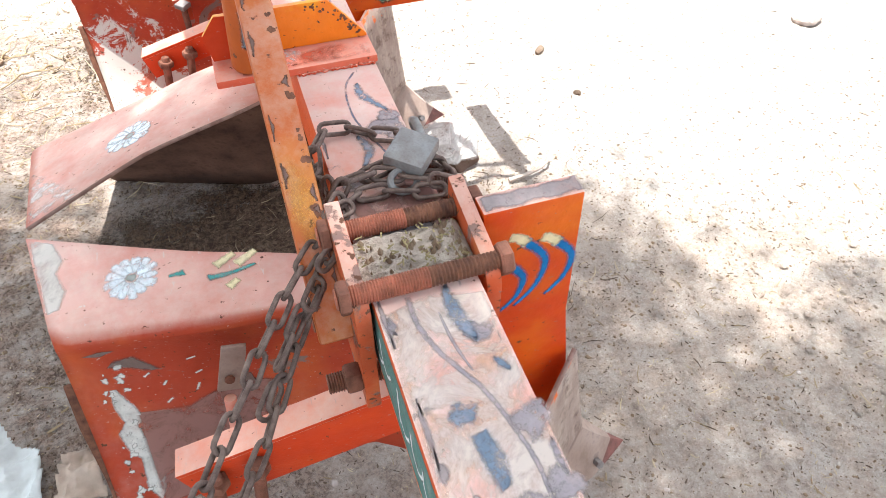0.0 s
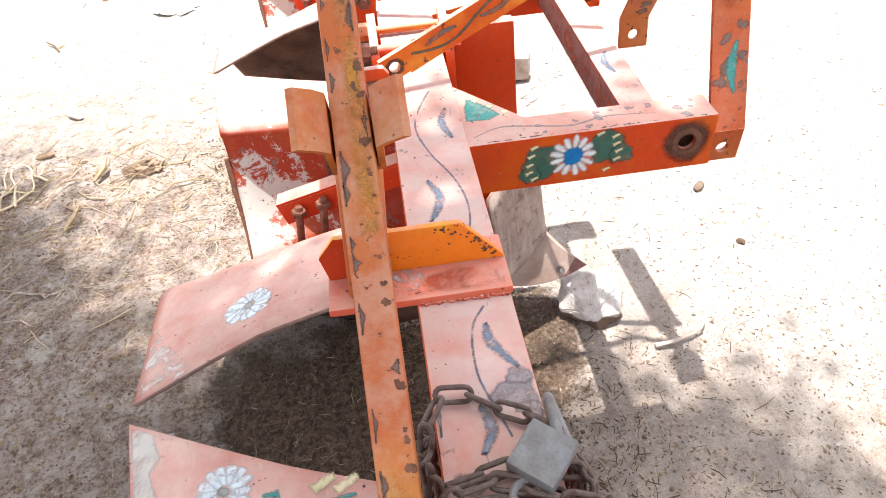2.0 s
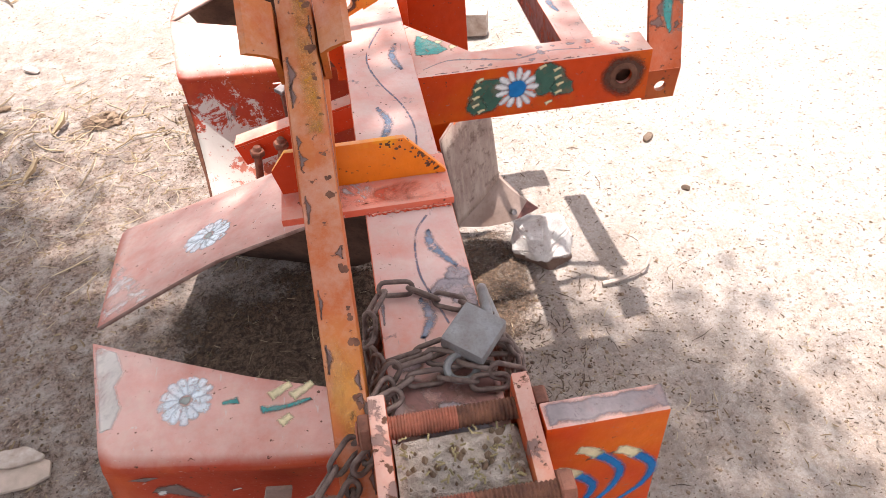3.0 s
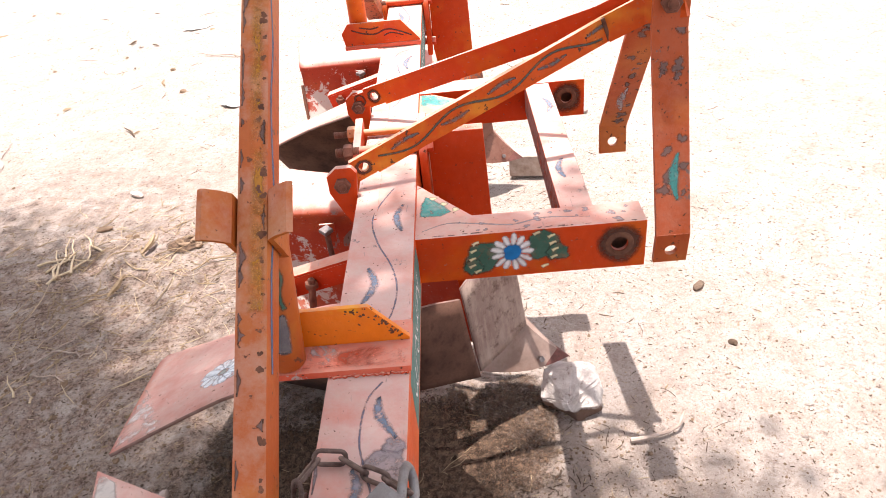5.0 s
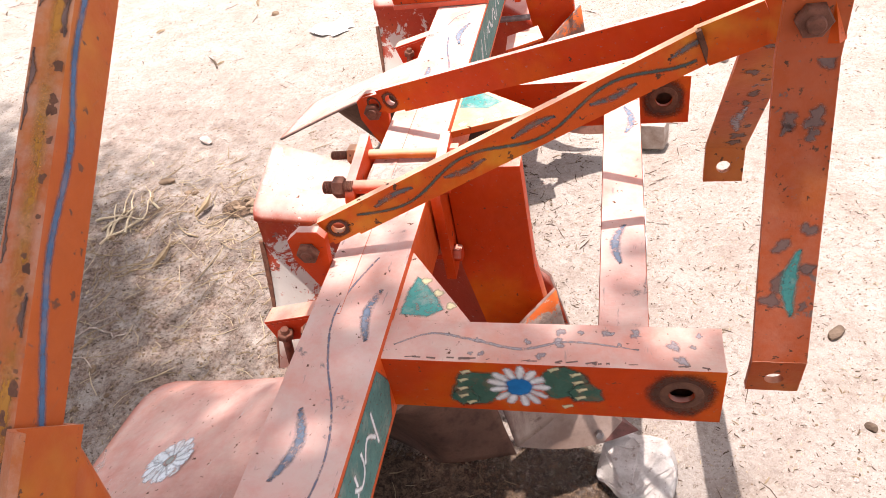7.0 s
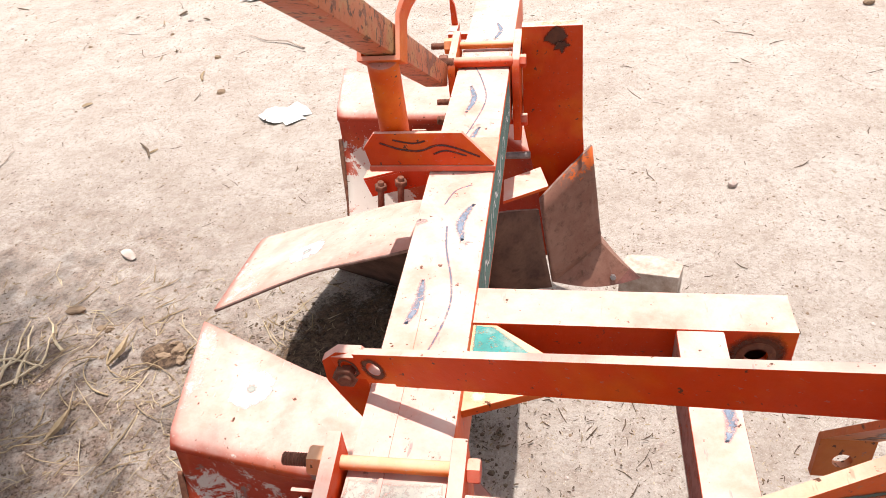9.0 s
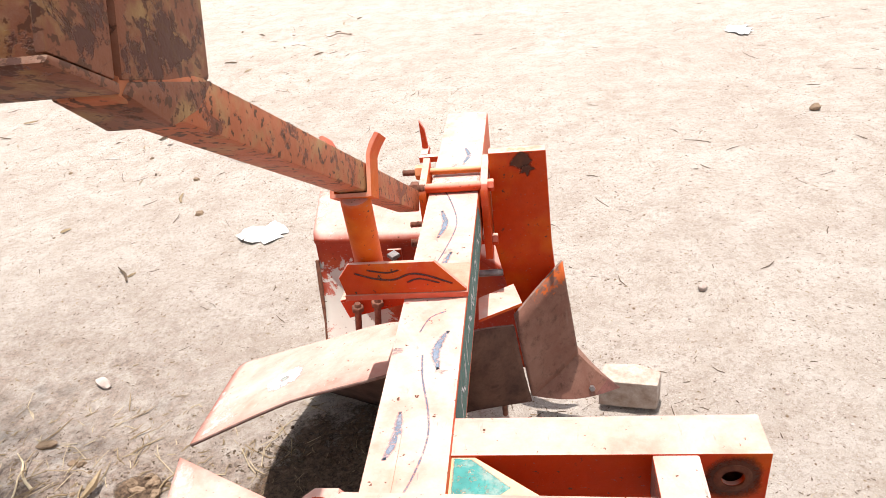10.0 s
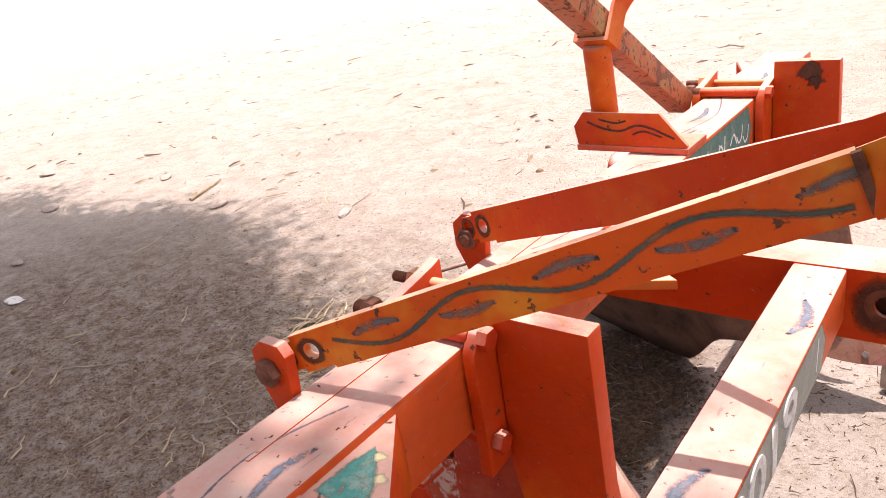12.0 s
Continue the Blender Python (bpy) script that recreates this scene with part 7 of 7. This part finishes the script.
def shade_tree():
    g = random.Random(77)
    root = new("shade_tree")
    tagged(root, "broad-crowned tree shading the yard from behind", "tree")
    foot = Vector((-2.9, -2.6, 0.0))
    trunk = [foot, foot + Vector((0.05, 0.1, 1.4)), foot + Vector((0.2, 0.3, 2.9)), foot + Vector((0.35, 0.6, 4.2))]
    v, f = tube(trunk, 0.2, 14, False, [0.26, 0.21, 0.18, 0.15])
    link_mesh("trunk", v, f, bark_mat, root)
    clusters = []
    while len(clusters) < 800:
        x, y = g.uniform(-5.2, 2.2), g.uniform(-3.0, 3.4)
        gap = shade_edge(x) - y
        if gap < 0.16 or (gap < 0.5 and g.random() > 0.3 + gap):
            continue
        if x > -0.2 and g.random() < 0.25:
            continue
        if x > 0.35 and y > 1.0 and g.random() < 0.55:
            continue
        z = g.uniform(5.0, 7.6)
        clusters.append(Vector((x - SUN_DIR.x / -SUN_DIR.z * z, y - SUN_DIR.y / -SUN_DIR.z * z, z)))
    while len(clusters) < 1020:
        x, y = g.uniform(-2.1, -0.4), g.uniform(-0.6, 3.2)
        if shade_edge(x) - y < 0.45:
            continue
        z = g.uniform(5.0, 7.6)
        clusters.append(Vector((x - SUN_DIR.x / -SUN_DIR.z * z, y - SUN_DIR.y / -SUN_DIR.z * z, z)))
    while len(clusters) < 1230:
        x, y = g.uniform(-4.2, -1.1), g.uniform(1.2, 3.2)
        if shade_edge(x) - y < 0.25 or noise.noise((x * 1.9, y * 1.9, 4.0)) < -0.12:
            continue
        z = g.uniform(5.0, 7.6)
        clusters.append(Vector((x - SUN_DIR.x / -SUN_DIR.z * z, y - SUN_DIR.y / -SUN_DIR.z * z, z)))
    for i in range(20):
        x, y, z = g.uniform(0.45, 1.4), g.uniform(0.45, 1.0), g.uniform(5.0, 7.6)
        clusters.append(Vector((x - SUN_DIR.x / -SUN_DIR.z * z, y - SUN_DIR.y / -SUN_DIR.z * z, z)))
    for i in range(13):
        x = -0.3 + 0.75 * i / 12
        y = 1.42 - 0.1 * abs(g.gauss(0, 1))
        z = g.uniform(5.0, 6.6)
        clusters.append(Vector((x - SUN_DIR.x / -SUN_DIR.z * z, y - SUN_DIR.y / -SUN_DIR.z * z, z)))
    limbs = []
    for _ in range(9):
        a = clusters[g.randrange(len(clusters))]
        mid = trunk[-1].lerp(a, 0.5) + Vector((0, 0, 0.35))
        limbs.append((trunk[-1], mid, a))
        v, f = tube([trunk[-1], trunk[-1].lerp(mid, 0.5) + Vector((0, 0, 0.12)), mid, mid.lerp(a, 0.5) + Vector((0.05, 0, 0.08)), a], 0.05, 8, False, [0.09, 0.07, 0.05, 0.03, 0.012])
        link_mesh("limb", v, f, bark_mat, root)
    vs, fs = [], []
    for c in clusters:
        for _ in range(190):
            p = c + Vector((g.gauss(0, 0.19), g.gauss(0, 0.19), g.gauss(0, 0.14)))
            a, tilt = g.uniform(0, 2 * math.pi), g.uniform(-0.5, 0.5)
            d = Vector((math.cos(a), math.sin(a), tilt)).normalized()
            n = Vector((-math.sin(a), math.cos(a), g.uniform(-0.4, 0.4))).normalized()
            ln, w = g.uniform(0.04, 0.065), g.uniform(0.011, 0.018)
            base = len(vs)
            vs += [p, p + d * ln * 0.45 + n * w, p + d * ln, p + d * ln * 0.45 - n * w]
            fs.append((base, base + 1, base + 2, base + 3))
    crown = link_mesh("crown", vs, fs, leaf_mat, root, "crown of small green leaves", smooth=False)
    return root


shade_tree()
